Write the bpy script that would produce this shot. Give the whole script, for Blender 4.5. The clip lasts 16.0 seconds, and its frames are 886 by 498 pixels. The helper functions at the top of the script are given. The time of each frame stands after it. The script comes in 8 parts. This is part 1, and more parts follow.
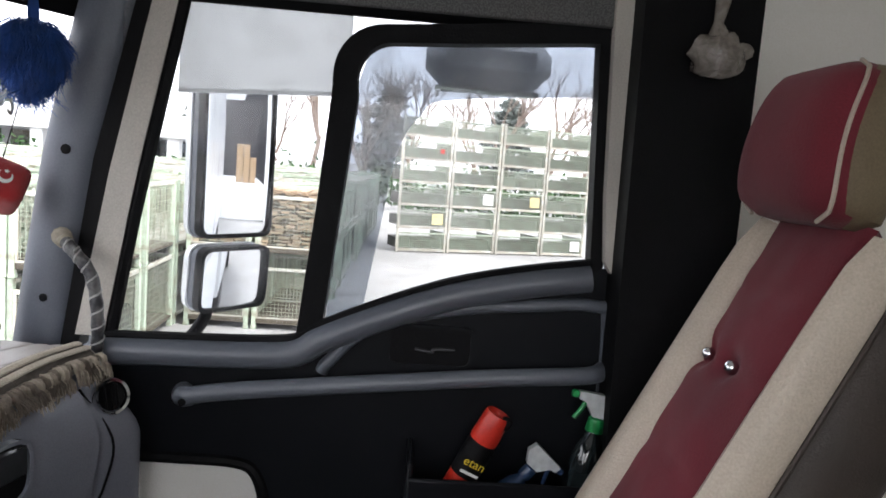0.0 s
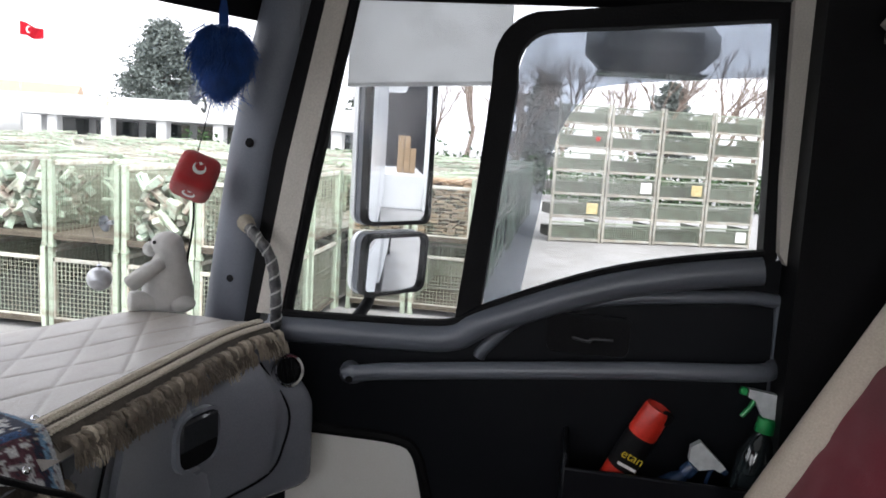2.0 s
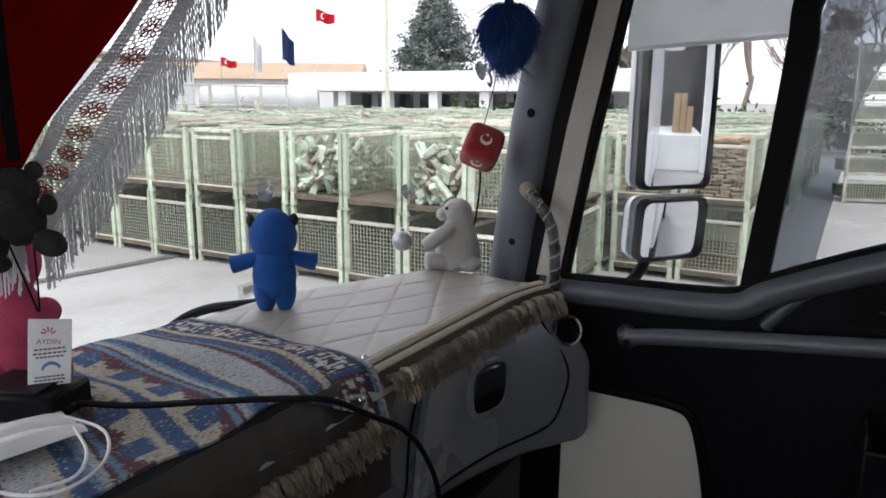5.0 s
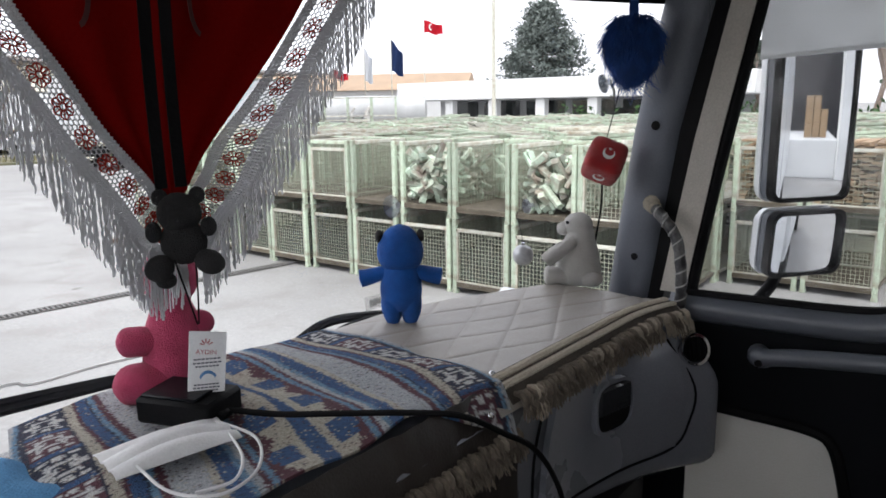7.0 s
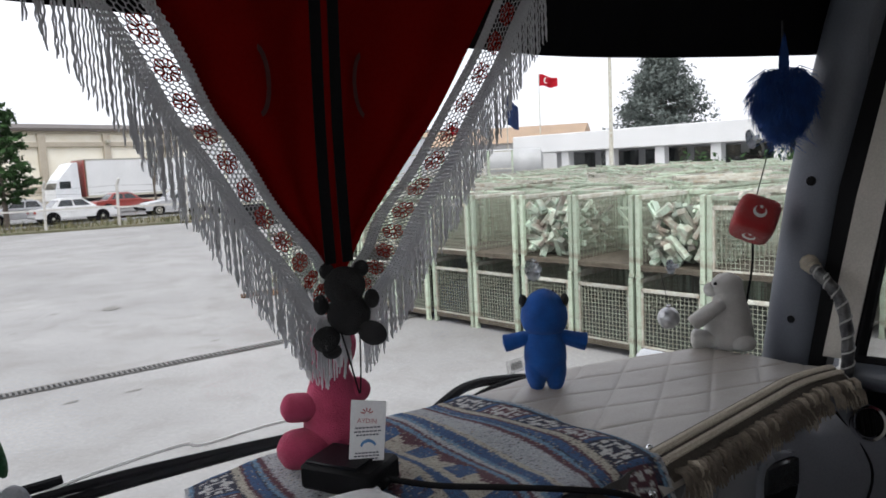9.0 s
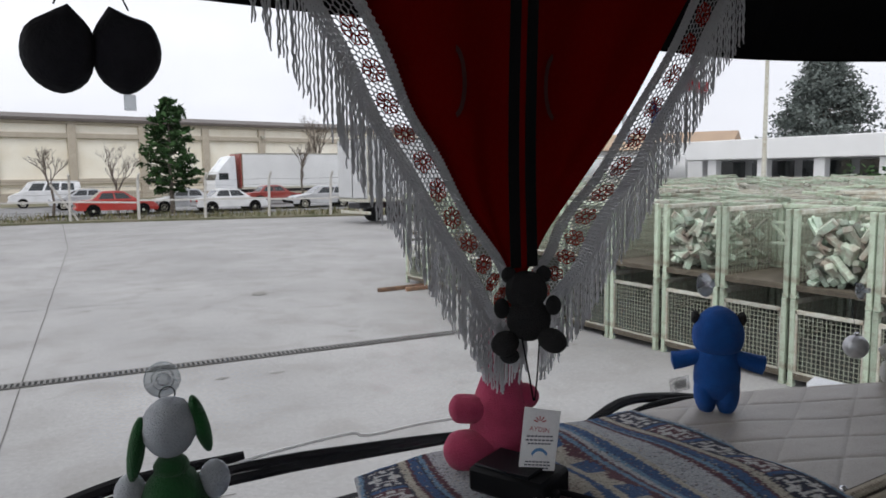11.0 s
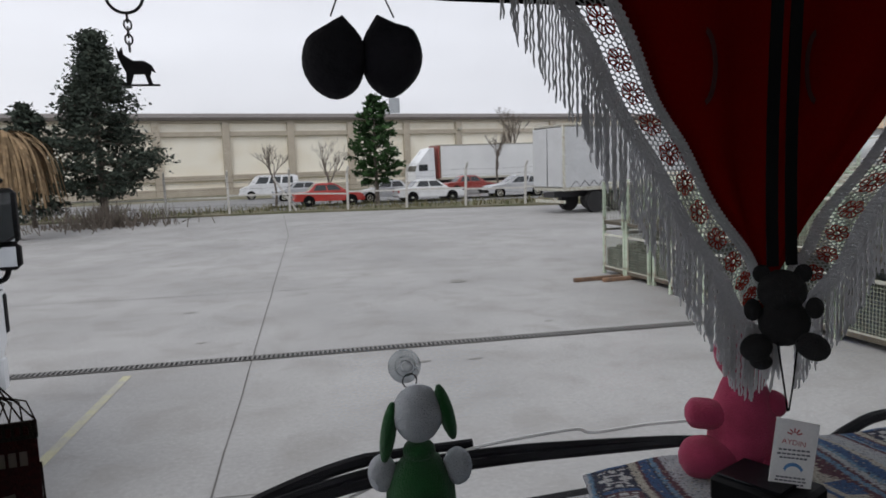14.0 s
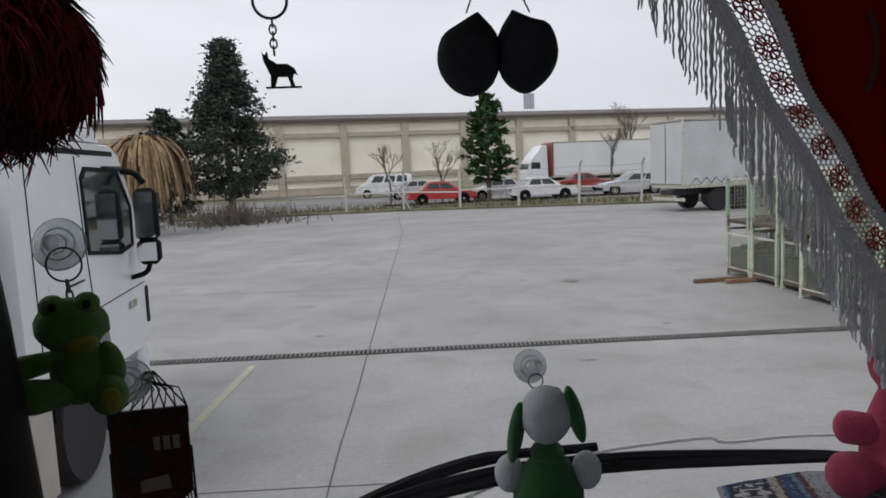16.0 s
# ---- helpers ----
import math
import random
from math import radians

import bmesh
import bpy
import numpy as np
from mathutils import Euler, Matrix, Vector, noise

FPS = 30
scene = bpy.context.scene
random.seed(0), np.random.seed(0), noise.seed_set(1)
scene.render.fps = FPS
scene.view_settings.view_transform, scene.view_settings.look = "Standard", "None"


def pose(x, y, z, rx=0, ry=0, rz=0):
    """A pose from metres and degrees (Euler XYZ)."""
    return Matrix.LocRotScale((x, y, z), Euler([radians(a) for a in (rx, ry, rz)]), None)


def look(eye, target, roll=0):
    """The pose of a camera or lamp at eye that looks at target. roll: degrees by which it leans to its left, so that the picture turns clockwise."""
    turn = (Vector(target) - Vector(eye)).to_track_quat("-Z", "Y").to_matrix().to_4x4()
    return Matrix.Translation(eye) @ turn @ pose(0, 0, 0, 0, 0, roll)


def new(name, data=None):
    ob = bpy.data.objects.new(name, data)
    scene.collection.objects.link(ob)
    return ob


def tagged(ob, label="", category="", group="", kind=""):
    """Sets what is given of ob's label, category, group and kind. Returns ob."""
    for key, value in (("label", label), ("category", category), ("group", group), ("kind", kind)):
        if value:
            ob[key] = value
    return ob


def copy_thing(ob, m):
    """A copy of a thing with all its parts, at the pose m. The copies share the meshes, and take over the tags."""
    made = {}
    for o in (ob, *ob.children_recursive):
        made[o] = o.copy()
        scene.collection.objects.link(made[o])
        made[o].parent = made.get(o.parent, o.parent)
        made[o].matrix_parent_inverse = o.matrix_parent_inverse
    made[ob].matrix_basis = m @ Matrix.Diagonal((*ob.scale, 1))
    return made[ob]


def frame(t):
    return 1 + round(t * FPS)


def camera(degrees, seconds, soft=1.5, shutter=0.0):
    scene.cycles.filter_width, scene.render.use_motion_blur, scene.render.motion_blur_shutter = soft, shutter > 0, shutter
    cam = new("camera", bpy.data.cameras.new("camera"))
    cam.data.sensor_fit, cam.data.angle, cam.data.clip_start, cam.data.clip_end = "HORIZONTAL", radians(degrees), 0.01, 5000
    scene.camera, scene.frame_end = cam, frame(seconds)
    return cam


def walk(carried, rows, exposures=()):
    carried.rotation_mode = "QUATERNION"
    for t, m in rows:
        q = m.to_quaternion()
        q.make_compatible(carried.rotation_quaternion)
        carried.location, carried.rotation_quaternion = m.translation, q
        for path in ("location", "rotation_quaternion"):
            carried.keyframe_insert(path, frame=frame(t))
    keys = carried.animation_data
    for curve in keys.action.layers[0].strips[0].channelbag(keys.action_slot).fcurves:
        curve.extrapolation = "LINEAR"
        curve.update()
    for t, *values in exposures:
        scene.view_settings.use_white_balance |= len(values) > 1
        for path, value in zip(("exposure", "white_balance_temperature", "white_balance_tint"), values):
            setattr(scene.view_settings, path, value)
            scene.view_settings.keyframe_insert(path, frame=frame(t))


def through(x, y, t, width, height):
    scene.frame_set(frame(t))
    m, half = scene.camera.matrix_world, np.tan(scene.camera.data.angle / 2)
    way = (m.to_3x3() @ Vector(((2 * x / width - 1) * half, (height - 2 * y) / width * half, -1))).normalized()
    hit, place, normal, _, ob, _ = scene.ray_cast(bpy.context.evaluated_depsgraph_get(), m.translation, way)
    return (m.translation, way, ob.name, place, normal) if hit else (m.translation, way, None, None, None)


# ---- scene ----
cam = camera(63.49, 16.0, soft=1.7)
PATH = [
    (0, -0, 0, 2.3305, 83.712, -4.475, -92.704),
    (0.5, -0.0004, -0.0003, 2.3307, 83.161, -4.198, -90.149),
    (1, -0.002, 0.0026, 2.3295, 83.132, -3.995, -87.961),
    (1.5, -0.0033, 0.011, 2.3281, 82.398, -3.72, -84.103),
    (2, -0.0109, 0.0111, 2.328, 81.988, -3.583, -80.56),
    (2.5, -0.018, 0.0155, 2.3285, 81.524, -3.164, -76.931),
    (3, -0.0275, 0.0229, 2.3285, 80.56, -2.78, -72.912),
    (3.5, -0.0424, 0.0279, 2.331, 80.221, -2.267, -68.692),
    (4, -0.0517, 0.0293, 2.3336, 79.347, -1.765, -64.982),
    (6.5, -0.0979, 0.0441, 2.3551, 78.451, 0.832, -54.261),
    (7, -0.1007, 0.0548, 2.3595, 78.875, 0.852, -51.828),
    (7.5, -0.1023, 0.0637, 2.3631, 80.145, 0.901, -50.334),
    (8, -0.1086, 0.0726, 2.3737, 81.801, 1.317, -47.144),
    (8.5, -0.1203, 0.0793, 2.3851, 83.129, 2.646, -45.099),
    (9, -0.134, 0.0952, 2.3865, 83.291, 2.748, -42.716),
    (9.5, -0.1488, 0.1116, 2.3842, 83.364, 1.753, -40.172),
    (12, -0.1927, 0.1663, 2.3928, 83.672, 1.481, -27.569),
    (12.5, -0.2006, 0.1721, 2.3917, 83.365, 1.808, -25.784),
    (13, -0.209, 0.1742, 2.3941, 83.272, 1.832, -22.47),
    (13.5, -0.2188, 0.1785, 2.3951, 83.121, 2.162, -18.506),
    (14, -0.2239, 0.1808, 2.3974, 83.313, 1.999, -16.623),
    (14.5, -0.2327, 0.1825, 2.3968, 83.546, 2.332, -13.785),
    (15, -0.2378, 0.1853, 2.3982, 83.741, 2.273, -11.867),
    (15.5, -0.239, 0.1891, 2.3969, 83.43, 2.523, -9.804),
    (16, -0.242, 0.1924, 2.3972, 83.518, 2.535, -7.737),
]
EXPOSURES = [(0, 2.3), (1.5, 2.12), (2.5, 1.7), (4, 1.35), (7, 1.3), (8, 1.1), (9, 0.85), (12, 0.35), (16, 0.1)]
walk(cam, [(t, pose(x, y, z, rx, ry, rz)) for t, x, y, z, rx, ry, rz in PATH], EXPOSURES)

# ---- sky and sun: an overcast winter day ----
world = bpy.data.worlds.new("sky")
scene.world = world
world.use_nodes = True
wn, wl = world.node_tree.nodes, world.node_tree.links
sky = wn.new("ShaderNodeTexSky")
sky.sky_type, sky.sun_disc = "NISHITA", False
sky.sun_elevation, sky.sun_rotation = radians(40), radians(-60)
sky.dust_density, sky.air_density = 4.0, 1.0
pale = wn.new("ShaderNodeHueSaturation")
pale.inputs["Saturation"].default_value = 0.22
coord = wn.new("ShaderNodeTexCoord")
stretch = wn.new("ShaderNodeMapping")
stretch.inputs["Scale"].default_value = (1.5, 1.5, 6.0)
cloud = wn.new("ShaderNodeTexNoise")
cloud.inputs["Scale"].default_value, cloud.inputs["Detail"].default_value = 1.6, 5.0
shade = wn.new("ShaderNodeMapRange")
shade.inputs["To Min"].default_value, shade.inputs["To Max"].default_value = 0.8, 1.15
veil = wn.new("ShaderNodeMix")
veil.data_type, veil.blend_type = "RGBA", "MIX"
veil.inputs[0].default_value = 0.7
veil.inputs[7].default_value = (8.3, 8.5, 9.3, 1)
mul = wn.new("ShaderNodeMix")
mul.data_type, mul.blend_type = "RGBA", "MULTIPLY"
mul.inputs[0].default_value = 1.0
wl.new(sky.outputs[0], pale.inputs["Color"])
wl.new(pale.outputs[0], veil.inputs[6])
wl.new(coord.outputs["Generated"], stretch.inputs[0])
wl.new(stretch.outputs[0], cloud.inputs["Vector"])
wl.new(cloud.outputs[0], shade.inputs["Value"])
wl.new(veil.outputs[2], mul.inputs[6])
wl.new(shade.outputs[0], mul.inputs[7])
wl.new(mul.outputs[2], wn["Background"].inputs[0])
wn["Background"].inputs[1].default_value = 0.11
sun = new("sun", bpy.data.lights.new("sun", "SUN"))
sun.data.energy, sun.data.angle, sun.data.color = 0.9, radians(25), (1.0, 0.97, 0.93)
sun.matrix_world = look((0, 0, 30), (12, 18, 0))
# daylight that enters by the driver's open window
side = new("driver_window_light", bpy.data.lights.new("driver_window_light", "AREA"))
side.data.shape, side.data.size, side.data.size_y, side.data.energy, side.data.color = "RECTANGLE", 0.9, 0.62, 1.15, (0.97, 0.98, 1.0)
side.matrix_world = look((-0.64, 0.0, 2.33), (1.0, -0.55, 2.3))


# ---- materials ----
def material(name, colour, other=None, rough=0.6, metal=0.0, scale=8.0, fine=60.0, bump=0.15, coat=0.0, mix=(0.35, 0.7), sheen=0.0, island=False, spread=0.0):
    """A surface with two scales of colour variation and a fine relief."""
    m = bpy.data.materials.new(name)
    m.use_nodes = True
    n, l = m.node_tree.nodes, m.node_tree.links
    b = n["Principled BSDF"]
    other = other or tuple(c * 0.72 for c in colour)
    tc = n.new("ShaderNodeTexCoord")
    big, small = n.new("ShaderNodeTexNoise"), n.new("ShaderNodeTexNoise")
    big.inputs["Scale"].default_value, big.inputs["Detail"].default_value = scale, 6
    small.inputs["Scale"].default_value, small.inputs["Detail"].default_value = fine, 3
    ramp = n.new("ShaderNodeValToRGB")
    ramp.color_ramp.elements[0].position, ramp.color_ramp.elements[1].position = mix
    ramp.color_ramp.elements[0].color, ramp.color_ramp.elements[1].color = (*other, 1), (*colour, 1)
    grain = n.new("ShaderNodeMix")
    grain.data_type, grain.blend_type = "RGBA", "OVERLAY"
    grain.inputs[0].default_value = 0.25
    l.new(tc.outputs["Object"], big.inputs["Vector"])
    l.new(tc.outputs["Object"], small.inputs["Vector"])
    l.new(big.outputs[0], ramp.inputs[0])
    l.new(ramp.outputs[0], grain.inputs[6])
    l.new(small.outputs[0], grain.inputs[7])
    out = grain.outputs[2]
    if spread:
        info = n.new("ShaderNodeNewGeometry") if island else n.new("ShaderNodeObjectInfo")
        hs = n.new("ShaderNodeHueSaturation")
        mr = n.new("ShaderNodeMapRange")
        mr.inputs["To Min"].default_value, mr.inputs["To Max"].default_value = 1 - spread, 1 + spread
        l.new(info.outputs["Random Per Island" if island else "Random"], mr.inputs["Value"])
        l.new(mr.outputs[0], hs.inputs["Value"])
        l.new(out, hs.inputs["Color"])
        out = hs.outputs[0]
    l.new(out, b.inputs["Base Color"])
    bp = n.new("ShaderNodeBump")
    bp.inputs["Strength"].default_value, bp.inputs["Distance"].default_value = bump, 0.01
    l.new(small.outputs[0], bp.inputs["Height"])
    l.new(bp.outputs[0], b.inputs["Normal"])
    rr = n.new("ShaderNodeMapRange")
    rr.inputs["To Min"].default_value, rr.inputs["To Max"].default_value = max(0.02, rough - 0.08), min(1, rough + 0.08)
    l.new(big.outputs[0], rr.inputs["Value"])
    l.new(rr.outputs[0], b.inputs["Roughness"])
    b.inputs["Metallic"].default_value = metal
    b.inputs["Coat Weight"].default_value = coat
    if sheen:
        b.inputs["Sheen Weight"].default_value = sheen
    return m


def glass(name, tint, gloss=0.02, haze=0.0):
    """A thin pane: mostly clear, a little gloss by Fresnel, some dusty film."""
    m = bpy.data.materials.new(name)
    m.use_nodes = True
    n, l = m.node_tree.nodes, m.node_tree.links
    n.remove(n["Principled BSDF"])
    clear, shine, film = n.new("ShaderNodeBsdfTransparent"), n.new("ShaderNodeBsdfGlossy"), n.new("ShaderNodeBsdfDiffuse")
    clear.inputs[0].default_value = (*tint, 1)
    shine.inputs["Roughness"].default_value = gloss
    fr = n.new("ShaderNodeFresnel")
    fr.inputs[0].default_value = 1.3
    a, c = n.new("ShaderNodeMixShader"), n.new("ShaderNodeMixShader")
    tc, dust, mr = n.new("ShaderNodeTexCoord"), n.new("ShaderNodeTexNoise"), n.new("ShaderNodeMapRange")
    dust.inputs["Scale"].default_value, dust.inputs["Detail"].default_value = 9.0, 8.0
    mr.inputs["From Min"].default_value, mr.inputs["From Max"].default_value = 0.4, 0.75
    mr.inputs["To Max"].default_value = haze
    film.inputs[0].default_value = (0.75, 0.77, 0.8, 1)
    l.new(tc.outputs["Object"], dust.inputs["Vector"])
    l.new(dust.outputs[0], mr.inputs["Value"])
    l.new(fr.outputs[0], a.inputs[0])
    l.new(clear.outputs[0], a.inputs[1])
    l.new(shine.outputs[0], a.inputs[2])
    l.new(mr.outputs[0], c.inputs[0])
    l.new(a.outputs[0], c.inputs[1])
    l.new(film.outputs[0], c.inputs[2])
    l.new(c.outputs[0], n["Material Output"].inputs[0])
    return m


def thin_cloth(name, colour, through=0.5, scale=300.0):
    """Cloth that lets some light through."""
    m = bpy.data.materials.new(name)
    m.use_nodes = True
    n, l = m.node_tree.nodes, m.node_tree.links
    n.remove(n["Principled BSDF"])
    d, t, mx = n.new("ShaderNodeBsdfDiffuse"), n.new("ShaderNodeBsdfTranslucent"), n.new("ShaderNodeMixShader")
    tc, w, rp = n.new("ShaderNodeTexCoord"), n.new("ShaderNodeTexNoise"), n.new("ShaderNodeValToRGB")
    w.inputs["Scale"].default_value = scale
    rp.color_ramp.elements[0].color = (*[c * 0.75 for c in colour], 1)
    rp.color_ramp.elements[1].color = (*colour, 1)
    l.new(tc.outputs["Object"], w.inputs["Vector"])
    l.new(w.outputs[0], rp.inputs[0])
    l.new(rp.outputs[0], d.inputs[0])
    l.new(rp.outputs[0], t.inputs[0])
    mx.inputs[0].default_value = through
    l.new(d.outputs[0], mx.inputs[1])
    l.new(t.outputs[0], mx.inputs[2])
    l.new(mx.outputs[0], n["Material Output"].inputs[0])
    return m


PLASTIC = material("dark_grey_plastic", (0.0085, 0.0095, 0.0115), (0.006, 0.0065, 0.008), 0.34, scale=3, fine=420, bump=0.12)
DASH_GREY = material("slate_grey_plastic", (0.205, 0.217, 0.25), (0.17, 0.18, 0.21), 0.27, scale=3, fine=420, bump=0.06, coat=0.35)
BLACK = material("black_rubber", (0.006, 0.006, 0.007), (0.004, 0.004, 0.0045), 0.6, scale=6, fine=200, bump=0.1)
for _m in (PLASTIC, BLACK):
    _m.node_tree.nodes["Principled BSDF"].inputs["Specular IOR Level"].default_value = 0.1
PILLAR = material("blue_grey_trim", (0.13, 0.145, 0.175), (0.105, 0.115, 0.14), 0.5, scale=5, fine=350, bump=0.12)
BEIGE_TRIM = material("beige_trim", (0.5, 0.47, 0.42), (0.4, 0.375, 0.335), 0.55, scale=4, fine=300, bump=0.08)
LINER = material("pale_headliner", (0.86, 0.84, 0.79), (0.81, 0.79, 0.74), 0.9, scale=2, fine=250, bump=0.2)
LEATHER = material("beige_leather", (0.36, 0.32, 0.27), (0.3, 0.265, 0.22), 0.5, scale=6, fine=260, bump=0.15)
SEAT_BEIGE = material("cream_leather", (0.46, 0.395, 0.32), (0.4, 0.34, 0.275), 0.5, scale=4, fine=260, bump=0.15)
VELVET = material("red_velvet", (0.16, 0.008, 0.02), (0.1, 0.0045, 0.013), 0.85, scale=5, fine=400, bump=0.25, sheen=0.1)
DARK_SEAT = material("dark_brown_leather", (0.03, 0.019, 0.013), (0.02, 0.013, 0.009), 0.6, scale=5, fine=300)
WHITE_PAINT = material("white_lorry_paint", (0.78, 0.8, 0.82), (0.68, 0.7, 0.72), 0.3, scale=1.2, fine=30, bump=0.01, coat=0.3)
GREEN_PAINT = material("worn_green_paint", (0.42, 0.5, 0.39), (0.26, 0.24, 0.18), 0.65, scale=7, fine=60, bump=0.2, mix=(0.3, 0.52), spread=0.25)
RUST = material("rusty_steel", (0.24, 0.14, 0.085), (0.13, 0.085, 0.06), 0.8, scale=9, fine=70, bump=0.3, spread=0.25)
GREY_STEEL = material("pale_weathered_steel", (0.5, 0.51, 0.45), (0.32, 0.27, 0.2), 0.6, scale=8, fine=60, mix=(0.3, 0.6), spread=0.25)
MESH_GREEN = material("green_wire", (0.36, 0.42, 0.33), (0.27, 0.26, 0.2), 0.6, scale=12, fine=80, spread=0.2)
OFFCUT = material("metal_offcuts", (0.42, 0.52, 0.42), (0.24, 0.2, 0.16), 0.6, scale=5, fine=40, mix=(0.35, 0.6), spread=0.55, island=True)
WOOD = material("pale_timber", (0.42, 0.3, 0.19), (0.26, 0.18, 0.11), 0.8, scale=6, fine=60, spread=0.35, island=True)
CARDBOARD = material("cardboard", (0.45, 0.32, 0.2), (0.36, 0.25, 0.15), 0.85, scale=3, fine=50)
RUBBER = material("tyre_rubber", (0.02, 0.02, 0.021), (0.014, 0.014, 0.015), 0.8, scale=6, fine=80)
CHROME = material("chrome", (0.75, 0.76, 0.78), (0.65, 0.66, 0.68), 0.12, metal=1.0, scale=10, fine=50, bump=0.02)
DARK_STEEL = material("dark_steel", (0.06, 0.06, 0.065), (0.045, 0.045, 0.05), 0.4, metal=0.6, scale=20, fine=120)
MIRROR = bpy.data.materials.new("mirror_glass")
MIRROR.use_nodes = True
_b = MIRROR.node_tree.nodes["Principled BSDF"]
_b.inputs["Base Color"].default_value, _b.inputs["Metallic"].default_value, _b.inputs["Roughness"].default_value = (0.82, 0.84, 0.86, 1), 1.0, 0.02
SCREEN_GLASS = glass("windscreen_glass", (0.95, 0.95, 0.95), 0.03, 0.03)
DOOR_GLASS = glass("door_glass", (0.92, 0.92, 0.92), 0.03, 0.12)
SMOKED = glass("smoked_deflector", (0.56, 0.59, 0.63), 0.08, 0.2)
CLEAR = glass("clear_plastic", (0.8, 0.82, 0.83), 0.1, 0.7)
FILM = glass("hazy_film", (0.92, 0.92, 0.92), 0.2, 0.2)
DARK_GLASS = material("dark_window", (0.02, 0.028, 0.03), (0.012, 0.016, 0.018), 0.08, scale=1, fine=5, bump=0.0, coat=0.5)
BLIND = thin_cloth("white_blind", (0.88, 0.89, 0.89), 0.72, 400)
LETTER_WHITE = material("white_print", (0.8, 0.8, 0.78), (0.7, 0.7, 0.68), 0.7, scale=20, fine=200, bump=0.02)


# ---- shapes ----
class Shape:
    """Collects verts and faces of one mesh."""

    def __init__(self):
        self.v, self.f = [], []

    def add(self, verts, faces, m=None):
        k = len(self.v)
        self.v += [tuple(m @ Vector(p)) if m else tuple(p) for p in verts]
        self.f += [tuple(k + i for i in q) for q in faces]
        return self

    def box(self, c, s, bevel=0.0, m=None):
        """A box of centre c and size s, its edges chamfered."""
        hx, hy, hz = (a / 2 for a in s)
        b = min(bevel, hx * 0.9, hy * 0.9, hz * 0.9)
        C = Vector(c)
        if b <= 0:
            vs = [C + Vector((x * hx, y * hy, z * hz)) for x in (-1, 1) for y in (-1, 1) for z in (-1, 1)]
            fs = [(0, 1, 3, 2), (4, 6, 7, 5), (0, 4, 5, 1), (2, 3, 7, 6), (0, 2, 6, 4), (1, 5, 7, 3)]
            return self.add(vs, fs, m)
        vs, at = [], {}
        for x in (-1, 1):
            for y in (-1, 1):
                for z in (-1, 1):
                    for k, d in enumerate(((0, b, b), (b, 0, b), (b, b, 0))):
                        at[x, y, z, k] = len(vs)
                        vs.append(Vector((x * (hx - d[0]), y * (hy - d[1]), z * (hz - d[2]))))
        fs = []
        for s1 in (-1, 1):
            fs.append([at[s1, a, c2, 0] for a, c2 in ((-1, -1), (1, -1), (1, 1), (-1, 1))])
            fs.append([at[a, s1, c2, 1] for a, c2 in ((-1, -1), (1, -1), (1, 1), (-1, 1))])
            fs.append([at[a, c2, s1, 2] for a, c2 in ((-1, -1), (1, -1), (1, 1), (-1, 1))])
            for s2 in (-1, 1):
                fs.append([at[s1, s2, -1, 0], at[s1, s2, 1, 0], at[s1, s2, 1, 1], at[s1, s2, -1, 1]])
                fs.append([at[s1, -1, s2, 0], at[s1, 1, s2, 0], at[s1, 1, s2, 2], at[s1, -1, s2, 2]])
                fs.append([at[-1, s1, s2, 1], at[1, s1, s2, 1], at[1, s1, s2, 2], at[-1, s1, s2, 2]])
                for s3 in (-1, 1):
                    fs.append([at[s1, s2, s3, 0], at[s1, s2, s3, 1], at[s1, s2, s3, 2]])
        out = []
        for q in fs:
            a, b2, c2 = vs[q[0]], vs[q[1]], vs[q[2]]
            mid = sum((vs[i] for i in q), Vector()) / len(q)
            out.append(tuple(q) if (b2 - a).cross(c2 - a).dot(mid) > 0 else tuple(reversed(q)))
        return self.add([C + p for p in vs], out, m)

    def bar(self, a, b, w, h=None, up=(0, 0, 1)):
        """A square bar from a to b."""
        a, b = Vector(a), Vector(b)
        d = b - a
        n = d.normalized()
        u = Vector(up) if abs(n.dot(Vector(up))) < 0.95 else Vector((1, 0, 0))
        s = n.cross(u).normalized()
        t = s.cross(n)
        h = h or w
        k = [a + s * x * w / 2 + t * y * h / 2 for x, y in ((-1, -1), (1, -1), (1, 1), (-1, 1))]
        k += [p + d for p in k]
        return self.add(k, [(0, 1, 2, 3), (7, 6, 5, 4), (0, 4, 5, 1), (1, 5, 6, 2), (2, 6, 7, 3), (3, 7, 4, 0)])

    def tube(self, pts, r, seg=8, ends=True):
        """A round sweep along points; r may be one radius or one for each point."""
        pts = [Vector(p) for p in pts]
        rs = r if isinstance(r, (list, tuple)) else [r] * len(pts)
        k = len(self.v)
        u = None
        for i, p in enumerate(pts):
            n = (pts[min(i + 1, len(pts) - 1)] - pts[max(i - 1, 0)]).normalized()
            if u is None:
                u = n.orthogonal().normalized()
            u = (u - n * u.dot(n)).normalized()
            w = n.cross(u)
            for j in range(seg):
                a = 2 * math.pi * j / seg
                self.v.append(tuple(p + (u * math.cos(a) + w * math.sin(a)) * rs[i]))
        for i in range(len(pts) - 1):
            for j in range(seg):
                j2 = (j + 1) % seg
                self.f.append((k + i * seg + j, k + i * seg + j2, k + (i + 1) * seg + j2, k + (i + 1) * seg + j))
        if ends:
            self.f.append(tuple(k + j for j in reversed(range(seg))))
            self.f.append(tuple(k + (len(pts) - 1) * seg + j for j in range(seg)))
        return self

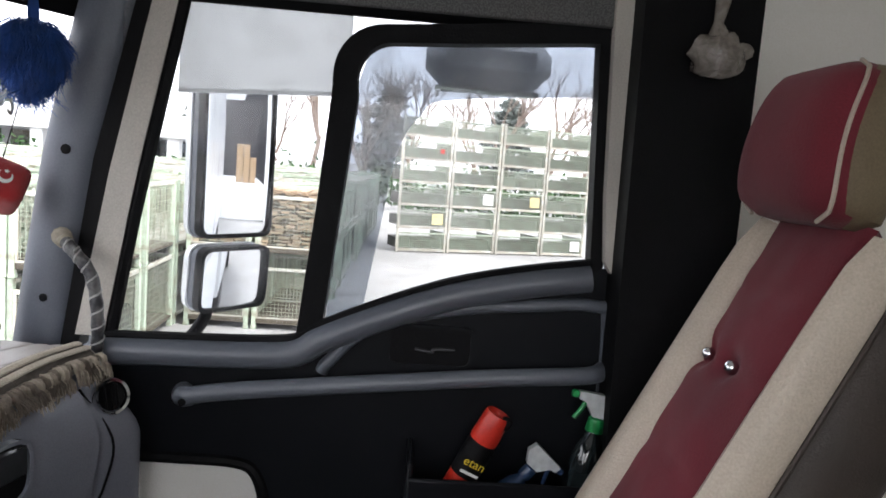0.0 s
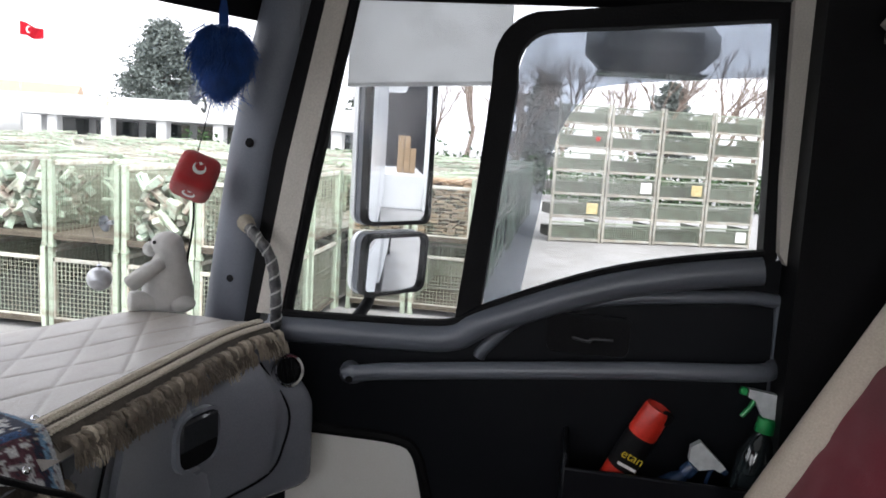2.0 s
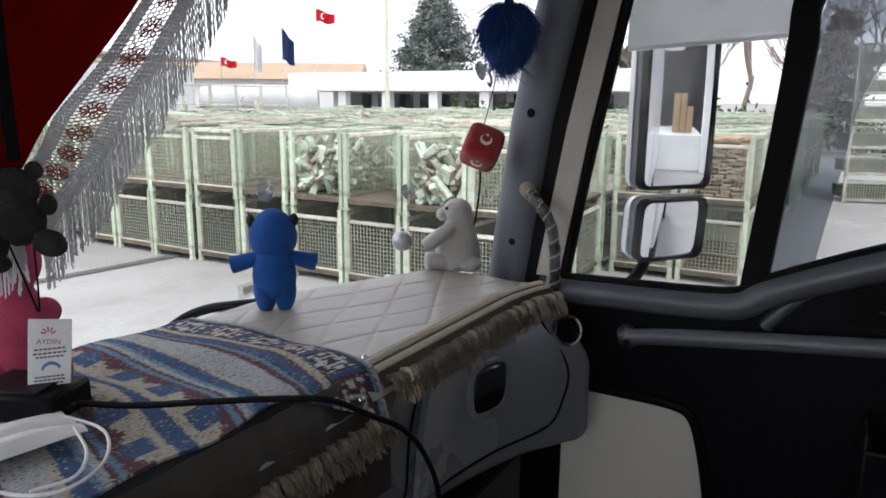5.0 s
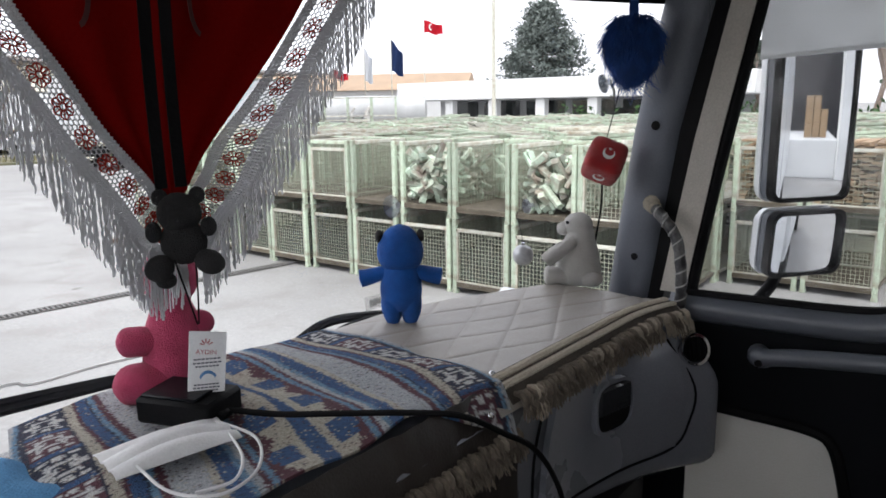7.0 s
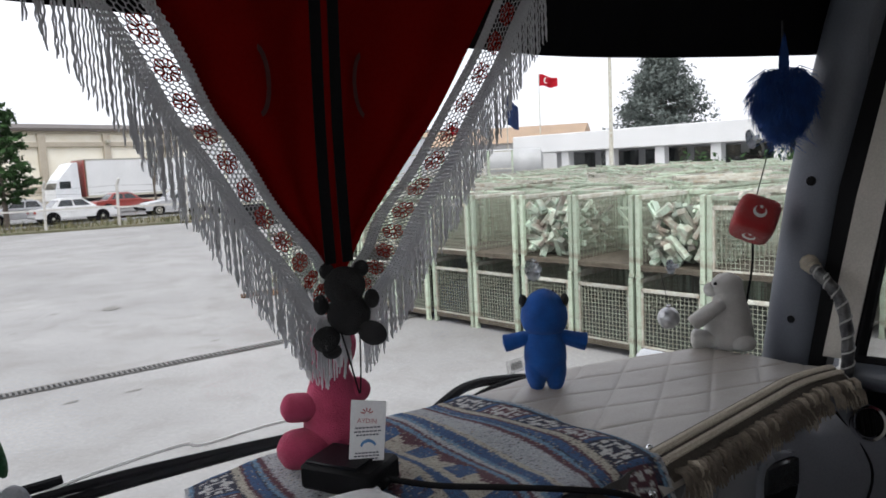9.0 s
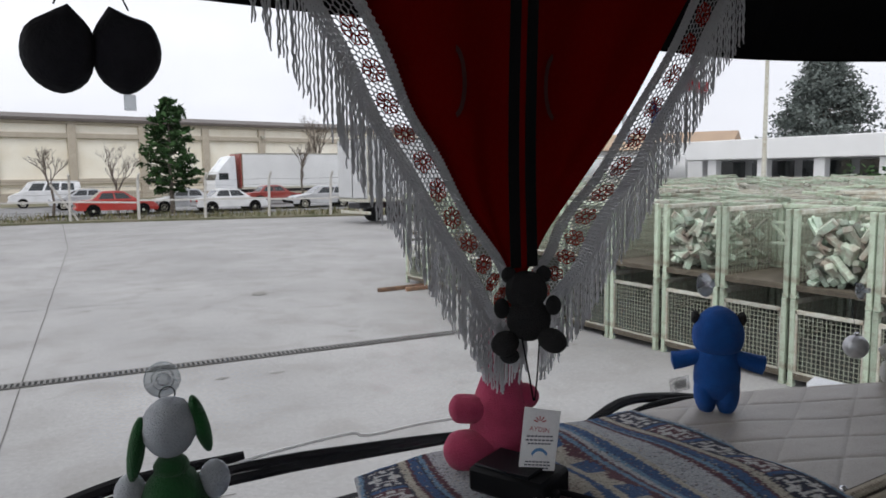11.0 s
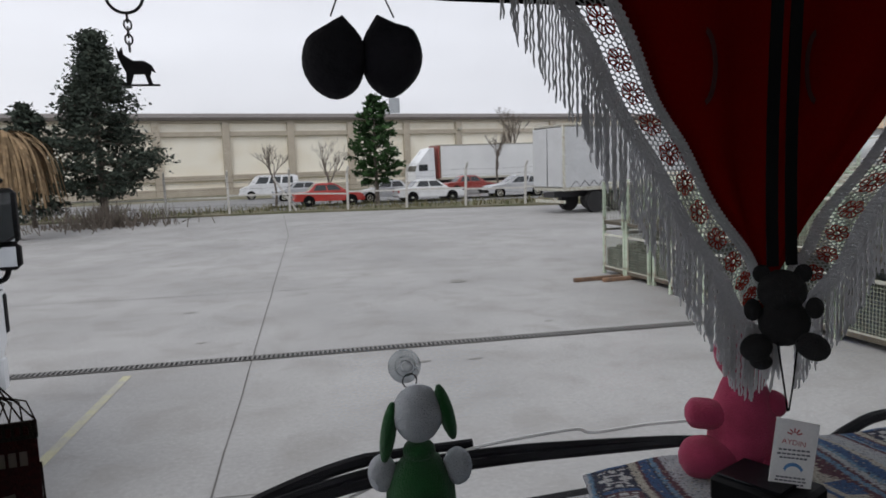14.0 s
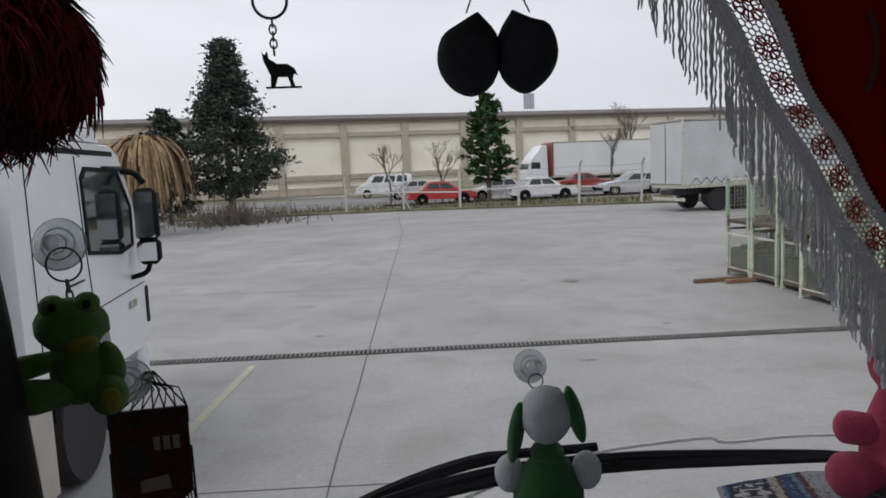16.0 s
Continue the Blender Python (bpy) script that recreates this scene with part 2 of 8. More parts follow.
    def lathe(self, prof, m=None, seg=20):
        """A turned form: prof holds (radius, height) from below to above, about the local z."""
        k0, vs, fs = 0, [], []
        for r, z in prof:
            for j in range(seg):
                a = 2 * math.pi * j / seg
                vs.append((r * math.cos(a), r * math.sin(a), z))
        for i in range(len(prof) - 1):
            for j in range(seg):
                j2 = (j + 1) % seg
                fs.append((i * seg + j, i * seg + j2, (i + 1) * seg + j2, (i + 1) * seg + j))
        fs.append(tuple(reversed(range(seg))))
        fs.append(tuple((len(prof) - 1) * seg + j for j in range(seg)))
        return self.add(vs, fs, m)

    def ball(self, c, s, m=None, seg=16, rings=10, lump=0.0, seed=0):
        """An ellipsoid of half sizes s, made uneven by lump."""
        s = s if isinstance(s, (list, tuple)) else (s, s, s)
        vs, fs = [], []
        for i in range(rings + 1):
            th = math.pi * i / rings
            for j in range(seg):
                ph = 2 * math.pi * j / seg
                d = Vector((math.sin(th) * math.cos(ph), math.sin(th) * math.sin(ph), -math.cos(th)))
                q = 1 + (lump * noise.noise(d * 2.2 + Vector((seed, 3.1 * seed, 0))) if lump else 0)
                p = Vector((d.x * s[0], d.y * s[1], d.z * s[2])) * q
                vs.append((m @ p if m else p) + Vector(c))
        for i in range(rings):
            for j in range(seg):
                j2 = (j + 1) % seg
                fs.append((i * seg + j, i * seg + j2, (i + 1) * seg + j2, (i + 1) * seg + j))
        return self.add(vs, fs)

    def prism(self, outline, a, b, axis="x"):
        """An outline of two coordinates, swept straight along an axis from a to b."""
        def put(p, w):
            return {"x": (w, p[0], p[1]), "y": (p[0], w, p[1]), "z": (p[0], p[1], w)}[axis]
        n = len(outline)
        area = sum(outline[i][0] * outline[(i + 1) % n][1] - outline[(i + 1) % n][0] * outline[i][1] for i in range(n))
        if (area > 0) == (axis == "y"):
            outline = list(reversed(outline))
        vs = [put(p, a) for p in outline] + [put(p, b) for p in outline]
        fs = [tuple(reversed(range(n))), tuple(range(n, 2 * n))]
        fs += [(i, (i + 1) % n, n + (i + 1) % n, n + i) for i in range(n)]
        return self.add(vs, fs if b > a else [tuple(reversed(q)) for q in fs])

    def sheet(self, fn, nu, nv, thick=0.0):
        """A surface fn(u, v) over the unit square, given thickness along its own normals."""
        P = [[Vector(fn(i / nu, j / nv)) for j in range(nv + 1)] for i in range(nu + 1)]
        k = len(self.v)
        w = nv + 1
        for i in range(nu + 1):
            for j in range(w):
                self.v.append(tuple(P[i][j]))
        for i in range(nu):
            for j in range(nv):
                self.f.append((k + i * w + j, k + (i + 1) * w + j, k + (i + 1) * w + j + 1, k + i * w + j + 1))
        if thick:
            k2 = len(self.v)
            for i in range(nu + 1):
                for j in range(w):
                    du = P[min(i + 1, nu)][j] - P[max(i - 1, 0)][j]
                    dv = P[i][min(j + 1, nv)] - P[i][max(j - 1, 0)]
                    self.v.append(tuple(P[i][j] - du.cross(dv).normalized() * thick))
            for i in range(nu):
                for j in range(nv):
                    self.f.append((k2 + i * w + j, k2 + i * w + j + 1, k2 + (i + 1) * w + j + 1, k2 + (i + 1) * w + j))
            rim = [(i, 0) for i in range(nu)] + [(nu, j) for j in range(nv)] + [(i, nv) for i in range(nu, 0, -1)] + [(0, j) for j in range(nv, 0, -1)]
            for q, (i, j) in enumerate(rim):
                i2, j2 = rim[(q + 1) % len(rim)]
                self.f.append((k + i2 * w + j2, k + i * w + j, k2 + i * w + j, k2 + i2 * w + j2))
        return self

    def mesh(self, name, mat, smooth=False):
        me = bpy.data.meshes.new(name)
        me.from_pydata(self.v, [], self.f)
        if mat:
            me.materials.append(mat)
        if smooth:
            me.shade_smooth()
            me.set_sharp_from_angle(angle=radians(42))
        me.update()
        return me


def part(name, shape, mat, parent=None, label="", smooth=True):
    ob = new(name, shape.mesh(name, mat, smooth) if isinstance(shape, Shape) else shape)
    if parent:
        ob.parent = parent
    if label:
        ob["label"] = label
    return ob


def thing(name, label, category, at=(0, 0, 0), turn=0.0, group="", kind=""):
    ob = new(name)
    ob.empty_display_size = 0.1
    ob.matrix_basis = pose(*at, 0, 0, turn)
    return tagged(ob, label, category, group, kind)


def solid(name, shape, mat, label, category, group="", kind="", smooth=True):
    return tagged(part(name, shape, mat, smooth=smooth), label, category, group, kind)


def setting(name, shape, mat, label="", smooth=False):
    return tagged(part(name, shape, mat, smooth=smooth), label, "", "", "structure")


def ring_between(S, outer, inner, a, b, axis="x"):
    """A frame between two outlines with the same count of points, from a to b along an axis."""
    def put(p, w):
        return {"x": (w, p[0], p[1]), "y": (p[0], w, p[1]), "z": (p[0], p[1], w)}[axis]
    n = len(outer)
    vs = [put(p, a) for p in outer] + [put(p, a) for p in inner] + [put(p, b) for p in outer] + [put(p, b) for p in inner]
    fs = []
    for i in range(n):
        j = (i + 1) % n
        fs += [(i, j, n + j, n + i), (2 * n + j, 2 * n + i, 3 * n + i, 3 * n + j), (j, i, 2 * n + i, 2 * n + j), (n + i, n + j, 3 * n + j, 3 * n + i)]
    k = len(S.v)
    S.add(vs, fs)
    return S


def smooth_line(pts, n=8):
    """A Catmull-Rom line through points."""
    P = [Vector(p) for p in pts]
    P = [2 * P[0] - P[1], *P, 2 * P[-1] - P[-2]]
    out = []
    for i in range(1, len(P) - 2):
        for j in range(n):
            t = j / n
            a, b, c, d = P[i - 1], P[i], P[i + 1], P[i + 2]
            out.append(0.5 * ((2 * b) + (c - a) * t + (2 * a - 5 * b + 4 * c - d) * t * t + (3 * b - a - 3 * c + d) * t ** 3))
    return out + [P[-2]]


# ---- ground, walls and distance ----
CONCRETE = material("yard_concrete", (0.352, 0.35, 0.345), (0.258, 0.256, 0.252), 0.85, scale=0.35, fine=22, bump=0.12, mix=(0.3, 0.7))
_n, _l = CONCRETE.node_tree.nodes, CONCRETE.node_tree.links
_tc = _n.new("ShaderNodeTexCoord")
_st = _n.new("ShaderNodeTexNoise")
_st.inputs["Scale"].default_value, _st.inputs["Detail"].default_value, _st.inputs["Distortion"].default_value = 1.3, 9.0, 0.6
_rp = _n.new("ShaderNodeMapRange")
_rp.inputs["From Min"].default_value, _rp.inputs["From Max"].default_value = 0.48, 0.72
_rp.inputs["To Max"].default_value = 0.5
_mx = _n.new("ShaderNodeMix")
_mx.data_type, _mx.blend_type = "RGBA", "MIX"
_mx.inputs[7].default_value = (0.2, 0.19, 0.175, 1)
_b = _n["Principled BSDF"]
_src = _b.inputs["Base Color"].links[0].from_socket
_l.new(_tc.outputs["Object"], _st.inputs["Vector"])
_l.new(_st.outputs[0], _rp.inputs["Value"])
_l.new(_rp.outputs[0], _mx.inputs[0])
_l.new(_src, _mx.inputs[6])
_l.new(_mx.outputs[2], _b.inputs["Base Color"])
EARTH = material("verge_earth", (0.2, 0.175, 0.125), (0.11, 0.115, 0.06), 0.95, scale=0.5, fine=9, bump=0.6)
YELLOW = material("worn_yellow_paint", (0.42, 0.4, 0.27), (0.34, 0.335, 0.31), 0.8, scale=4, fine=30, bump=0.1, mix=(0.3, 0.6))
ground_shape = Shape()
ground_shape.add([(-3000, -3000, 0), (3000, -3000, 0), (3000, 3000, 0), (-3000, 3000, 0)], [(0, 1, 2, 3)])
setting("ground", ground_shape, CONCRETE, "pale grey stained concrete yard")

# kerb and verge beyond the yard, its edge bending toward the right
EDGE = [(-60, 46.5), (-11.2, 42.7), (2.5, 41.4), (19.3, 35.6), (32, 31.2)]
verge = Shape()
for (x0, y0), (x1, y1) in zip(EDGE[:-1], EDGE[1:]):
    verge.add([(x0, y0, 0), (x1, y1, 0), (x1, y1, 0.1), (x0, y0, 0.1)], [(0, 1, 2, 3)])
    verge.add([(x0, y0, 0.1), (x1, y1, 0.1), (x1, 140, 0.1), (x0, 140, 0.1)], [(0, 1, 2, 3)])
setting("verge", verge, EARTH, "rough earth and weeds beyond the yard")
lane = Shape().box((14, 54, 0.1), (90, 18, 0.05))
lane.box((12, 45.2, 0.1), (20, 5.2, 0.05))
setting("road", lane, material("wet_asphalt", (0.2, 0.2, 0.2), (0.15, 0.15, 0.15), 0.6, scale=0.4, fine=20), "grey parking lane behind the fence")

JOINT = material("dark_joint", (0.14, 0.135, 0.13), (0.09, 0.086, 0.08), 0.9, scale=2, fine=30)
joints = Shape()


def ground_line(S, pts, w, z=0.004):
    for p, q in zip(pts[:-1], pts[1:]):
        p, q = Vector((*p, z)), Vector((*q, z))
        s = (q - p).normalized().cross(Vector((0, 0, 1))) * w / 2
        S.add([p - s, p + s, q + s, q - s], [(0, 1, 2, 3)])


def wander(a, b, n, amp, seed):
    a, b = Vector(a), Vector(b)
    s = (b - a).orthogonal().normalized()
    return [tuple(a.lerp(b, i / n) + s * amp * noise.noise(Vector((i * 0.7, seed, 0)))) for i in range(n + 1)]


ground_line(joints, wander((-0.75, 3.2), (1.75, 27.0), 30, 0.03, 1), 0.015)
ground_line(joints, wander((1.75, 27.0), (2.6, 41.3), 8, 0.03, 9), 0.02)
ground_line(joints, wander((-9.0, 16.1), (2.2, 14.53), 20, 0.05, 2), 0.018)
ground_line(joints, wander((-3.0, 5.8), (1.2, 5.36), 12, 0.02, 3), 0.015)
ground_line(joints, wander((-14.0, 33.5), (20.0, 29.0), 14, 0.05, 4), 0.03)
setting("ground_joint", joints, JOINT, "dark joints between concrete slabs")
yellow = Shape()
ground_line(yellow, [(-2.35, 3.6), (-1.55, 9.35)], 0.1)
setting("ground_marking", yellow, YELLOW, "worn yellow line painted on the concrete")
stains = Shape()
for i in range(64):
    x, y = random.uniform(-7, 7), random.uniform(4.0, 30)
    a, r = random.uniform(0, 6.3), random.uniform(0.008, 0.042) * (1 + y / 30)
    ring = [(x + math.cos(a + k) * r * random.uniform(0.6, 2.2) * 1.4, y + math.sin(a + k) * r * random.uniform(0.5, 1.2)) for k in [j * 0.785 for j in range(8)]]
    stains.add([(px, py, 0.005 + i * 0.00002) for px, py in ring], [tuple(range(8))])
spot = [(4.16 + math.cos(j * 0.628) * 0.17 * random.uniform(0.7, 1.2), 14.1 + math.sin(j * 0.628) * 0.19 * random.uniform(0.7, 1.2), 0.011) for j in range(10)]
stains.add(spot, [tuple(range(10))])
setting("ground_stain", stains, material("oil_stain", (0.16, 0.155, 0.145), (0.22, 0.215, 0.2), 0.8, scale=3, fine=20), "small dark oil stains on the concrete")

# drain channel with a slotted grate across the yard
DRAIN_A, DRAIN_B = Vector((-9.0, 10.52)), Vector((7.2, 8.78))
drain = thing("drain_channel", "steel slotted grate over a drain in the concrete", "drain", kind="structure")
dd = (DRAIN_B - DRAIN_A).normalized()
ds = Vector((-dd.y, dd.x))
pit = Shape()
ground_line(pit, [tuple(DRAIN_A), tuple(DRAIN_B)], 0.2, 0.006)
part("channel", pit, material("drain_dark", (0.03, 0.03, 0.03), None, 0.9), drain)
rim = Shape()
for s in (-1, 1):
    ground_line(rim, [tuple(DRAIN_A + ds * 0.1 * s), tuple(DRAIN_B + ds * 0.1 * s)], 0.03, 0.012)
part("frame", rim, JOINT, drain)
slats = Shape()
n_slat = int((DRAIN_B - DRAIN_A).length / 0.06)
for i in range(n_slat):
    c = DRAIN_A + dd * (i + 0.5) * 0.06
    p, q = c - ds * 0.09, c + ds * 0.09
    slats.bar((p.x, p.y, 0.014), (q.x, q.y, 0.014), 0.026, 0.012)
tagged(part("grate_slats", slats, material("galvanised_grate", (0.17, 0.17, 0.165), (0.12, 0.115, 0.11), 0.6, scale=6, fine=50), drain), kind="stuff")


# ---- warehouse beyond the parked cars ----
WALL_CREAM = material("stained_cream_render", (0.9, 0.86, 0.75), (0.82, 0.76, 0.63), 0.9, scale=0.35, fine=6, bump=0.1, mix=(0.32, 0.55))
WALL_BEAM = material("bare_concrete_frame", (0.5, 0.45, 0.37), (0.41, 0.36, 0.29), 0.9, scale=0.8, fine=8, bump=0.15)
ROOF_GREY = material("brown_sheet_roof", (0.13, 0.11, 0.1), (0.09, 0.078, 0.07), 0.7, scale=0.5, fine=10)
hall = thing("warehouse", "long cream rendered warehouse with a concrete frame", "building", (-0.2, 78, 0), 9.7)
S = Shape().box((20, 6, 3.75), (190, 11.6, 7.5))
part("wall", S, WALL_CREAM, hall)
roof = Shape().prism([(-0.5, 7.72), (-0.5, 8.0), (6, 8.9), (12.5, 8.0), (12.5, 7.72)], -76, 116, "x")
part("roof", roof, ROOF_GREY, hall)
part("beam", Shape().box((20, 0.1, 7.6), (190, 0.5, 0.32), 0.03), WALL_BEAM, hall)
part("beam", Shape().box((20, 0.1, 6.35), (190, 0.44, 0.5), 0.03), WALL_BEAM, hall)
part("beam", Shape().box((20, 0.1, 1.9), (190, 0.44, 0.55), 0.03), WALL_BEAM, hall)
part("plinth", Shape().box((20, 0.1, 0.45), (190, 0.46, 0.9), 0.03), WALL_BEAM, hall)
pil = Shape().box((0, 0, 3.75), (0.75, 0.56, 7.5), 0.03).mesh("pilaster", WALL_BEAM, True)
for i in range(-10, 16):
    part("pilaster", pil, None, hall).location = (i * 6.75, 0.06, 0)
lampbox = Shape().box((0, 0, 0), (0.5, 0.4, 0.35), 0.05)
part("floodlight", lampbox, GREY_STEEL, hall).location = (27, -0.4, 6.6)

# ---- white office with a canopy, seen past the crates ----
RENDER_WHITE = material("white_render", (0.78, 0.79, 0.79), (0.7, 0.71, 0.71), 0.8, scale=0.5, fine=8)
office = thing("office_building", "low white office with a deep flat canopy on columns", "building", (50, 30, 0))
part("roof", Shape().box((4.5, -2, 3.75), (13, 30, 1.5), 0.06), RENDER_WHITE, office)
part("wall", Shape().box((7, -2, 1.5), (7, 29, 3.0), 0.03), material("office_wall", (0.45, 0.46, 0.47), (0.4, 0.41, 0.42), 0.8, scale=0.7), office)
colm = Shape().box((0, 0, 1.5), (0.7, 0.8, 3.0), 0.04).mesh("column", RENDER_WHITE, True)
for i in range(7):
    part("column", colm, None, office).location = (-1.2, 12 - i * 4.4, 0)
win = Shape().box((0, 0, 0), (0.08, 3.7, 2.3)).mesh("window", DARK_GLASS)
for i in range(6):
    part("window", win, None, office).location = (3.46, 10 - i * 4.4, 1.7)
part("door", Shape().box((3.44, -5.6, 1.1), (0.1, 1.1, 2.2), 0.02), DARK_GLASS, office)
part("chimney", Shape().lathe([(0.28, 4.4), (0.28, 6.1), (0.34, 6.12), (0.34, 6.3)], pose(2, -9.5, 0), 12), GREY_STEEL, office)

# low wide hall and white silo tank farther left of it
shed = thing("distant_hall", "pale low industrial hall with an orange-brown roof", "building", (72, 78, 0), 30)
part("wall", Shape().box((0, 0, 2.4), (14, 40, 4.8), 0.05), material("pale_sheet", (0.62, 0.63, 0.63), (0.55, 0.56, 0.56), 0.6, scale=0.4), shed)
part("roof", Shape().prism([(-8, 4.8), (0, 7.2), (8, 4.8)], -21, 21, "y"), material("brown_roof", (0.42, 0.3, 0.2), (0.35, 0.25, 0.17), 0.8, scale=0.5), shed)
tank = thing("tank_trailer", "long pale grey tank trailer behind the crates", "trailer", (42, 40.5, 0), -48)
part("tank", Shape().lathe([(0.6, -4.5), (1.15, -4.3), (1.2, 0), (1.15, 4.3), (0.6, 4.5)], pose(0, 0, 2.2, 0, 90, 0), 20), material("tank_grey", (0.5, 0.51, 0.51), None, 0.45, scale=0.6), tank)
part("chassis", Shape().box((0, 0, 0.8), (8, 1.2, 0.3), 0.03), DARK_STEEL, tank)
for dx in (-3.2, -2.2, 3.0):
    part("wheel", Shape().lathe([(0.5, -0.15), (0.5, 0.15)], pose(dx, -0.9, 0.5, 90, 0, 0), 14), RUBBER, tank)

# far hills in haze
HILL = material("hazy_hill", (0.42, 0.47, 0.54), (0.38, 0.43, 0.5), 1.0, scale=0.004, fine=0.05, bump=0.0)
hills = Shape()


def hill_fn(u, v):
    a = radians(-75 + 150 * u)
    r = 1200 + 400 * v
    h = (26 + 26 * noise.noise(Vector((u * 6, 1.7, 0))) + 24 * max(0, math.sin(u * 3.0)) ** 2) * math.sin(v * math.pi * 0.5)
    return (r * math.sin(a), r * math.cos(a), h)


hills.sheet(hill_fn, 90, 4)
tagged(part("hills", hills, HILL), "hazy blue-grey hills on the horizon", "hill", "", "structure")


# ---- cab of the lorry: shell ----
CX = 0.5                      # middle of the cab
FLOOR, ROOF = 1.25, 2.95


def screen_y(x, z):
    """The windscreen's place: bowed across and raked back."""
    bow = 0.30 * (max(0.0, abs(x - CX) - 0.45) / 0.65) ** 1.5
    return 1.16 - bow - 0.2 * (z - 1.9)


setting("floor", Shape().box((CX, 0.1, FLOOR - 0.03), (2.3, 2.5, 0.06)), material("cab_rubber_mat", (0.03, 0.03, 0.032), None, 0.8, scale=6), "dark rubber cab floor")
setting("ceiling", Shape().box((CX, -0.1, ROOF + 0.03), (2.3, 2.5, 0.06)), LINER, "pale cab headliner")
setting("wall_rear", Shape().box((CX, -1.15, 2.1), (2.3, 0.06, 1.8)), LINER, "pale lined rear wall of the cab")
# header above the windscreen; its lower part stands in for the visor band
header = Shape().sheet(lambda u, v: (-0.66 + 2.32 * u, screen_y(-0.66 + 2.32 * u, 2.588 + 0.39 * v) - 0.012 - 0.05 * v, 2.588 + 0.39 * v), 30, 4, 0.05)
setting("wall_front_header", header, BLACK, "black header above the windscreen")
scuttle = Shape().sheet(lambda u, v: (-0.64 + 2.28 * u, screen_y(-0.64 + 2.28 * u, 1.9) + 0.02, 1.25 + 0.6 * v), 24, 2, 0.04)
setting("wall_front_lower", scuttle, BLACK, "bulkhead below the windscreen")
# outside sun visor over the screen, unseen behind the header; shades pennant and dash
visor = Shape().sheet(lambda u, v: (-0.62 + 2.24 * u, screen_y(-0.62 + 2.24 * u, 2.66) + 0.03 + 0.34 * v, 2.665 + 0.09 * v), 24, 4, 0.012)
solid("sun_visor", visor, BLACK, "dark sun visor above the windscreen", "visor")
# windscreen
pane = Shape().sheet(lambda u, v: (-0.62 + 2.24 * u, screen_y(-0.62 + 2.24 * u, 1.84 + 0.85 * v), 1.84 + 0.85 * v), 40, 8)
screen = setting("window_1", pane, SCREEN_GLASS, "bowed windscreen glass", True)
screen.visible_shadow = False

# passenger door (right side) with its two-part window
XD = 1.5


def arc(cx, cy, r, a0, a1, n=8):
    return [(cx + r * math.cos(radians(a0 + (a1 - a0) * i / n)), cy + r * math.sin(radians(a0 + (a1 - a0) * i / n))) for i in range(n + 1)]


door = thing("door_1", "dark grey passenger door with an arched sill and black window frames", "door", kind="structure")
# sill line of the window, from the front corner back: flat, then arching up
SILL = [(0.60, 1.925), (0.45, 1.93), (0.30, 1.935), (0.21, 1.945), (0.156, 1.978), (0.064, 2.02), (-0.02, 2.055), (-0.107, 2.086), (-0.20, 2.11), (-0.30, 2.13), (-0.40, 2.146), (-0.47, 2.15)]
# pressed panel: a thick slab below the sill
panel_out = SILL + [(-0.47, 1.30), (0.21, 1.30), (0.27, 1.62), (0.30, 1.67), (0.62, 1.68)]
part("panel", Shape().prism(panel_out, XD, XD + 0.07, "x"), PLASTIC, door)
# rounded ledge that follows the sill; the windows' bluish highlight is in its colour
ledge_line = [Vector((XD - 0.012, y, z - 0.02)) for y, z in SILL[:-1]]
part("sill_ledge", Shape().tube(smooth_line(ledge_line, 4), 0.03, 12), material("satin_plastic", (0.1, 0.11, 0.13), (0.08, 0.088, 0.106), 0.3, scale=3, fine=420, bump=0.1), door)
part("sill_seal", Shape().tube(smooth_line([Vector((XD - 0.01, y, z + 0.012)) for y, z in SILL[:-1]], 4), 0.011, 8), BLACK, door)
# second contour line pressed into the panel
# same paler plastic, with the highlight in the colour
part("panel_crease", Shape().tube(smooth_line([(XD - 0.004, 0.155, 1.885), (XD - 0.006, 0.14, 1.91), (XD - 0.006, 0.06, 1.985), (XD - 0.006, -0.1, 2.035), (XD - 0.006, -0.3, 2.06), (XD - 0.006, -0.42, 2.066), (XD - 0.004, -0.45, 2.03), (XD - 0.004, -0.455, 1.75)], 6), 0.014, 10), bpy.data.materials["satin_plastic"], door)
# lower cut-out: pale panel behind
part("lower_panel", Shape().box((XD + 0.05, 0.42, 1.47), (0.03, 0.5, 0.46), 0.01), LINER, door, "pale beige kick panel")
part("lower_edge", Shape().tube(smooth_line([(XD, 0.60, 1.675), (XD, 0.45, 1.675), (XD, 0.33, 1.672), (XD, 0.285, 1.65), (XD, 0.26, 1.58), (XD, 0.235, 1.45), (XD, 0.22, 1.3)], 5), 0.013, 8), BLACK, door)
# long pull bar, its front end a round boss
bar_pts = smooth_line([(XD - 0.01, 0.44, 1.825), (XD - 0.045, 0.425, 1.828), (XD - 0.05, 0.36, 1.842), (XD - 0.05, 0.2, 1.862), (XD - 0.05, 0.0, 1.885), (XD - 0.05, -0.2, 1.907), (XD - 0.05, -0.40, 1.925), (XD - 0.01, -0.45, 1.93)], 6)
pull = part("pull_bar", Shape().tube(bar_pts, [0.022] * 8 + [0.019] * (len(bar_pts) - 8), 12), bpy.data.materials["satin_plastic"], door)
part("screw_hole", Shape().lathe([(0.008, 0), (0.008, 0.002)], pose(XD - 0.068, 0.425, 1.822, 0, -90, 0), 12), BLACK, pull)
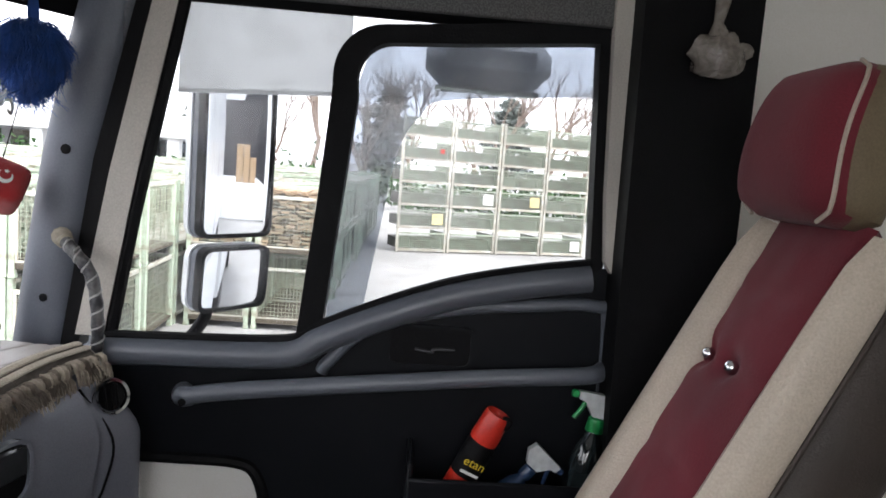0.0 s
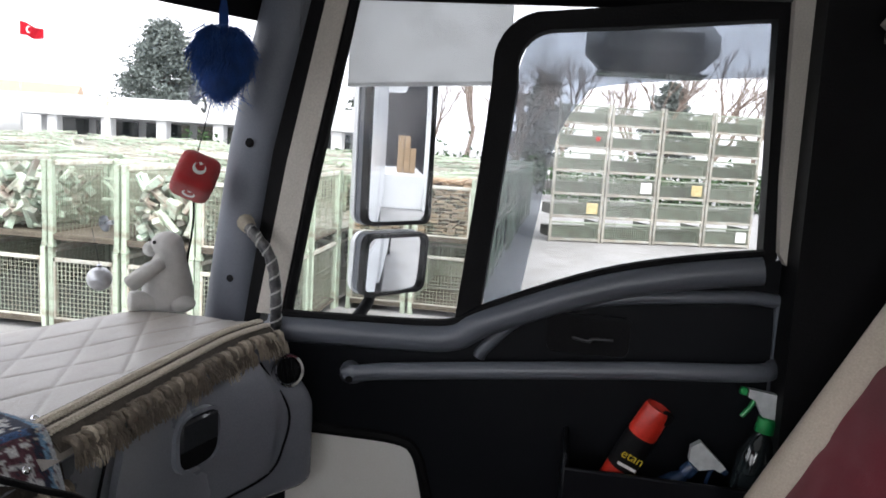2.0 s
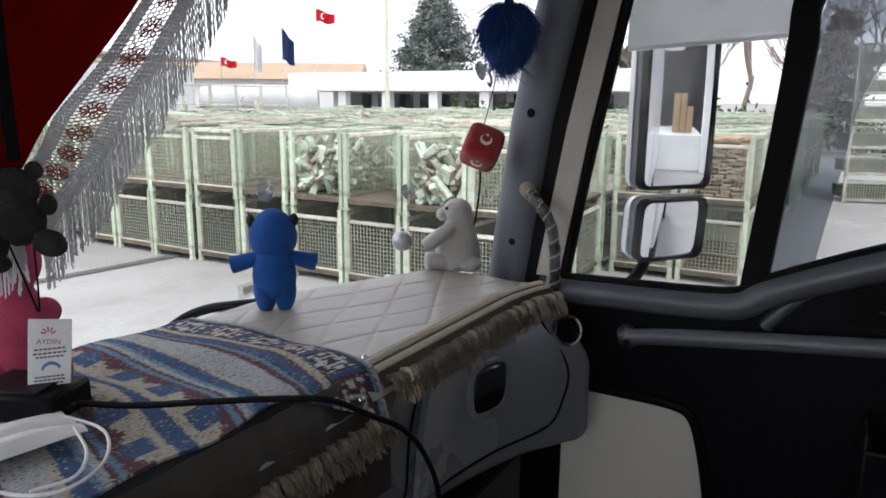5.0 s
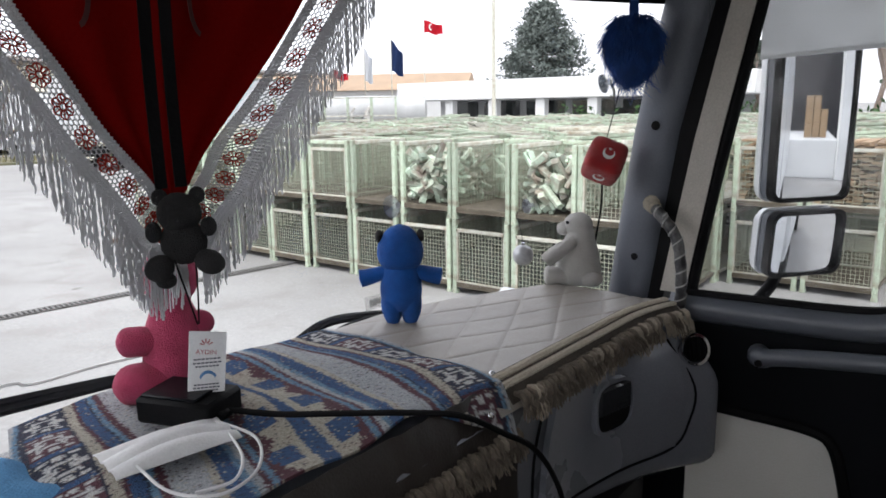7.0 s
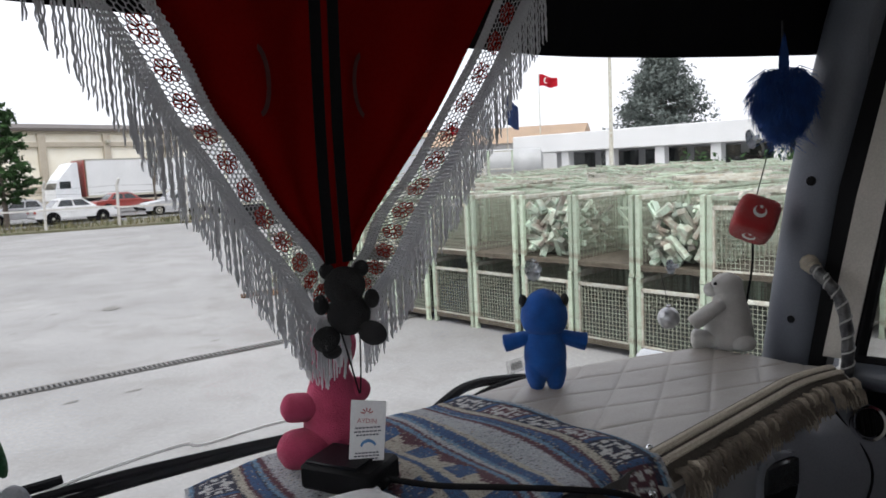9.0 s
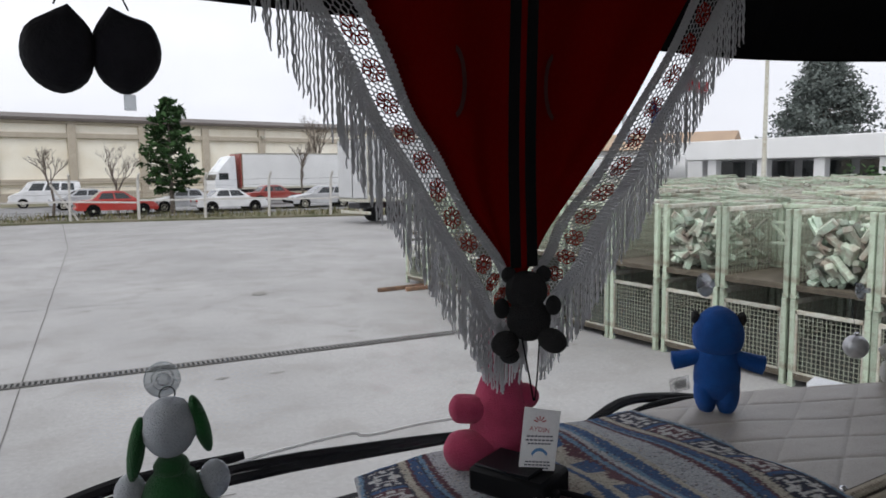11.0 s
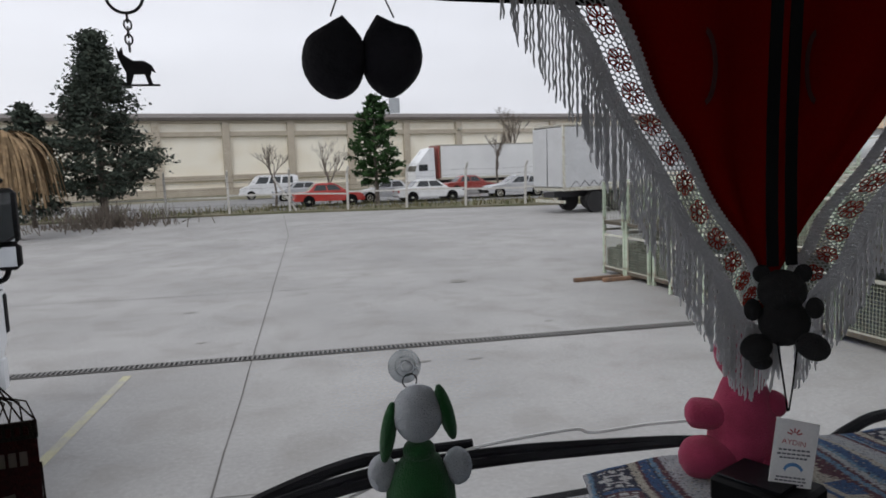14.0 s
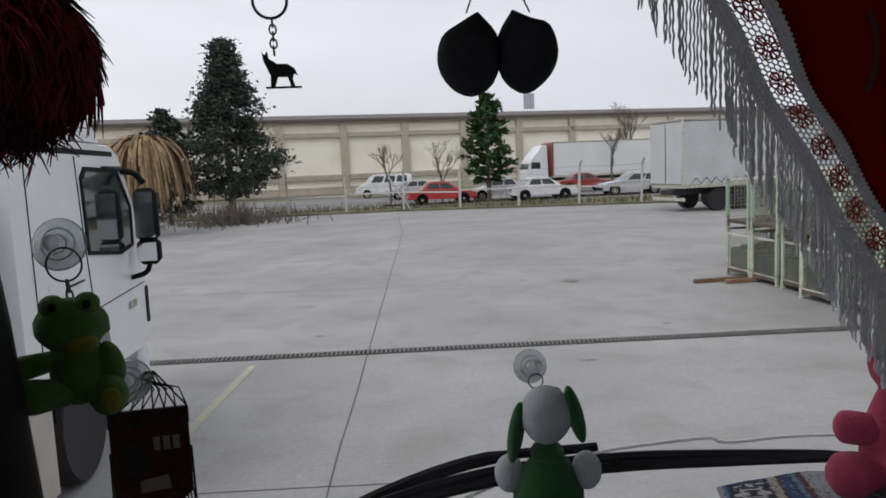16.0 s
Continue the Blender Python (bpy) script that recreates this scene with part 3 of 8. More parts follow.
# release handle in its recess
rec = Shape()
o = arc(-0.005, 1.968, 0.018, 90, 0) + arc(-0.005, 1.935, 0.018, 0, -90) + arc(-0.14, 1.935, 0.018, 270, 180) + arc(-0.14, 1.968, 0.018, 180, 90)
o = [(y, z + (0.01 if z > 1.95 else 0.0)) for y, z in o]
rec.prism(o, XD - 0.009, XD + 0.02, "x")
recess = part("handle_recess", rec, BLACK, door)
ring_o = [(-0.0725 + (y + 0.0725) * 1.08, 1.956 + (z - 1.956) * 1.14) for y, z in o]
part("recess_rim", ring_between(Shape(), ring_o, o, XD - 0.013, XD - 0.002, "x"), PLASTIC, recess)
part("release_lever", Shape().tube(smooth_line([(XD - 0.014, -0.04, 1.951), (XD - 0.017, -0.075, 1.946), (XD - 0.017, -0.082, 1.952), (XD - 0.014, -0.125, 1.953)], 4), 0.0035, 8), DARK_STEEL, recess, "worn metal release lever")
# bottle pocket
pk = Shape()
pk.box((XD - 0.15, -0.25, 1.61), (0.012, 0.42, 0.23), 0.004)
pk.box((XD - 0.07, -0.045, 1.62), (0.15, 0.012, 0.26), 0.004)
pk.box((XD - 0.07, -0.46, 1.62), (0.15, 0.012, 0.26), 0.004)
pk.box((XD - 0.07, -0.25, 1.50), (0.15, 0.42, 0.012), 0.004)
part("bottle_pocket", pk, PLASTIC, door)

# window frames: front light and rear light, with the thick black frame between
FRONT_TOP = 2.72
sealF = smooth_line([(XD + 0.02, 0.605, 1.93), (XD + 0.02, 0.56, 2.2), (XD + 0.02, 0.492, 2.55), (XD + 0.02, 0.455, 2.75)], 6)
part("front_seal", Shape().tube(sealF, 0.014, 8), BLACK, door)
beige_l = [(0.672, 1.93), (0.615, 1.93), (0.555, 2.28), (0.49, 2.60), (0.455, 2.78), (0.50, 2.78), (0.545, 2.58), (0.61, 2.28)]
part("door_frame_strip", Shape().prism(beige_l, XD + 0.005, XD + 0.05, "x"), BEIGE_TRIM, door, "beige strip along the front of the door")
# outline of the black frame round the rear light
outer = [(0.215, 1.94), (0.185, 2.25), (0.168, 2.47)] + arc(0.168 - 0.105, 2.51, 0.105, 0, 90, 8) + [(-0.1, 2.63), (-0.35, 2.655), (-0.400, 2.66), (-0.417, 2.3), (-0.428, 2.15)]
inner = [(0.160, 1.985), (0.135, 2.25), (0.115, 2.46)] + arc(0.118 - 0.075, 2.505, 0.075, 0, 90, 8) + [(-0.1, 2.59), (-0.35, 2.612), (-0.375, 2.613), (-0.392, 2.3), (-0.40, 2.152)]
outer += [(-0.40, 2.13), (-0.30, 2.116), (-0.2, 2.096), (-0.107, 2.07), (-0.02, 2.04), (0.064, 2.005), (0.18, 1.945)]
inner += [(-0.38, 2.154), (-0.30, 2.14), (-0.2, 2.118), (-0.107, 2.094), (-0.02, 2.062), (0.064, 2.03), (0.150, 1.99)]
part("window_frame", ring_between(Shape(), outer, inner, XD - 0.004, XD + 0.045, "x"), BLACK, door, "thick black rubber window frame")
pg = part("window_pane", Shape().box((XD + 0.03, 0.05, 2.33), (0.004, 1.1, 0.85)), DOOR_GLASS, door)
pg.visible_shadow = False
# upper rail of the door and the roller blind
part("top_rail", Shape().box((XD + 0.02, 0.02, 2.68), (0.05, 0.98, 0.10), 0.02, pose(0, 0, 0)), BLACK, door)
bl = Shape().sheet(lambda u, v: (XD + 0.075, 0.50 - 0.36 * u, 2.455 + 0.02 * u + 0.25 * v), 16, 4, 0.002)
blind = solid("sun_blind", bl, BLIND, "white translucent roller blind drawn partly down the door window", "blind")
part("bottom_hem", Shape().bar((XD + 0.075, 0.50, 2.455), (XD + 0.075, 0.14, 2.475), 0.006, 0.008), BLIND, blind)
part("sheer_part", Shape().sheet(lambda u, v: (XD + 0.078, 0.14 - 0.6 * u, 2.476 + 0.036 * u + 0.22 * v), 8, 2, 0.001), FILM, blind, "sheer hazy part of the blind")
mesh_strip = Shape().box((XD - 0.005, 0.0, 2.70), (0.02, 0.99, 0.11), 0.004)
part("fabric_strip", mesh_strip, material("grey_speckled_fabric", (0.12, 0.12, 0.12), (0.07, 0.07, 0.07), 0.9, scale=260, fine=500, mix=(0.45, 0.55)), door, "grey speckled fabric above the door window")
# smoked wind deflector outside the rear light
defl_o = [(0.165, 1.97), (0.15, 2.25), (0.125, 2.50), (0.05, 2.62), (-0.2, 2.64), (-0.5, 2.66)]
defl_i = [(0.085, 2.0), (0.055, 2.2), (0.03, 2.36), (-0.02, 2.452), (-0.09, 2.49), (-0.5, 2.53)]
dfl = Shape()
do, di = smooth_line([(0, *p) for p in defl_o], 5), smooth_line([(0, *p) for p in defl_i], 5)
dfl.sheet(lambda u, v: ((XD + 0.11 + 0.03 * v), *(do[round(u * (len(do) - 1))].lerp(di[round(u * (len(do) - 1))], v))[1:]), len(do) - 1, 3, 0.003)
wd = solid("wind_deflector", dfl, SMOKED, "smoked plastic wind deflector fixed outside the door window", "deflector")

# side walls behind the door and on the driver's side
setting("wall_right", Shape().box((1.56, -0.85, 2.1), (0.06, 0.62, 1.8)), LINER, "pale lined side wall behind the passenger door")
bp = Shape().prism([(-0.455, 1.25), (-0.425, 2.97), (-0.665, 2.97), (-0.665, 1.25)], 1.40, 1.53, "x")
setting("pillar_rear_right", bp, BLACK, "black door pillar behind the passenger door")
strip = Shape().prism([(-0.388, 2.97), (-0.394, 2.66), (-0.412, 2.3), (-0.424, 2.165), (-0.44, 2.14), (-0.472, 2.13), (-0.455, 2.3), (-0.435, 2.66), (-0.424, 2.97)], 1.47, 1.50, "x")
setting("trim_door_rear", strip, BEIGE_TRIM, "pale strip at the rear of the door opening")
setting("wall_right_front", Shape().box((1.565, 0.80, 1.54), (0.07, 0.40, 0.64)), PLASTIC, "dark side panel beside the dashboard")
setting("wall_left_lower", Shape().box((-0.68, 0.0, 1.6), (0.06, 2.3, 0.75)), PLASTIC, "dark driver's door panel")
setting("wall_left_upper", Shape().box((-0.68, 0.0, 2.82), (0.06, 2.3, 0.3)), BLACK, "dark rail above the driver's window")
setting("wall_left_rear", Shape().box((-0.68, -0.8, 2.3), (0.06, 0.7, 0.75)), LINER, "pale lined wall behind the driver's door")
gl = setting("window_2", Shape().box((-0.69, 0.2, 2.3), (0.004, 1.3, 0.75)), DOOR_GLASS, "driver's door glass")
gl.visible_shadow = False


# A-pillars
def pillar(x, sgn):
    S = Shape()
    prof = []
    for z, y0, y1 in ((1.86, 0.835, 0.70), (2.05, 0.81, 0.685), (2.3, 0.775, 0.645), (2.5, 0.735, 0.595), (2.65, 0.70, 0.56), (2.95, 0.62, 0.48)):
        prof.append((z, y0, y1))
    rows = []
    for z, y0, y1 in prof:
        c = (y0 + y1) / 2
        h = (y0 - y1) / 2
        ring = [(x + sgn * (0.045 - 0.055 * math.cos(radians(a))), c + h * math.sin(radians(a)), z) for a in range(-90, 91, 15)]
        ring += [(x + sgn * 0.16, y0 + 0.03, z), (x + sgn * 0.16, y1, z)]
        rows.append(ring)
    n = len(rows[0])
    for i, r in enumerate(rows):
        S.v += r
    for i in range(len(rows) - 1):
        for j in range(n):
            q = (i * n + j, i * n + (j + 1) % n, (i + 1) * n + (j + 1) % n, (i + 1) * n + j)
            S.f.append(q if sgn > 0 else tuple(reversed(q)))
    return S


pr = setting("pillar_front_right", pillar(1.53, 1), PILLAR, "blue-grey windscreen pillar trim with scuffs", True)
part("clip_hole", Shape().lathe([(0.009, 0), (0.011, 0.003), (0.004, 0.004)], pose(1.522, 0.705, 2.313, 0, -90, 0), 10), BLACK, pr)
part("clip_hole", Shape().lathe([(0.008, 0), (0.009, 0.003), (0.004, 0.004)], pose(1.522, 0.745, 2.0, 0, -90, 0), 10), PLASTIC, pr)
setting("pillar_front_left", pillar(-0.492, -1), BLACK, "dark windscreen pillar by the driver", True)
seal = Shape().prism([(0.705, 1.9), (0.668, 1.9), (0.605, 2.3), (0.53, 2.62), (0.46, 2.95), (0.50, 2.95), (0.57, 2.62), (0.645, 2.3)], 1.51, 1.56, "x")
setting("trim_seal", seal, BLACK, "black rubber door seal")

# grab handle on the pillar, wrapped in tape
gh = thing("grab_handle", "grab handle wrapped in grey tape beside the windscreen pillar", "handle")
gp = smooth_line([(1.50, 0.70, 2.135), (1.47, 0.685, 2.135), (1.45, 0.655, 2.115), (1.45, 0.62, 2.07), (1.45, 0.605, 2.0), (1.455, 0.605, 1.93), (1.47, 0.612, 1.86)], 6)
TAPE = material("grey_tape", (0.1, 0.1, 0.1), (0.025, 0.025, 0.03), 0.35, scale=40, fine=160, bump=0.3, mix=(0.4, 0.6))
part("bar", Shape().tube(gp, [0.0125 + 0.001 * math.sin(i * 1.7) for i in range(len(gp))], 12), TAPE, gh)
coil = []
for i in range(150):
    f = 8 + (len(gp) - 10) * i / 149
    c, d = gp[int(f)].lerp(gp[int(f) + 1], f % 1), (gp[int(f) + 1] - gp[int(f)]).normalized()
    a = d.orthogonal().normalized()
    coil.append(c + (a * math.cos(i * 0.42) + d.cross(a) * math.sin(i * 0.42)) * 0.0125)
part("tape_edge", Shape().tube(coil, 0.0022, 5), material("pale_tape_edge", (0.42, 0.42, 0.41), (0.3, 0.3, 0.29), 0.4, scale=30, fine=200), gh, "pale edge of the wound tape")
for k, (i, r) in enumerate(((1, 0.02), (3, 0.019), (5, 0.018), (7, 0.017))):
    a, b = gp[i], gp[i + 2]
    part("knotted_cloth", Shape().tube([a, (a + b) / 2, b], [r * 0.8, r, r * 0.7], 10), material("knot_cloth", (0.4, 0.36, 0.29), (0.28, 0.25, 0.2), 0.9, scale=60, fine=300) if k == 0 else bpy.data.materials["knot_cloth"], gh, "pale cloth knotted round the bar")


# ---- dashboard ----
DASH_Z = 1.925


def dash_front(x):
    """The front edge of the dashboard's top, curving back at the door."""
    return 0.628 - 0.012 * x - 0.5 * max(0.0, x - 1.22) ** 2 * 2.0


def loft(rings):
    S = Shape()
    n = len(rings[0])
    for r in rings:
        S.v += [tuple(p) for p in r]
    for i in range(len(rings) - 1):
        for j in range(n):
            S.f.append((i * n + j, i * n + (j + 1) % n, (i + 1) * n + (j + 1) % n, (i + 1) * n + j))
    S.f.append(tuple(reversed(range(n))))
    S.f.append(tuple((len(rings) - 1) * n + j for j in range(n)))
    return S


def face_off(x, z):
    """How far the front face stands behind the top edge; near the door it swells toward the seats."""
    k = min(1.0, max(0.0, (1.888 - z) / 0.12))
    swell = 0.45 * max(0.0, x - 0.98) ** 1.48 * math.sin(k * math.pi / 2)
    return 0.012 + 0.012 * min(1.0, (1.89 - z) / 0.1) - swell


def dash_ring(x, k=0.0):
    f, b = dash_front(x) + k, screen_y(x, 1.9) - 0.035
    prof = [(b, 1.86), (b - 0.03, 1.905), (b - 0.09, DASH_Z - 0.004), (f + 0.1, DASH_Z - 0.004), (f + 0.03, DASH_Z - 0.012), (f + 0.006, 1.89)]
    prof += [(f + face_off(x, z), z) for z in [1.88 - 0.02 * i for i in range(14)]]
    prof += [(f + face_off(x, 1.62) + d, z) for d, z in ((0.006, 1.604), (0.02, 1.589), (0.045, 1.578), (0.085, 1.57))] + [(f + 0.12, 1.55), (f + 0.12, 1.3), (b, 1.3)]
    return [(x, y, z - 0.3 * k) for y, z in prof]


xs = [-0.6 + 0.05 * i for i in range(32)] + [0.98 + 0.02 * i for i in range(20)]
dash = thing("dashboard", "dark grey moulded dashboard with a glovebox below the windscreen", "dashboard")
part("body", loft([dash_ring(x) for x in xs] + [dash_ring(1.366 + 0.046 * math.sin(a), 0.045 * (1 - math.cos(a))) for a in [math.pi / 2 * i / 8 for i in range(1, 9)]]), DASH_GREY, dash)


def front_at(x, z):
    """The place of the dashboard's front face at a height."""
    return dash_front(x) + face_off(x, min(z, 1.888))


gbx = Shape().sheet(lambda u, v: (0.885 + 0.40 * u + 0.03 * v, front_at(0.885 + 0.4 * u + 0.03 * v, 1.65 + 0.215 * v + 0.012 * u) - 0.006, 1.65 + 0.215 * v + 0.012 * u), 16, 10, -0.012)
lid = part("glovebox_lid", gbx, DASH_GREY, dash, "dark grey glovebox lid")
gap = [(x, front_at(x, z) - 0.004, z) for x, z in [(0.895, 1.868), (0.88, 1.78), (0.872, 1.70), (0.868, 1.64), (1.0, 1.636), (1.15, 1.642), (1.29, 1.65), (1.325, 1.70), (1.335, 1.78), (1.335, 1.87)]]
part("lid_gap", Shape().tube(smooth_line(gap, 5), 0.0026, 6), BLACK, dash)
# handle: an oval dish with a lever in its upper half
hc = Vector((1.1, front_at(1.1, 1.8) - 0.0215, 1.8))
face = pose(*hc, -math.degrees(math.atan2(front_at(1.1, 1.84) - front_at(1.1, 1.75), 0.09)), 0, math.degrees(math.atan((front_at(1.14, 1.8) - front_at(1.06, 1.8)) / 0.08)))
dish_o = [(0.06 * math.copysign(abs(math.cos(a)) ** 0.6, math.cos(a)), 0.054 * math.copysign(abs(math.sin(a)) ** 0.6, math.sin(a))) for a in [2 * math.pi * i / 28 for i in range(28)]]
dish_i = [(x * 0.86, z * 0.88) for x, z in dish_o]


def turned(S, m):
    S.v = [tuple(m @ Vector(p)) for p in S.v]
    return S


part("handle_rim", turned(ring_between(Shape(), dish_o, dish_i, -0.008, 0.03, "y"), face), DASH_GREY, lid)
part("handle_dish", turned(Shape().prism(dish_i, -0.002, 0.03, "y"), face), BLACK, lid)
part("handle_lever", turned(Shape().box((0, -0.004, 0.015), (0.096, 0.012, 0.056), 0.006), face), material("gloss_black_plastic", (0.035, 0.037, 0.042), (0.025, 0.027, 0.03), 0.22, scale=6, fine=200, bump=0.04), lid)
# round air vent at the door end
vm = pose(1.362, front_at(1.362, 1.845) - 0.012, 1.85, 74, 0, -38)
vent = part("vent_ring", Shape().lathe([(0.034, -0.012), (0.036, 0.006), (0.034, 0.011), (0.029, 0.009), (0.028, -0.008)], vm, 28), CHROME, dash, "chrome ring round the air vent")
part("vent_bowl", Shape().lathe([(0.02, -0.01), (0.027, 0.004), (0.01, -0.004)], vm, 24), BLACK, vent)
for k in (-0.012, 0, 0.012):
    part("vent_slat", Shape().box((k, 0, 0.003), (0.003, 0.046, 0.006), 0.001, vm), BLACK, vent)
# lower dashboard, knee panel
part("knee_panel", Shape().box((0.45, 0.70, 1.42), (1.9, 0.12, 0.28), 0.03), PLASTIC, dash)

# quilted cover over the top
QUILT = material("quilted_beige_leather", (0.32, 0.295, 0.265), (0.265, 0.243, 0.218), 0.42, scale=5, fine=300, bump=0.12)


def cover_fn(u, v):
    x = 0.74 + 0.66 * u
    f, b = dash_front(x) - 0.006, screen_y(x, 1.9) - 0.05
    y = b + (f - b) * v
    z = DASH_Z + 0.006 - 0.03 * max(0, (0.12 - v) / 0.12) ** 2 - 0.032 * max(0, (v - 0.9) / 0.1) ** 2
    # stitched lozenges
    p, q = (x * 0.48 + y) / 0.098, (x * 0.48 - y) / 0.098
    e = min(abs(p - round(p)), abs(q - round(q)))
    z -= 0.0016 * math.exp(-(e / 0.035) ** 2) * (1 if v < 0.86 else 0)
    z += 0.0007 * math.sin(math.pi * min(1, e * 2)) + 0.003 * noise.noise(Vector((x * 6, y * 9, 1)))
    return (x, y, z)


# brown leather taken almost to black: the shadow below the cloth is painted in
FLAP = material("brown_leather_flap", (0.03, 0.024, 0.02), (0.02, 0.016, 0.013), 0.55, scale=6, fine=260, bump=0.2)
cover = thing("dashboard_cover", "quilted beige leather dashboard cover with braid and tassels", "cover")
part("quilting", Shape().sheet(cover_fn, 190, 130, 0.004), QUILT, cover)
BRAID = material("woven_braid", (0.09, 0.075, 0.06), (0.06, 0.05, 0.04), 0.9, scale=300, fine=600, bump=0.6)


def edge_point(x, d, z):
    return Vector((x, dash_front(x) + d, z))


braid = Shape().sheet(lambda u, v: edge_point(0.775 + 0.62 * u, 0.046 - 0.05 * v, DASH_Z + 0.0145 - 0.030 * v ** 2.2), 80, 6, 0.003)
part("braid_band", braid, BRAID, cover, "woven braid along the cover's edge")
CORD = material("pale_cord", (0.5, 0.45, 0.37), (0.38, 0.34, 0.28), 0.9, scale=300, fine=600)
for d, z in ((0.036, 0.0165), (0.018, 0.010)):
    for ph in (0.0, 2.09, 4.19):
        strand = [edge_point(0.775 + 0.62 * i / 300, d + 0.0085 * math.sin(i * 0.6 + ph), DASH_Z + z + 0.0022 * math.cos(2 * (i * 0.6 + ph))) for i in range(301)]
        part("braid_cord", Shape().tube(strand, 0.0021, 4), CORD, cover)
TASSEL = material("brown_wool", (0.2, 0.165, 0.13), (0.1, 0.082, 0.064), 0.95, scale=50, fine=300, bump=0.5, spread=0.25)
TASSEL_PALE = material("pale_wool", (0.42, 0.365, 0.295), (0.28, 0.24, 0.19), 0.95, scale=50, fine=300, bump=0.5, spread=0.2)


def tassel_mesh(seed, mat, length=0.027):
    rnd = random.Random(seed)
    S = Shape()
    S.tube([(0, 0.006, 0.003), (0.001, -0.004, 0.002), (0, -0.0095, -0.004), (-0.001, -0.0105, -0.011), (0, -0.009, -0.016)], [0.0035, 0.0055, 0.0062, 0.006, 0.004], 8)
    for i in range(22):
        a, r = rnd.uniform(0, 6.28), rnd.uniform(0.002, 0.0075)
        ex, ey = math.cos(a) * r * 1.9, math.sin(a) * r * 1.2
        L = length * rnd.uniform(0.75, 1.1)
        S.tube([(ex * 0.25, -0.008 + ey * 0.25, -0.008), (ex * 0.8, -0.013 + ey * 0.8, -0.008 - L * 0.5), (ex + rnd.uniform(-0.003, 0.003), -0.012 + ey, -0.008 - L)], [0.0013, 0.0013, 0.0006], 4, False)
    return S.mesh("tassel", mat, True)


flap = Shape().sheet(lambda u, v: (0.1 + 0.69 * u, dash_front(0.1 + 0.69 * u) + 0.03 * (1 - v) ** 4 - 0.001 - 0.006 * noise.noise(Vector((u * 22, v * 2, 4))), DASH_Z + 0.013 - 0.2 * v), 60, 14, 0.003)
part("front_flap", flap, FLAP, cover, "brown leather flap over the dashboard's edge, its shadow in the colour")
tass = [tassel_mesh(i, TASSEL) for i in range(4)]
tass_pale = [tassel_mesh(10 + i, TASSEL_PALE, 0.036) for i in range(3)]
for i in range(104):
    x = 0.12 + 1.28 * (i + 0.5) / 104
    pale = i > 86 and i % 3 or i in (72, 75, 78, 50, 57, 58)
    o = part("tassel", (tass_pale if pale else tass)[i % 3], None, cover)
    yaw = math.degrees(math.atan2(dash_front(x + 0.01) - dash_front(x), 0.01))
    o.matrix_basis = pose(x, dash_front(x) - 0.004, DASH_Z - (0.008 if x > 0.78 else 0.062) + random.uniform(-0.003, 0.003), random.uniform(-16, 14) - 12, random.uniform(-16, 16), yaw + random.uniform(-30, 30)) @ Matrix.Scale(random.uniform(1.0, 1.22), 4)
for x, d in ((0.80, 0.052), (0.72, 0.0)):
    part("chrome_stud", Shape().ball((x, dash_front(x) + d, DASH_Z + 0.014 - (0.052 - d) * 0.55), 0.0065, None, 12, 8), CHROME, cover)

# striped woven cloth on the middle of the dashboard
CLOTH = bpy.data.materials.new("striped_weave")
CLOTH.use_nodes = True
_n, _l = CLOTH.node_tree.nodes, CLOTH.node_tree.links
_yarn, _fl, _tc, _mx = _n.new("ShaderNodeAttribute"), _n.new("ShaderNodeTexNoise"), _n.new("ShaderNodeTexCoord"), _n.new("ShaderNodeMix")
_yarn.attribute_name = "yarn"
_fl.inputs["Scale"].default_value, _fl.inputs["Detail"].default_value = 420.0, 3.0
_mx.data_type, _mx.blend_type = "RGBA", "OVERLAY"
_mx.inputs[0].default_value = 0.6
_b, _bp = _n["Principled BSDF"], _n.new("ShaderNodeBump")
_b.inputs["Roughness"].default_value = 0.95
_bp.inputs["Strength"].default_value, _bp.inputs["Distance"].default_value = 0.8, 0.006
_l.new(_tc.outputs["Object"], _fl.inputs["Vector"])
_l.new(_yarn.outputs["Color"], _mx.inputs[6])
_l.new(_fl.outputs[0], _mx.inputs[7])
_l.new(_mx.outputs[2], _b.inputs["Base Color"])
_l.new(_fl.outputs[0], _bp.inputs["Height"])
_l.new(_bp.outputs[0], _b.inputs["Normal"])
NAVY, BLUE, PALE, MAROON, CREAM, TEAL, WHITE_YARN = (0.014, 0.019, 0.042), (0.03, 0.08, 0.19), (0.36, 0.375, 0.4), (0.085, 0.028, 0.042), (0.4, 0.37, 0.31), (0.12, 0.22, 0.33), (0.5, 0.5, 0.5)
BANDS = [(0, PALE), (0.025, TEAL), (0.045, NAVY), (0.075, None), (0.25, NAVY), (0.262, CREAM), (0.305, MAROON), (0.325, BLUE), (0.375, NAVY), (0.385, TEAL), (0.41, MAROON), (0.445, PALE), (0.58, CREAM), (0.61, BLUE), (0.675, TEAL), (0.70, PALE), (0.73, MAROON), (0.75, TEAL), (0.78, None), (0.93, CREAM), (0.97, BLUE)]


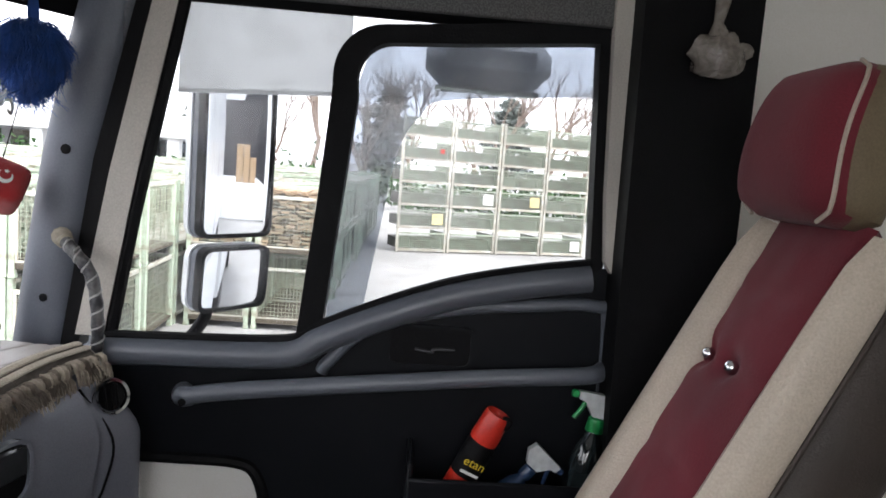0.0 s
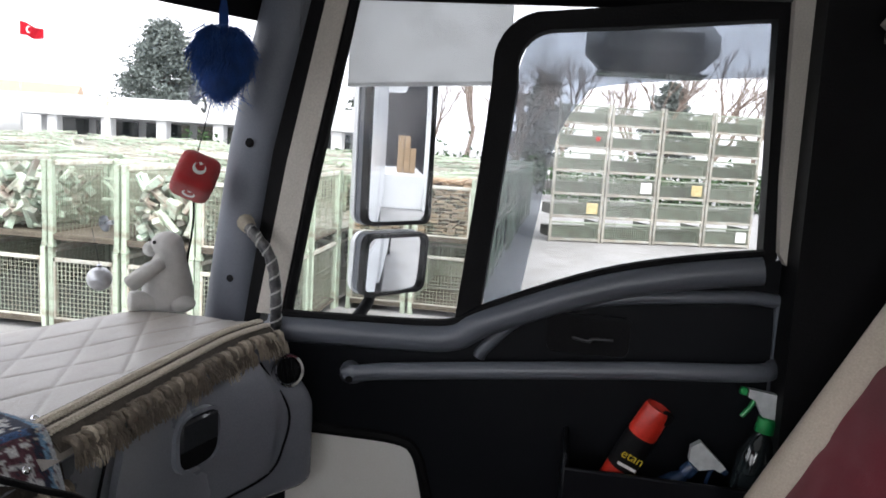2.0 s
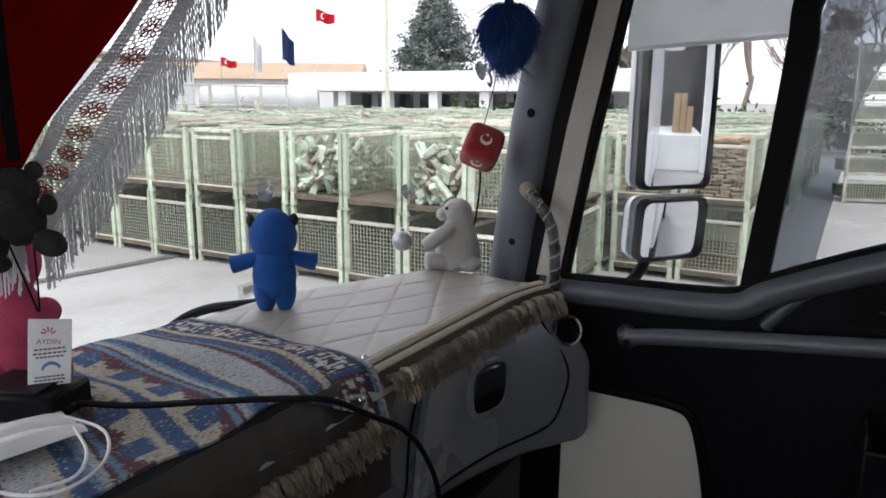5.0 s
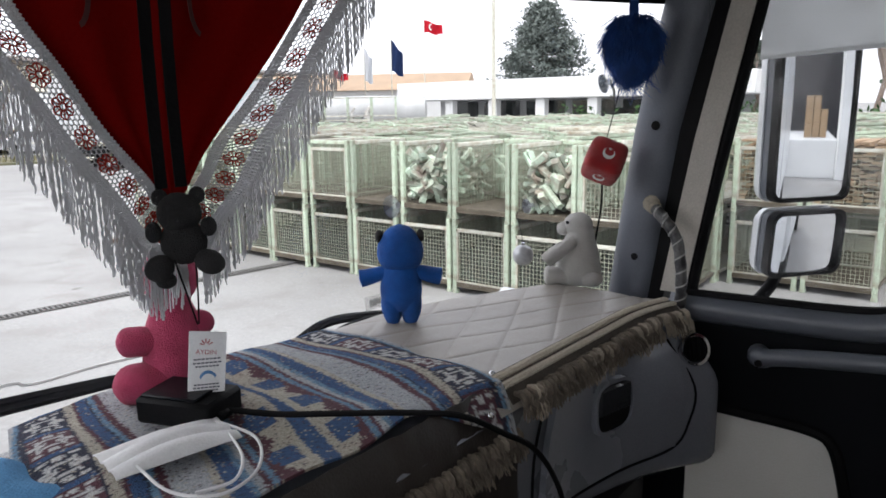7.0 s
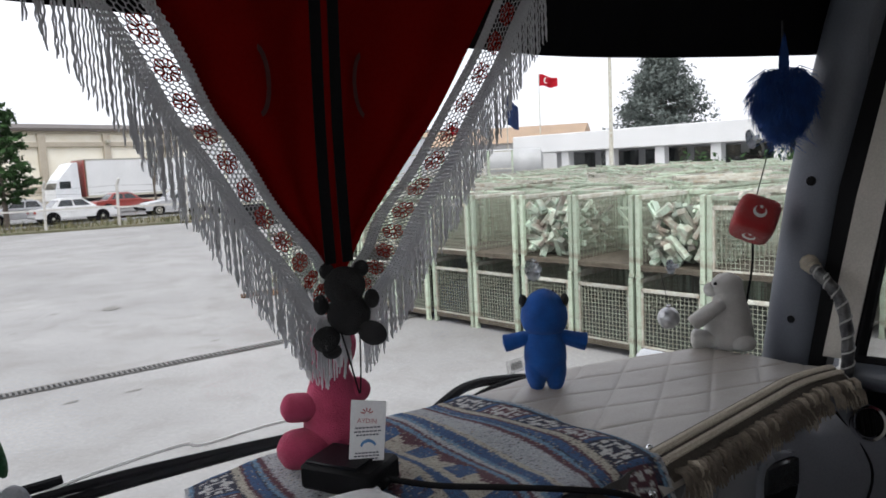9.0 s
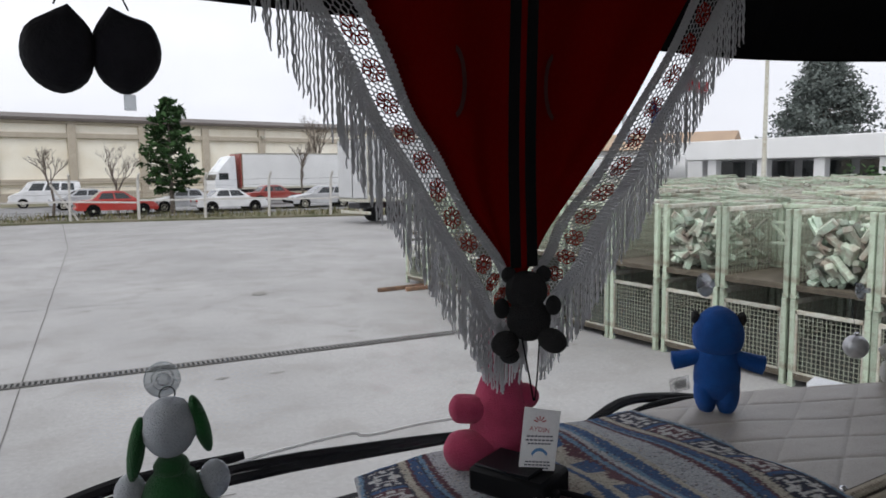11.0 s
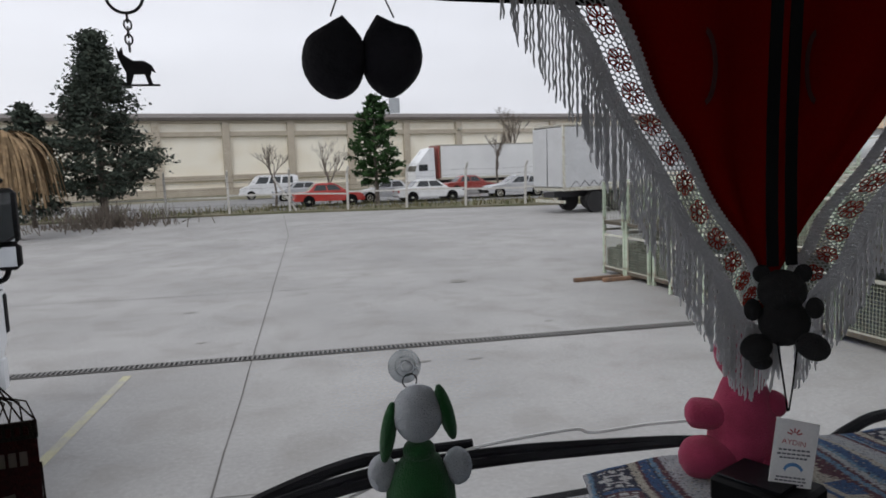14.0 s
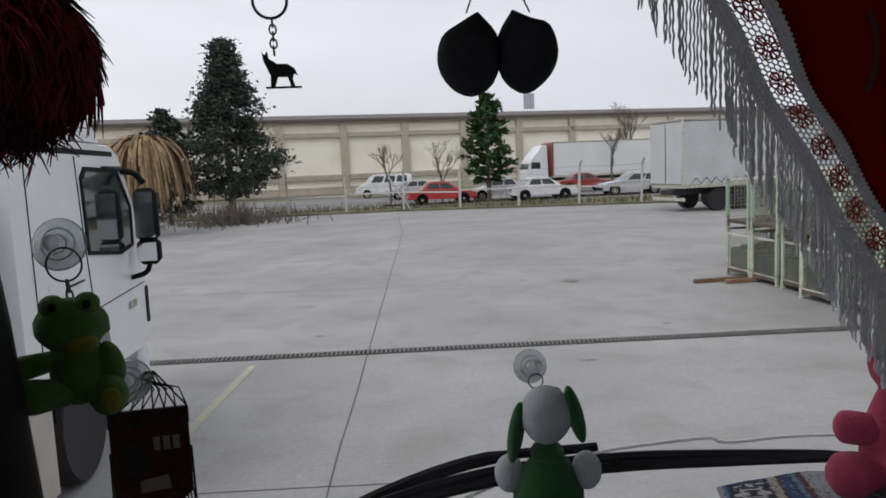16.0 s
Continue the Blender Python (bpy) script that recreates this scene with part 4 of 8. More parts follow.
def yarn_colour(u, v, r):
    """The knot's colour: bands from edge to middle, with stepped white figures in the dark ones."""
    w = 2 * min(v, 1 - v) + 0.014 * math.sin(u * 7 + v * 3) + r.uniform(-0.006, 0.006)
    w = max(0.0, min(0.999, w))
    c = [q for p, q in BANDS if p <= w][-1]
    if c is None and w < 0.5:
        qa, qb = math.floor(((u * 5.5) % 1 - 0.5) * 16), math.floor((w - 0.1625) / 0.175 * 9)
        A, B = abs(qa + 0.5), abs(qb + 0.5)
        on = (A < 1 and B > 1) or (2 < A < 3.2 and B < 3) or (A < 4.5 and 2 < B < 3.2) or (4 < A < 6 and B < 1.2) or (5 < A < 6 and 2 < B < 4)
        c = WHITE_YARN if on else (MAROON if math.floor(u * 5.5) % 2 else NAVY)
        if not on and A > 6.5:
            c = BLUE
    elif c is None:
        step = math.floor(abs(((u * 4) % 1) - 0.5) * 9) / 9
        c = MAROON if w < 0.80 + 0.16 * step else (CREAM if step > 0.2 else BLUE)
    if r.random() < 0.12:
        c = r.choice((NAVY, CREAM, c, MAROON))
    k = r.uniform(0.8, 1.15)
    return (c[0] * k, c[1] * k, c[2] * k, 1.0)


def cloth_fn(u, v):
    """u runs from the far edge to the near one, v from the middle of the cab to the right edge."""
    far = (0.245 + 0.555 * v, 1.09 - 0.03 * v)
    near = (0.09 + 0.67 * v + 0.02 * math.sin(math.pi * v), 0.66 - 0.065 * max(0.0, v - 0.7) / 0.3)
    bulge = 0.045 * math.sin(math.pi * u) * v
    x, y = far[0] + (near[0] - far[0]) * u + bulge, far[1] + (near[1] - far[1]) * u
    z = DASH_Z + 0.022 + 0.005 * noise.noise(Vector((x * 9, y * 9, 0))) + 0.004 * math.sin(x * 30 + y * 14)
    over = max(0.0, u - 0.9) / 0.1 * max(0.0, v - 0.7) / 0.3
    z -= 0.075 * over ** 1.6
    rim = min(v, 1 - v) * 14
    z -= 0.007 * max(0, 1 - rim)
    return (x, y, z)


KNOTS = 230
cs = Shape().sheet(cloth_fn, KNOTS, KNOTS, 0.004)
cloth = solid("woven_cloth", cs, CLOTH, "striped blue, maroon and cream woven cloth spread on the dashboard", "cloth")
yarn = cloth.data.attributes.new("yarn", "FLOAT_COLOR", "POINT")
ry = random.Random(17)
tones = [yarn_colour(i / KNOTS, j / KNOTS, ry) for i in range(KNOTS + 1) for j in range(KNOTS + 1)]
yarn.data.foreach_set("color", [c for q in tones + tones for c in q])
# blue cloth, crumpled, at the cloth's other end
bc = Shape().sheet(lambda u, v: (0.02 + 0.2 * u, 0.82 + 0.2 * v, DASH_Z + 0.035 + 0.02 * noise.noise(Vector((u * 3, v * 3, 5))) - 0.02 * (2 * u - 1) ** 2 - 0.02 * (2 * v - 1) ** 2), 20, 20, 0.006)
solid("blue_duster", bc, material("blue_microfibre", (0.1, 0.3, 0.55), (0.07, 0.22, 0.42), 0.95, scale=20, fine=300, bump=0.4), "crumpled light blue duster lying on the dashboard", "cloth")

# face mask: pleated white fabric with ear loops
MASKM = material("white_mask_fabric", (0.75, 0.75, 0.76), (0.68, 0.68, 0.69), 0.9, scale=30, fine=300)
fm = thing("face_mask", "white pleated face mask lying on the woven cloth", "mask", (0.322, 0.815, DASH_Z + 0.04), -9)
part("fabric", Shape().sheet(lambda u, v: (-0.075 + 0.15 * u, -0.04 + 0.08 * v, 0.004 * abs(math.sin(v * 9.4)) + 0.014 * math.sin(u * 3.14) * math.sin(v * 3.14)), 24, 24, 0.002), MASKM, fm)
for loop in ([(0.068, 0.02, 0.004), (0.088, -0.05, -0.002), (0.056, -0.115, -0.006), (0.0, -0.14, -0.006), (-0.04, -0.1, -0.004), (-0.05, -0.03, 0.004)], [(0.064, -0.03, 0.004), (0.052, -0.085, -0.003), (0.022, -0.122, -0.006), (-0.02, -0.118, -0.006)]):
    part("ear_loop", Shape().tube(smooth_line(loop, 6), 0.002, 6), MASKM, fm)

# black charger box with its cable
gb = thing("charger_box", "black plastic charger box lying on the woven cloth", "device", (0.402, 0.895, DASH_Z + 0.03), -68)
part("case", Shape().box((0, 0, 0.016), (0.115, 0.08, 0.036), 0.005), BLACK, gb)
part("case_lid", Shape().box((-0.008, 0, 0.0355), (0.085, 0.07, 0.005), 0.0015), PLASTIC, gb)
part("socket", Shape().box((0.056, -0.012, 0.012), (0.02, 0.02, 0.012), 0.003), BLACK, gb)
cb = smooth_line([(0.424, 0.838, DASH_Z + 0.044), (0.464, 0.785, DASH_Z + 0.037), (0.518, 0.716, DASH_Z + 0.037), (0.572, 0.645, DASH_Z + 0.037), (0.62, 0.595, DASH_Z + 0.028), (0.69, 0.575, DASH_Z - 0.018), (0.755, 0.568, 1.862), (0.808, 0.562, 1.797), (0.842, 0.558, 1.718), (0.85, 0.555, 1.6)], 8)
solid("cable", Shape().tube(cb, 0.0045, 8), BLACK, "black cable trailing over the cloth and down the dashboard", "cable")


# ---- plush toys and hanging charms ----
def smooth_profile(prof, n=4):
    return [(p.x, p.z) for p in smooth_line([(r, 0, z) for r, z in prof], n)]


def toy(name, pieces, label, at, turn, category="toy"):
    """One mesh out of several forms, each with its own material."""
    S, mats, ids = Shape(), [], []
    for shape, mat in pieces:
        if mat not in mats:
            mats.append(mat)
        ids += [mats.index(mat)] * len(shape.f)
        S.add(shape.v, shape.f)
    me = S.mesh(name, None, True)
    for m in mats:
        me.materials.append(m)
    me.polygons.foreach_set("material_index", ids)
    ob = new(name, me)
    ob.matrix_basis = pose(*at, 0, 0, turn)
    return tagged(ob, label, category)


PLUSH_BLUE = material("blue_plush", (0.003, 0.095, 0.4), (0.002, 0.062, 0.27), 0.95, scale=30, fine=500, bump=0.6, sheen=0.05)
PLUSH_GREY = material("pale_grey_plush", (0.55, 0.54, 0.52), (0.46, 0.45, 0.43), 0.95, scale=25, fine=500, bump=0.6, sheen=0.3)
PLUSH_GREEN = material("dark_green_plush", (0.006, 0.11, 0.02), (0.004, 0.075, 0.014), 0.95, scale=30, fine=500, bump=0.6, sheen=0.2)
PLUSH_FROG = material("lime_plush", (0.10, 0.26, 0.03), (0.07, 0.18, 0.02), 0.95, scale=30, fine=500, bump=0.6, sheen=0.2)
PLUSH_YELLOW = material("yellow_plush", (0.3, 0.3, 0.04), (0.22, 0.24, 0.03), 0.95, scale=30, fine=500, bump=0.6)
PLUSH_PINK = material("pink_plush", (0.5, 0.055, 0.135), (0.37, 0.035, 0.09), 0.95, scale=30, fine=500, bump=0.6, sheen=0.1)
PLUSH_BLACK = material("black_plush", (0.024, 0.023, 0.024), (0.014, 0.014, 0.015), 0.95, scale=30, fine=400, bump=0.7)
PLUSH_WHITE = material("white_plush", (0.55, 0.58, 0.62), (0.45, 0.48, 0.53), 0.95, scale=30, fine=500, bump=0.6, sheen=0.2)
PLUSH_RED = material("red_plush", (0.42, 0.008, 0.01), (0.3, 0.005, 0.008), 0.95, scale=30, fine=500, bump=0.6, sheen=0.3)

def oval(S, prof, sx, sy, m=None, seg=24):
    """A turned form squeezed to an oval plan."""
    q = Shape().lathe(prof, None, seg)
    return S.add([(x * sx, y * sy, z) for x, y, z in q.v], q.f, m)


blue = oval(Shape(), smooth_profile([(0.012, 0.03), (0.03, 0.036), (0.041, 0.06), (0.041, 0.09), (0.036, 0.115), (0.033, 0.124)]), 1.0, 0.85)
oval(blue, smooth_profile([(0.03, 0.118), (0.041, 0.128), (0.046, 0.148), (0.043, 0.17), (0.033, 0.188), (0.02, 0.2), (0.006, 0.206)]), 1.0, 0.88)
for sg in (-1, 1):
    blue.ball((sg * 0.0195, -0.002, 0.042), (0.0215, 0.027, 0.043), pose(0, 0, 0, 0, sg * 4, 0), 16, 12)
    blue.tube(smooth_line([(sg * 0.026, 0, 0.112), (sg * 0.046, -0.002, 0.107), (sg * 0.066, -0.004, 0.102), (sg * 0.078, -0.005, 0.1), (sg * 0.083, -0.005, 0.099)], 4), [0.013 + 0.0045 * math.sin(min(1, k / 14) * 1.57) if k < 14 else 0.0175 - 0.0055 * (k - 13) for k in range(17)], 14)
toy("plush_bear", [(blue, PLUSH_BLUE),
    (Shape().ball((-0.0405, 0, 0.183), (0.0085, 0.012, 0.013)).ball((0.0405, 0, 0.183), (0.0085, 0.012, 0.013)), PLUSH_BLACK)],
    "blue plush bear standing on the quilted dashboard cover", (0.944, 0.99, DASH_Z + 0.004), -48)
sealb = Shape()
rings_s = []
for z, x0, x1, dy in ((0.002, -0.045, 0.048, 0.036), (0.014, -0.055, 0.056, 0.046), (0.04, -0.055, 0.056, 0.048), (0.07, -0.051, 0.051, 0.044), (0.1, -0.04, 0.044, 0.038), (0.122, -0.03, 0.038, 0.033), (0.14, -0.033, 0.034, 0.032), (0.156, -0.032, 0.031, 0.03), (0.168, -0.025, 0.022, 0.022), (0.175, -0.012, 0.008, 0.01)):
    rings_s.append([((x0 + x1) / 2 + (x1 - x0) / 2 * math.cos(a) * (1 + 0.03 * noise.noise(Vector((a * 2, z * 60, 3)))), dy * math.sin(a), z) for a in [2 * math.pi * k / 24 for k in range(24)]])
q = loft(rings_s)
sealb.add(q.v, q.f)
sealb.ball((-0.002, 0, 0.146), (0.036, 0.034, 0.032), None, 18, 12, 0.04, 2)
sealb.ball((-0.036, 0, 0.138), (0.018, 0.021, 0.017), pose(0, 0, 0, 0, -20, 0))
sealb.tube(smooth_line([(-0.012, -0.03, 0.11), (-0.032, -0.038, 0.099), (-0.054, -0.04, 0.083), (-0.072, -0.04, 0.068), (-0.079, -0.04, 0.062)], 4), [0.014 + 0.0045 * math.sin(k / 16 * 2.6) for k in range(16)] + [0.007], 12)
sealb.tube(smooth_line([(-0.02, -0.02, 0.022), (-0.05, -0.024, 0.024), (-0.07, -0.026, 0.025), (-0.082, -0.027, 0.025)], 4), [0.02, 0.021, 0.022, 0.022, 0.0225, 0.023, 0.0235, 0.024, 0.024, 0.0235, 0.022, 0.018, 0.009], 14)
sealb.ball((0.03, -0.03, 0.02), (0.03, 0.024, 0.02))
toy("plush_seal", [(sealb, PLUSH_GREY),
    (Shape().ball((-0.028, -0.024, 0.156), 0.004).ball((-0.028, 0.024, 0.156), 0.004), PLUSH_BLACK)],
    "pale grey plush seal sitting on the dashboard by the pillar", (1.455, 0.862, DASH_Z + 0.004), -62)
toy("plush_dog", [(Shape().ball((0, 0, 0.075), (0.041, 0.036, 0.07), lump=0.05).ball((0, -0.004, 0.03), (0.048, 0.04, 0.036)).ball((0, 0.0, 0.142), (0.019, 0.02, 0.014)), PLUSH_GREEN),
    (Shape().ball((0, 0, 0.186), (0.029, 0.03, 0.033), lump=0.05).ball((-0.043, 0.006, 0.115), (0.017, 0.017, 0.022)).ball((0.044, 0.006, 0.118), (0.017, 0.017, 0.022)).ball((-0.05, 0.01, 0.03), (0.022, 0.024, 0.03)).ball((0.05, 0.01, 0.03), (0.022, 0.024, 0.03)), PLUSH_WHITE),
    (Shape().ball((-0.034, -0.002, 0.166), (0.009, 0.013, 0.036), pose(0, 0, 0, 0, 10, 0)).ball((0.032, -0.002, 0.186), (0.009, 0.013, 0.034), pose(0, 0, 0, 0, -14, 0)), PLUSH_GREEN)],
    "green and white plush dog with hanging ears on the dashboard", (-0.036, 0.945, DASH_Z + 0.008), -12)
pink = oval(Shape(), smooth_profile([(0.02, 0.0), (0.042, 0.012), (0.048, 0.05), (0.043, 0.1), (0.032, 0.135), (0.027, 0.15), (0.036, 0.165), (0.04, 0.19), (0.03, 0.215), (0.008, 0.228)]), 1.0, 0.85)
pink.tube(smooth_line([(-0.01, -0.006, 0.092), (-0.04, -0.012, 0.095), (-0.065, -0.014, 0.096), (-0.078, -0.014, 0.096)], 4), [0.02, 0.02, 0.0205, 0.021, 0.0215, 0.022, 0.022, 0.022, 0.0215, 0.02, 0.017, 0.013, 0.006], 16)
pink.tube(smooth_line([(-0.01, -0.012, 0.036), (-0.04, -0.022, 0.036), (-0.068, -0.026, 0.035), (-0.086, -0.027, 0.034)], 4), [0.026, 0.027, 0.028, 0.029, 0.0295, 0.03, 0.03, 0.0295, 0.028, 0.026, 0.022, 0.016, 0.007], 16)
pink.ball((0.036, 0.0, 0.112), (0.022, 0.018, 0.02)).ball((0.036, -0.012, 0.03), (0.03, 0.028, 0.028))
toy("plush_rabbit", [(pink, PLUSH_PINK)], "pink plush rabbit sitting on the dashboard behind the pennant", (0.45, 1.0, DASH_Z + 0.014), -36)
frog = Shape().ball((0, 0, 0.08), (0.047, 0.036, 0.036), None, 20, 14, 0.05).ball((-0.02, -0.014, 0.108), (0.017, 0.016, 0.015)).ball((0.022, -0.014, 0.108), (0.017, 0.016, 0.015))
frog.ball((0.004, 0, 0.02), (0.037, 0.032, 0.046), None, 18, 12, 0.05)
frog.tube(smooth_line([(-0.02, -0.004, 0.038), (-0.045, -0.01, 0.036), (-0.068, -0.014, 0.034), (-0.076, -0.014, 0.033)], 4), [0.013, 0.013, 0.0135, 0.014, 0.0145, 0.015, 0.0155, 0.0155, 0.015, 0.014, 0.012, 0.009, 0.004], 12)
frog.tube(smooth_line([(-0.012, -0.01, -0.004), (-0.04, -0.022, -0.002), (-0.064, -0.028, 0.0), (-0.076, -0.03, 0.001)], 4), [0.018, 0.0185, 0.019, 0.02, 0.021, 0.022, 0.0225, 0.022, 0.0215, 0.02, 0.017, 0.012, 0.005], 12)
frog.ball((0.046, -0.008, 0.026), (0.016, 0.016, 0.03), pose(0, 0, 0, 0, -16, 0)).ball((0.038, -0.02, -0.014), (0.026, 0.022, 0.027))
toy("plush_frog", [(frog, PLUSH_FROG),
    (Shape().ball((0.01, -0.024, 0.058), (0.022, 0.012, 0.014)).ball((0.04, -0.038, -0.016), (0.014, 0.006, 0.016)), PLUSH_YELLOW),
    (Shape().ball((-0.02, -0.028, 0.109), 0.0055).ball((0.022, -0.028, 0.109), 0.0055), PLUSH_BLACK)],
    "lime green plush frog hanging from a suction hook on the windscreen", (-0.466, 0.79, 2.236), 18).scale = (0.58, 0.6, 0.62)
toy("plush_bear", [(Shape().ball((0, 0, 0.09), (0.038, 0.03, 0.033), lump=0.05).ball((-0.031, 0.006, 0.115), (0.014, 0.008, 0.014)).ball((0.031, 0.006, 0.117), (0.014, 0.008, 0.014)).ball((0, -0.018, 0.084), (0.02, 0.018, 0.017)).ball((0.004, 0, 0.044), (0.04, 0.028, 0.036), lump=0.06).ball((-0.044, -0.006, 0.062), (0.014, 0.014, 0.017)).ball((0.048, -0.006, 0.068), (0.014, 0.014, 0.016)).ball((-0.038, -0.014, 0.006), (0.026, 0.022, 0.021), pose(0, 0, 0, 0, -18, 0)).ball((0.046, -0.014, 0.012), (0.027, 0.022, 0.02), pose(0, 0, 0, 0, 18, 0)).ball((-0.03, -0.006, -0.016), (0.018, 0.016, 0.013)), PLUSH_BLACK)],
    "small black plush bear hanging on straps before the pennant", (0.394, 0.868, 2.163), -38).scale = (0.72, 0.72, 0.8)


def fur_ball(name, c, r, mat, label, n, seed, stretch=(1, 1, 1), length=0.4):
    """A charm with a hidden core and many hair strands."""
    rnd = random.Random(seed)
    th = thing(name, label, "charm", c)
    part("core", Shape().ball((0, 0, 0), [r * 0.86 * k for k in stretch], None, 16, 12), mat, th)
    S = Shape()
    for i in range(n):
        z = rnd.uniform(-1, 1)
        a = rnd.uniform(0, 6.283)
        q = math.sqrt(1 - z * z)
        d = Vector((q * math.cos(a), q * math.sin(a), z))
        p = Vector([d[k] * r * 0.8 * stretch[k] for k in range(3)])
        flow = Vector((rnd.gauss(0, 0.3), rnd.gauss(0, 0.3), -1.0))
        if z > 0.97:
            flow = Vector((d.x * 0.6, d.y * 0.6, 1.0))
        flow = (flow - d * flow.dot(d) * 0.8).normalized()
        L = r * length * rnd.uniform(0.6, 1.3) * (1 + 0.7 * max(0.0, noise.noise(d * 2.3 + Vector((seed, 0, 0)))))
        S.tube([p, p + d * L * 0.45 + flow * L * 0.3, p + d * L * 0.5 + flow * L], [0.0013, 0.001, 0.0003], 3, False)
    tagged(part("fur", S, mat, th), kind="stuff")
    return th


FUR_BLUE = material("blue_fur", (0.016, 0.075, 0.3), (0.008, 0.04, 0.17), 0.8, scale=30, fine=300)
fb = fur_ball("fur_charm", (1.437, 0.732, 2.492), 0.062, FUR_BLUE, "blue fluffy charm hanging by a chain at the pillar", 5200, 3, (0.72, 0.72, 0.98), 0.62)
part("chain", Shape().tube(smooth_line([(0, 0, 0.05), (0.004, 0.004, 0.1), (0.01, 0.008, 0.16)], 8), 0.002, 6), DARK_STEEL, fb)
FUR_RED = material("red_black_fur", (0.2, 0.008, 0.016), (0.012, 0.004, 0.006), 0.85, scale=14, fine=300, mix=(0.4, 0.55))
fr = fur_ball("fur_charm", (-0.445, 0.66, 2.479), 0.046, FUR_RED, "dark red and black fluffy charm hanging at the driver's pillar", 4200, 8, (1.15, 0.9, 1.0), 0.5)
part("cord", Shape().tube([(0, 0, 0.05), (0.0, 0.02, 0.3)], 0.002, 6), BLACK, fr)

# plush die with crescents
die = thing("plush_die", "red plush die with white crescents hanging on a cord", "charm", (1.455, 0.80, 2.232))
dm = pose(0, 0, 0, 24, 28, 40)
cube = Shape().ball((0, 0, 0), 1.0, None, 40, 28)
cube.v = [tuple(dm @ (Vector(p) * 0.0445 / sum(abs(c) ** 5 for c in p) ** 0.2)) for p in cube.v]
part("cube", cube, PLUSH_RED, die)
for face in (pose(0, 0, 0, 90, 0, 0), pose(0, 0, 0, 0, -90, 0), pose(0, 0, 0, 0, 180, 0)):
    cr = Shape()
    outl = [(0.013 * math.cos(radians(a)), 0.013 * math.sin(radians(a))) for a in range(40, 321, 20)] + [(0.004 + 0.0095 * math.cos(radians(a)), 0.0095 * math.sin(radians(a))) for a in range(300, 59, -20)]
    cr.prism([(x * 1.1, y * 1.1) for x, y in outl], 0.0436, 0.0452, "z")
    star = [(0.012 + (0.0052 if k % 2 == 0 else 0.0022) * math.cos(k * math.pi / 5), (0.0052 if k % 2 == 0 else 0.0022) * math.sin(k * math.pi / 5)) for k in range(10)]
    cr.prism(star, 0.0436, 0.0452, "z")
    cr.v = [tuple(dm @ (face @ Vector(p))) for p in cr.v]
    part("crescent", cr, LETTER_WHITE, die)
part("cord", Shape().tube(smooth_line([(0.012, 0.01, -0.035), (0.016, 0.012, -0.1), (0.012, 0.02, -0.17), (0.02, 0.04, -0.26)], 6), 0.0025, 6), BLACK, die)
part("cord", Shape().tube(smooth_line([(0, 0, 0.035), (0.02, -0.03, 0.2), (0.03, -0.05, 0.42)], 6), 0.0012, 6), BLACK, die)


def suction_cup(at, label, r=0.024, parent_things=()):
    cup = thing("suction_hook", label, "hook", at)
    n = Vector((0, -1, 0.2)).normalized()
    m = n.to_track_quat("Z", "Y").to_matrix().to_4x4()
    part("cup", Shape().lathe([(r, 0), (r * 0.97, 0.002), (r * 0.6, 0.006), (r * 0.3, 0.009), (r * 0.26, 0.016), (r * 0.32, 0.017), (r * 0.32, 0.021), (r * 0.1, 0.022)], m, 24), CLEAR, cup)
    rim = Shape()
    for rr in (1.0, 0.62, 0.36):
        rim.tube([m @ Vector((r * rr * math.cos(a), r * rr * math.sin(a), 0.003 + (1 - rr) * 0.008)) for a in [2 * math.pi * i / 24 for i in range(25)]], 0.0009, 5)
    part("cup_ridge", rim, CLEAR, cup)
    return cup


def ring_shape(c, r, w, tilt=0.0):
    return Shape().tube([Vector(c) + Vector((r * math.cos(a), r * math.sin(a) * math.sin(tilt), r * math.sin(a) * math.cos(tilt))) for a in [2 * math.pi * i / 24 for i in range(25)]], w, 6)


def chain_shape(a, b, n, r=0.0035):
    S = Shape()
    a, b = Vector(a), Vector(b)
    for i in range(n):
        c = a.lerp(b, (i + 0.5) / n)
        L = (b - a).length / n * 0.72
        pts = [c + (Vector((math.cos(t) * r, 0, 0)) if i % 2 else Vector((0, math.cos(t) * r, 0))) + (b - a).normalized() * math.sin(t) * L for t in [2 * math.pi * k / 10 for k in range(11)]]
        S.tube(pts, 0.0009, 5)
    return S


# hooks on the glass with their rings and chains
h = suction_cup((1.032, screen_y(1.032, 2.153) - 0.004, 2.153), "clear suction hook on the windscreen above the blue bear")
h = suction_cup((-0.014, screen_y(-0.014, 2.13) - 0.004, 2.13), "clear suction hook on the windscreen above the green dog", 0.022)
part("key_ring", ring_shape((0, -0.03, -0.012), 0.0095, 0.0009), DARK_STEEL, h)
h = suction_cup((-0.487, screen_y(-0.487, 2.346) - 0.004, 2.346), "clear suction hook with a key ring holding the frog", 0.022)
part("key_ring", ring_shape((0.012, -0.03, -0.014), 0.014, 0.0009), DARK_STEEL, h)
part("chain", chain_shape((0.013, -0.03, -0.028), (0.02, -0.035, -0.075), 6, 0.0025), DARK_STEEL, h)
h = suction_cup((-0.455, screen_y(-0.455, 2.21) - 0.004, 2.21), "clear suction hook holding the woven banner", 0.02)
h = suction_cup((1.365, screen_y(1.365, 2.125) - 0.004, 2.125), "clear suction hook holding a silver bauble", 0.017)
h = suction_cup((1.49, screen_y(1.49, 2.41) - 0.004, 2.41), "clear suction hook near the pillar", 0.022)
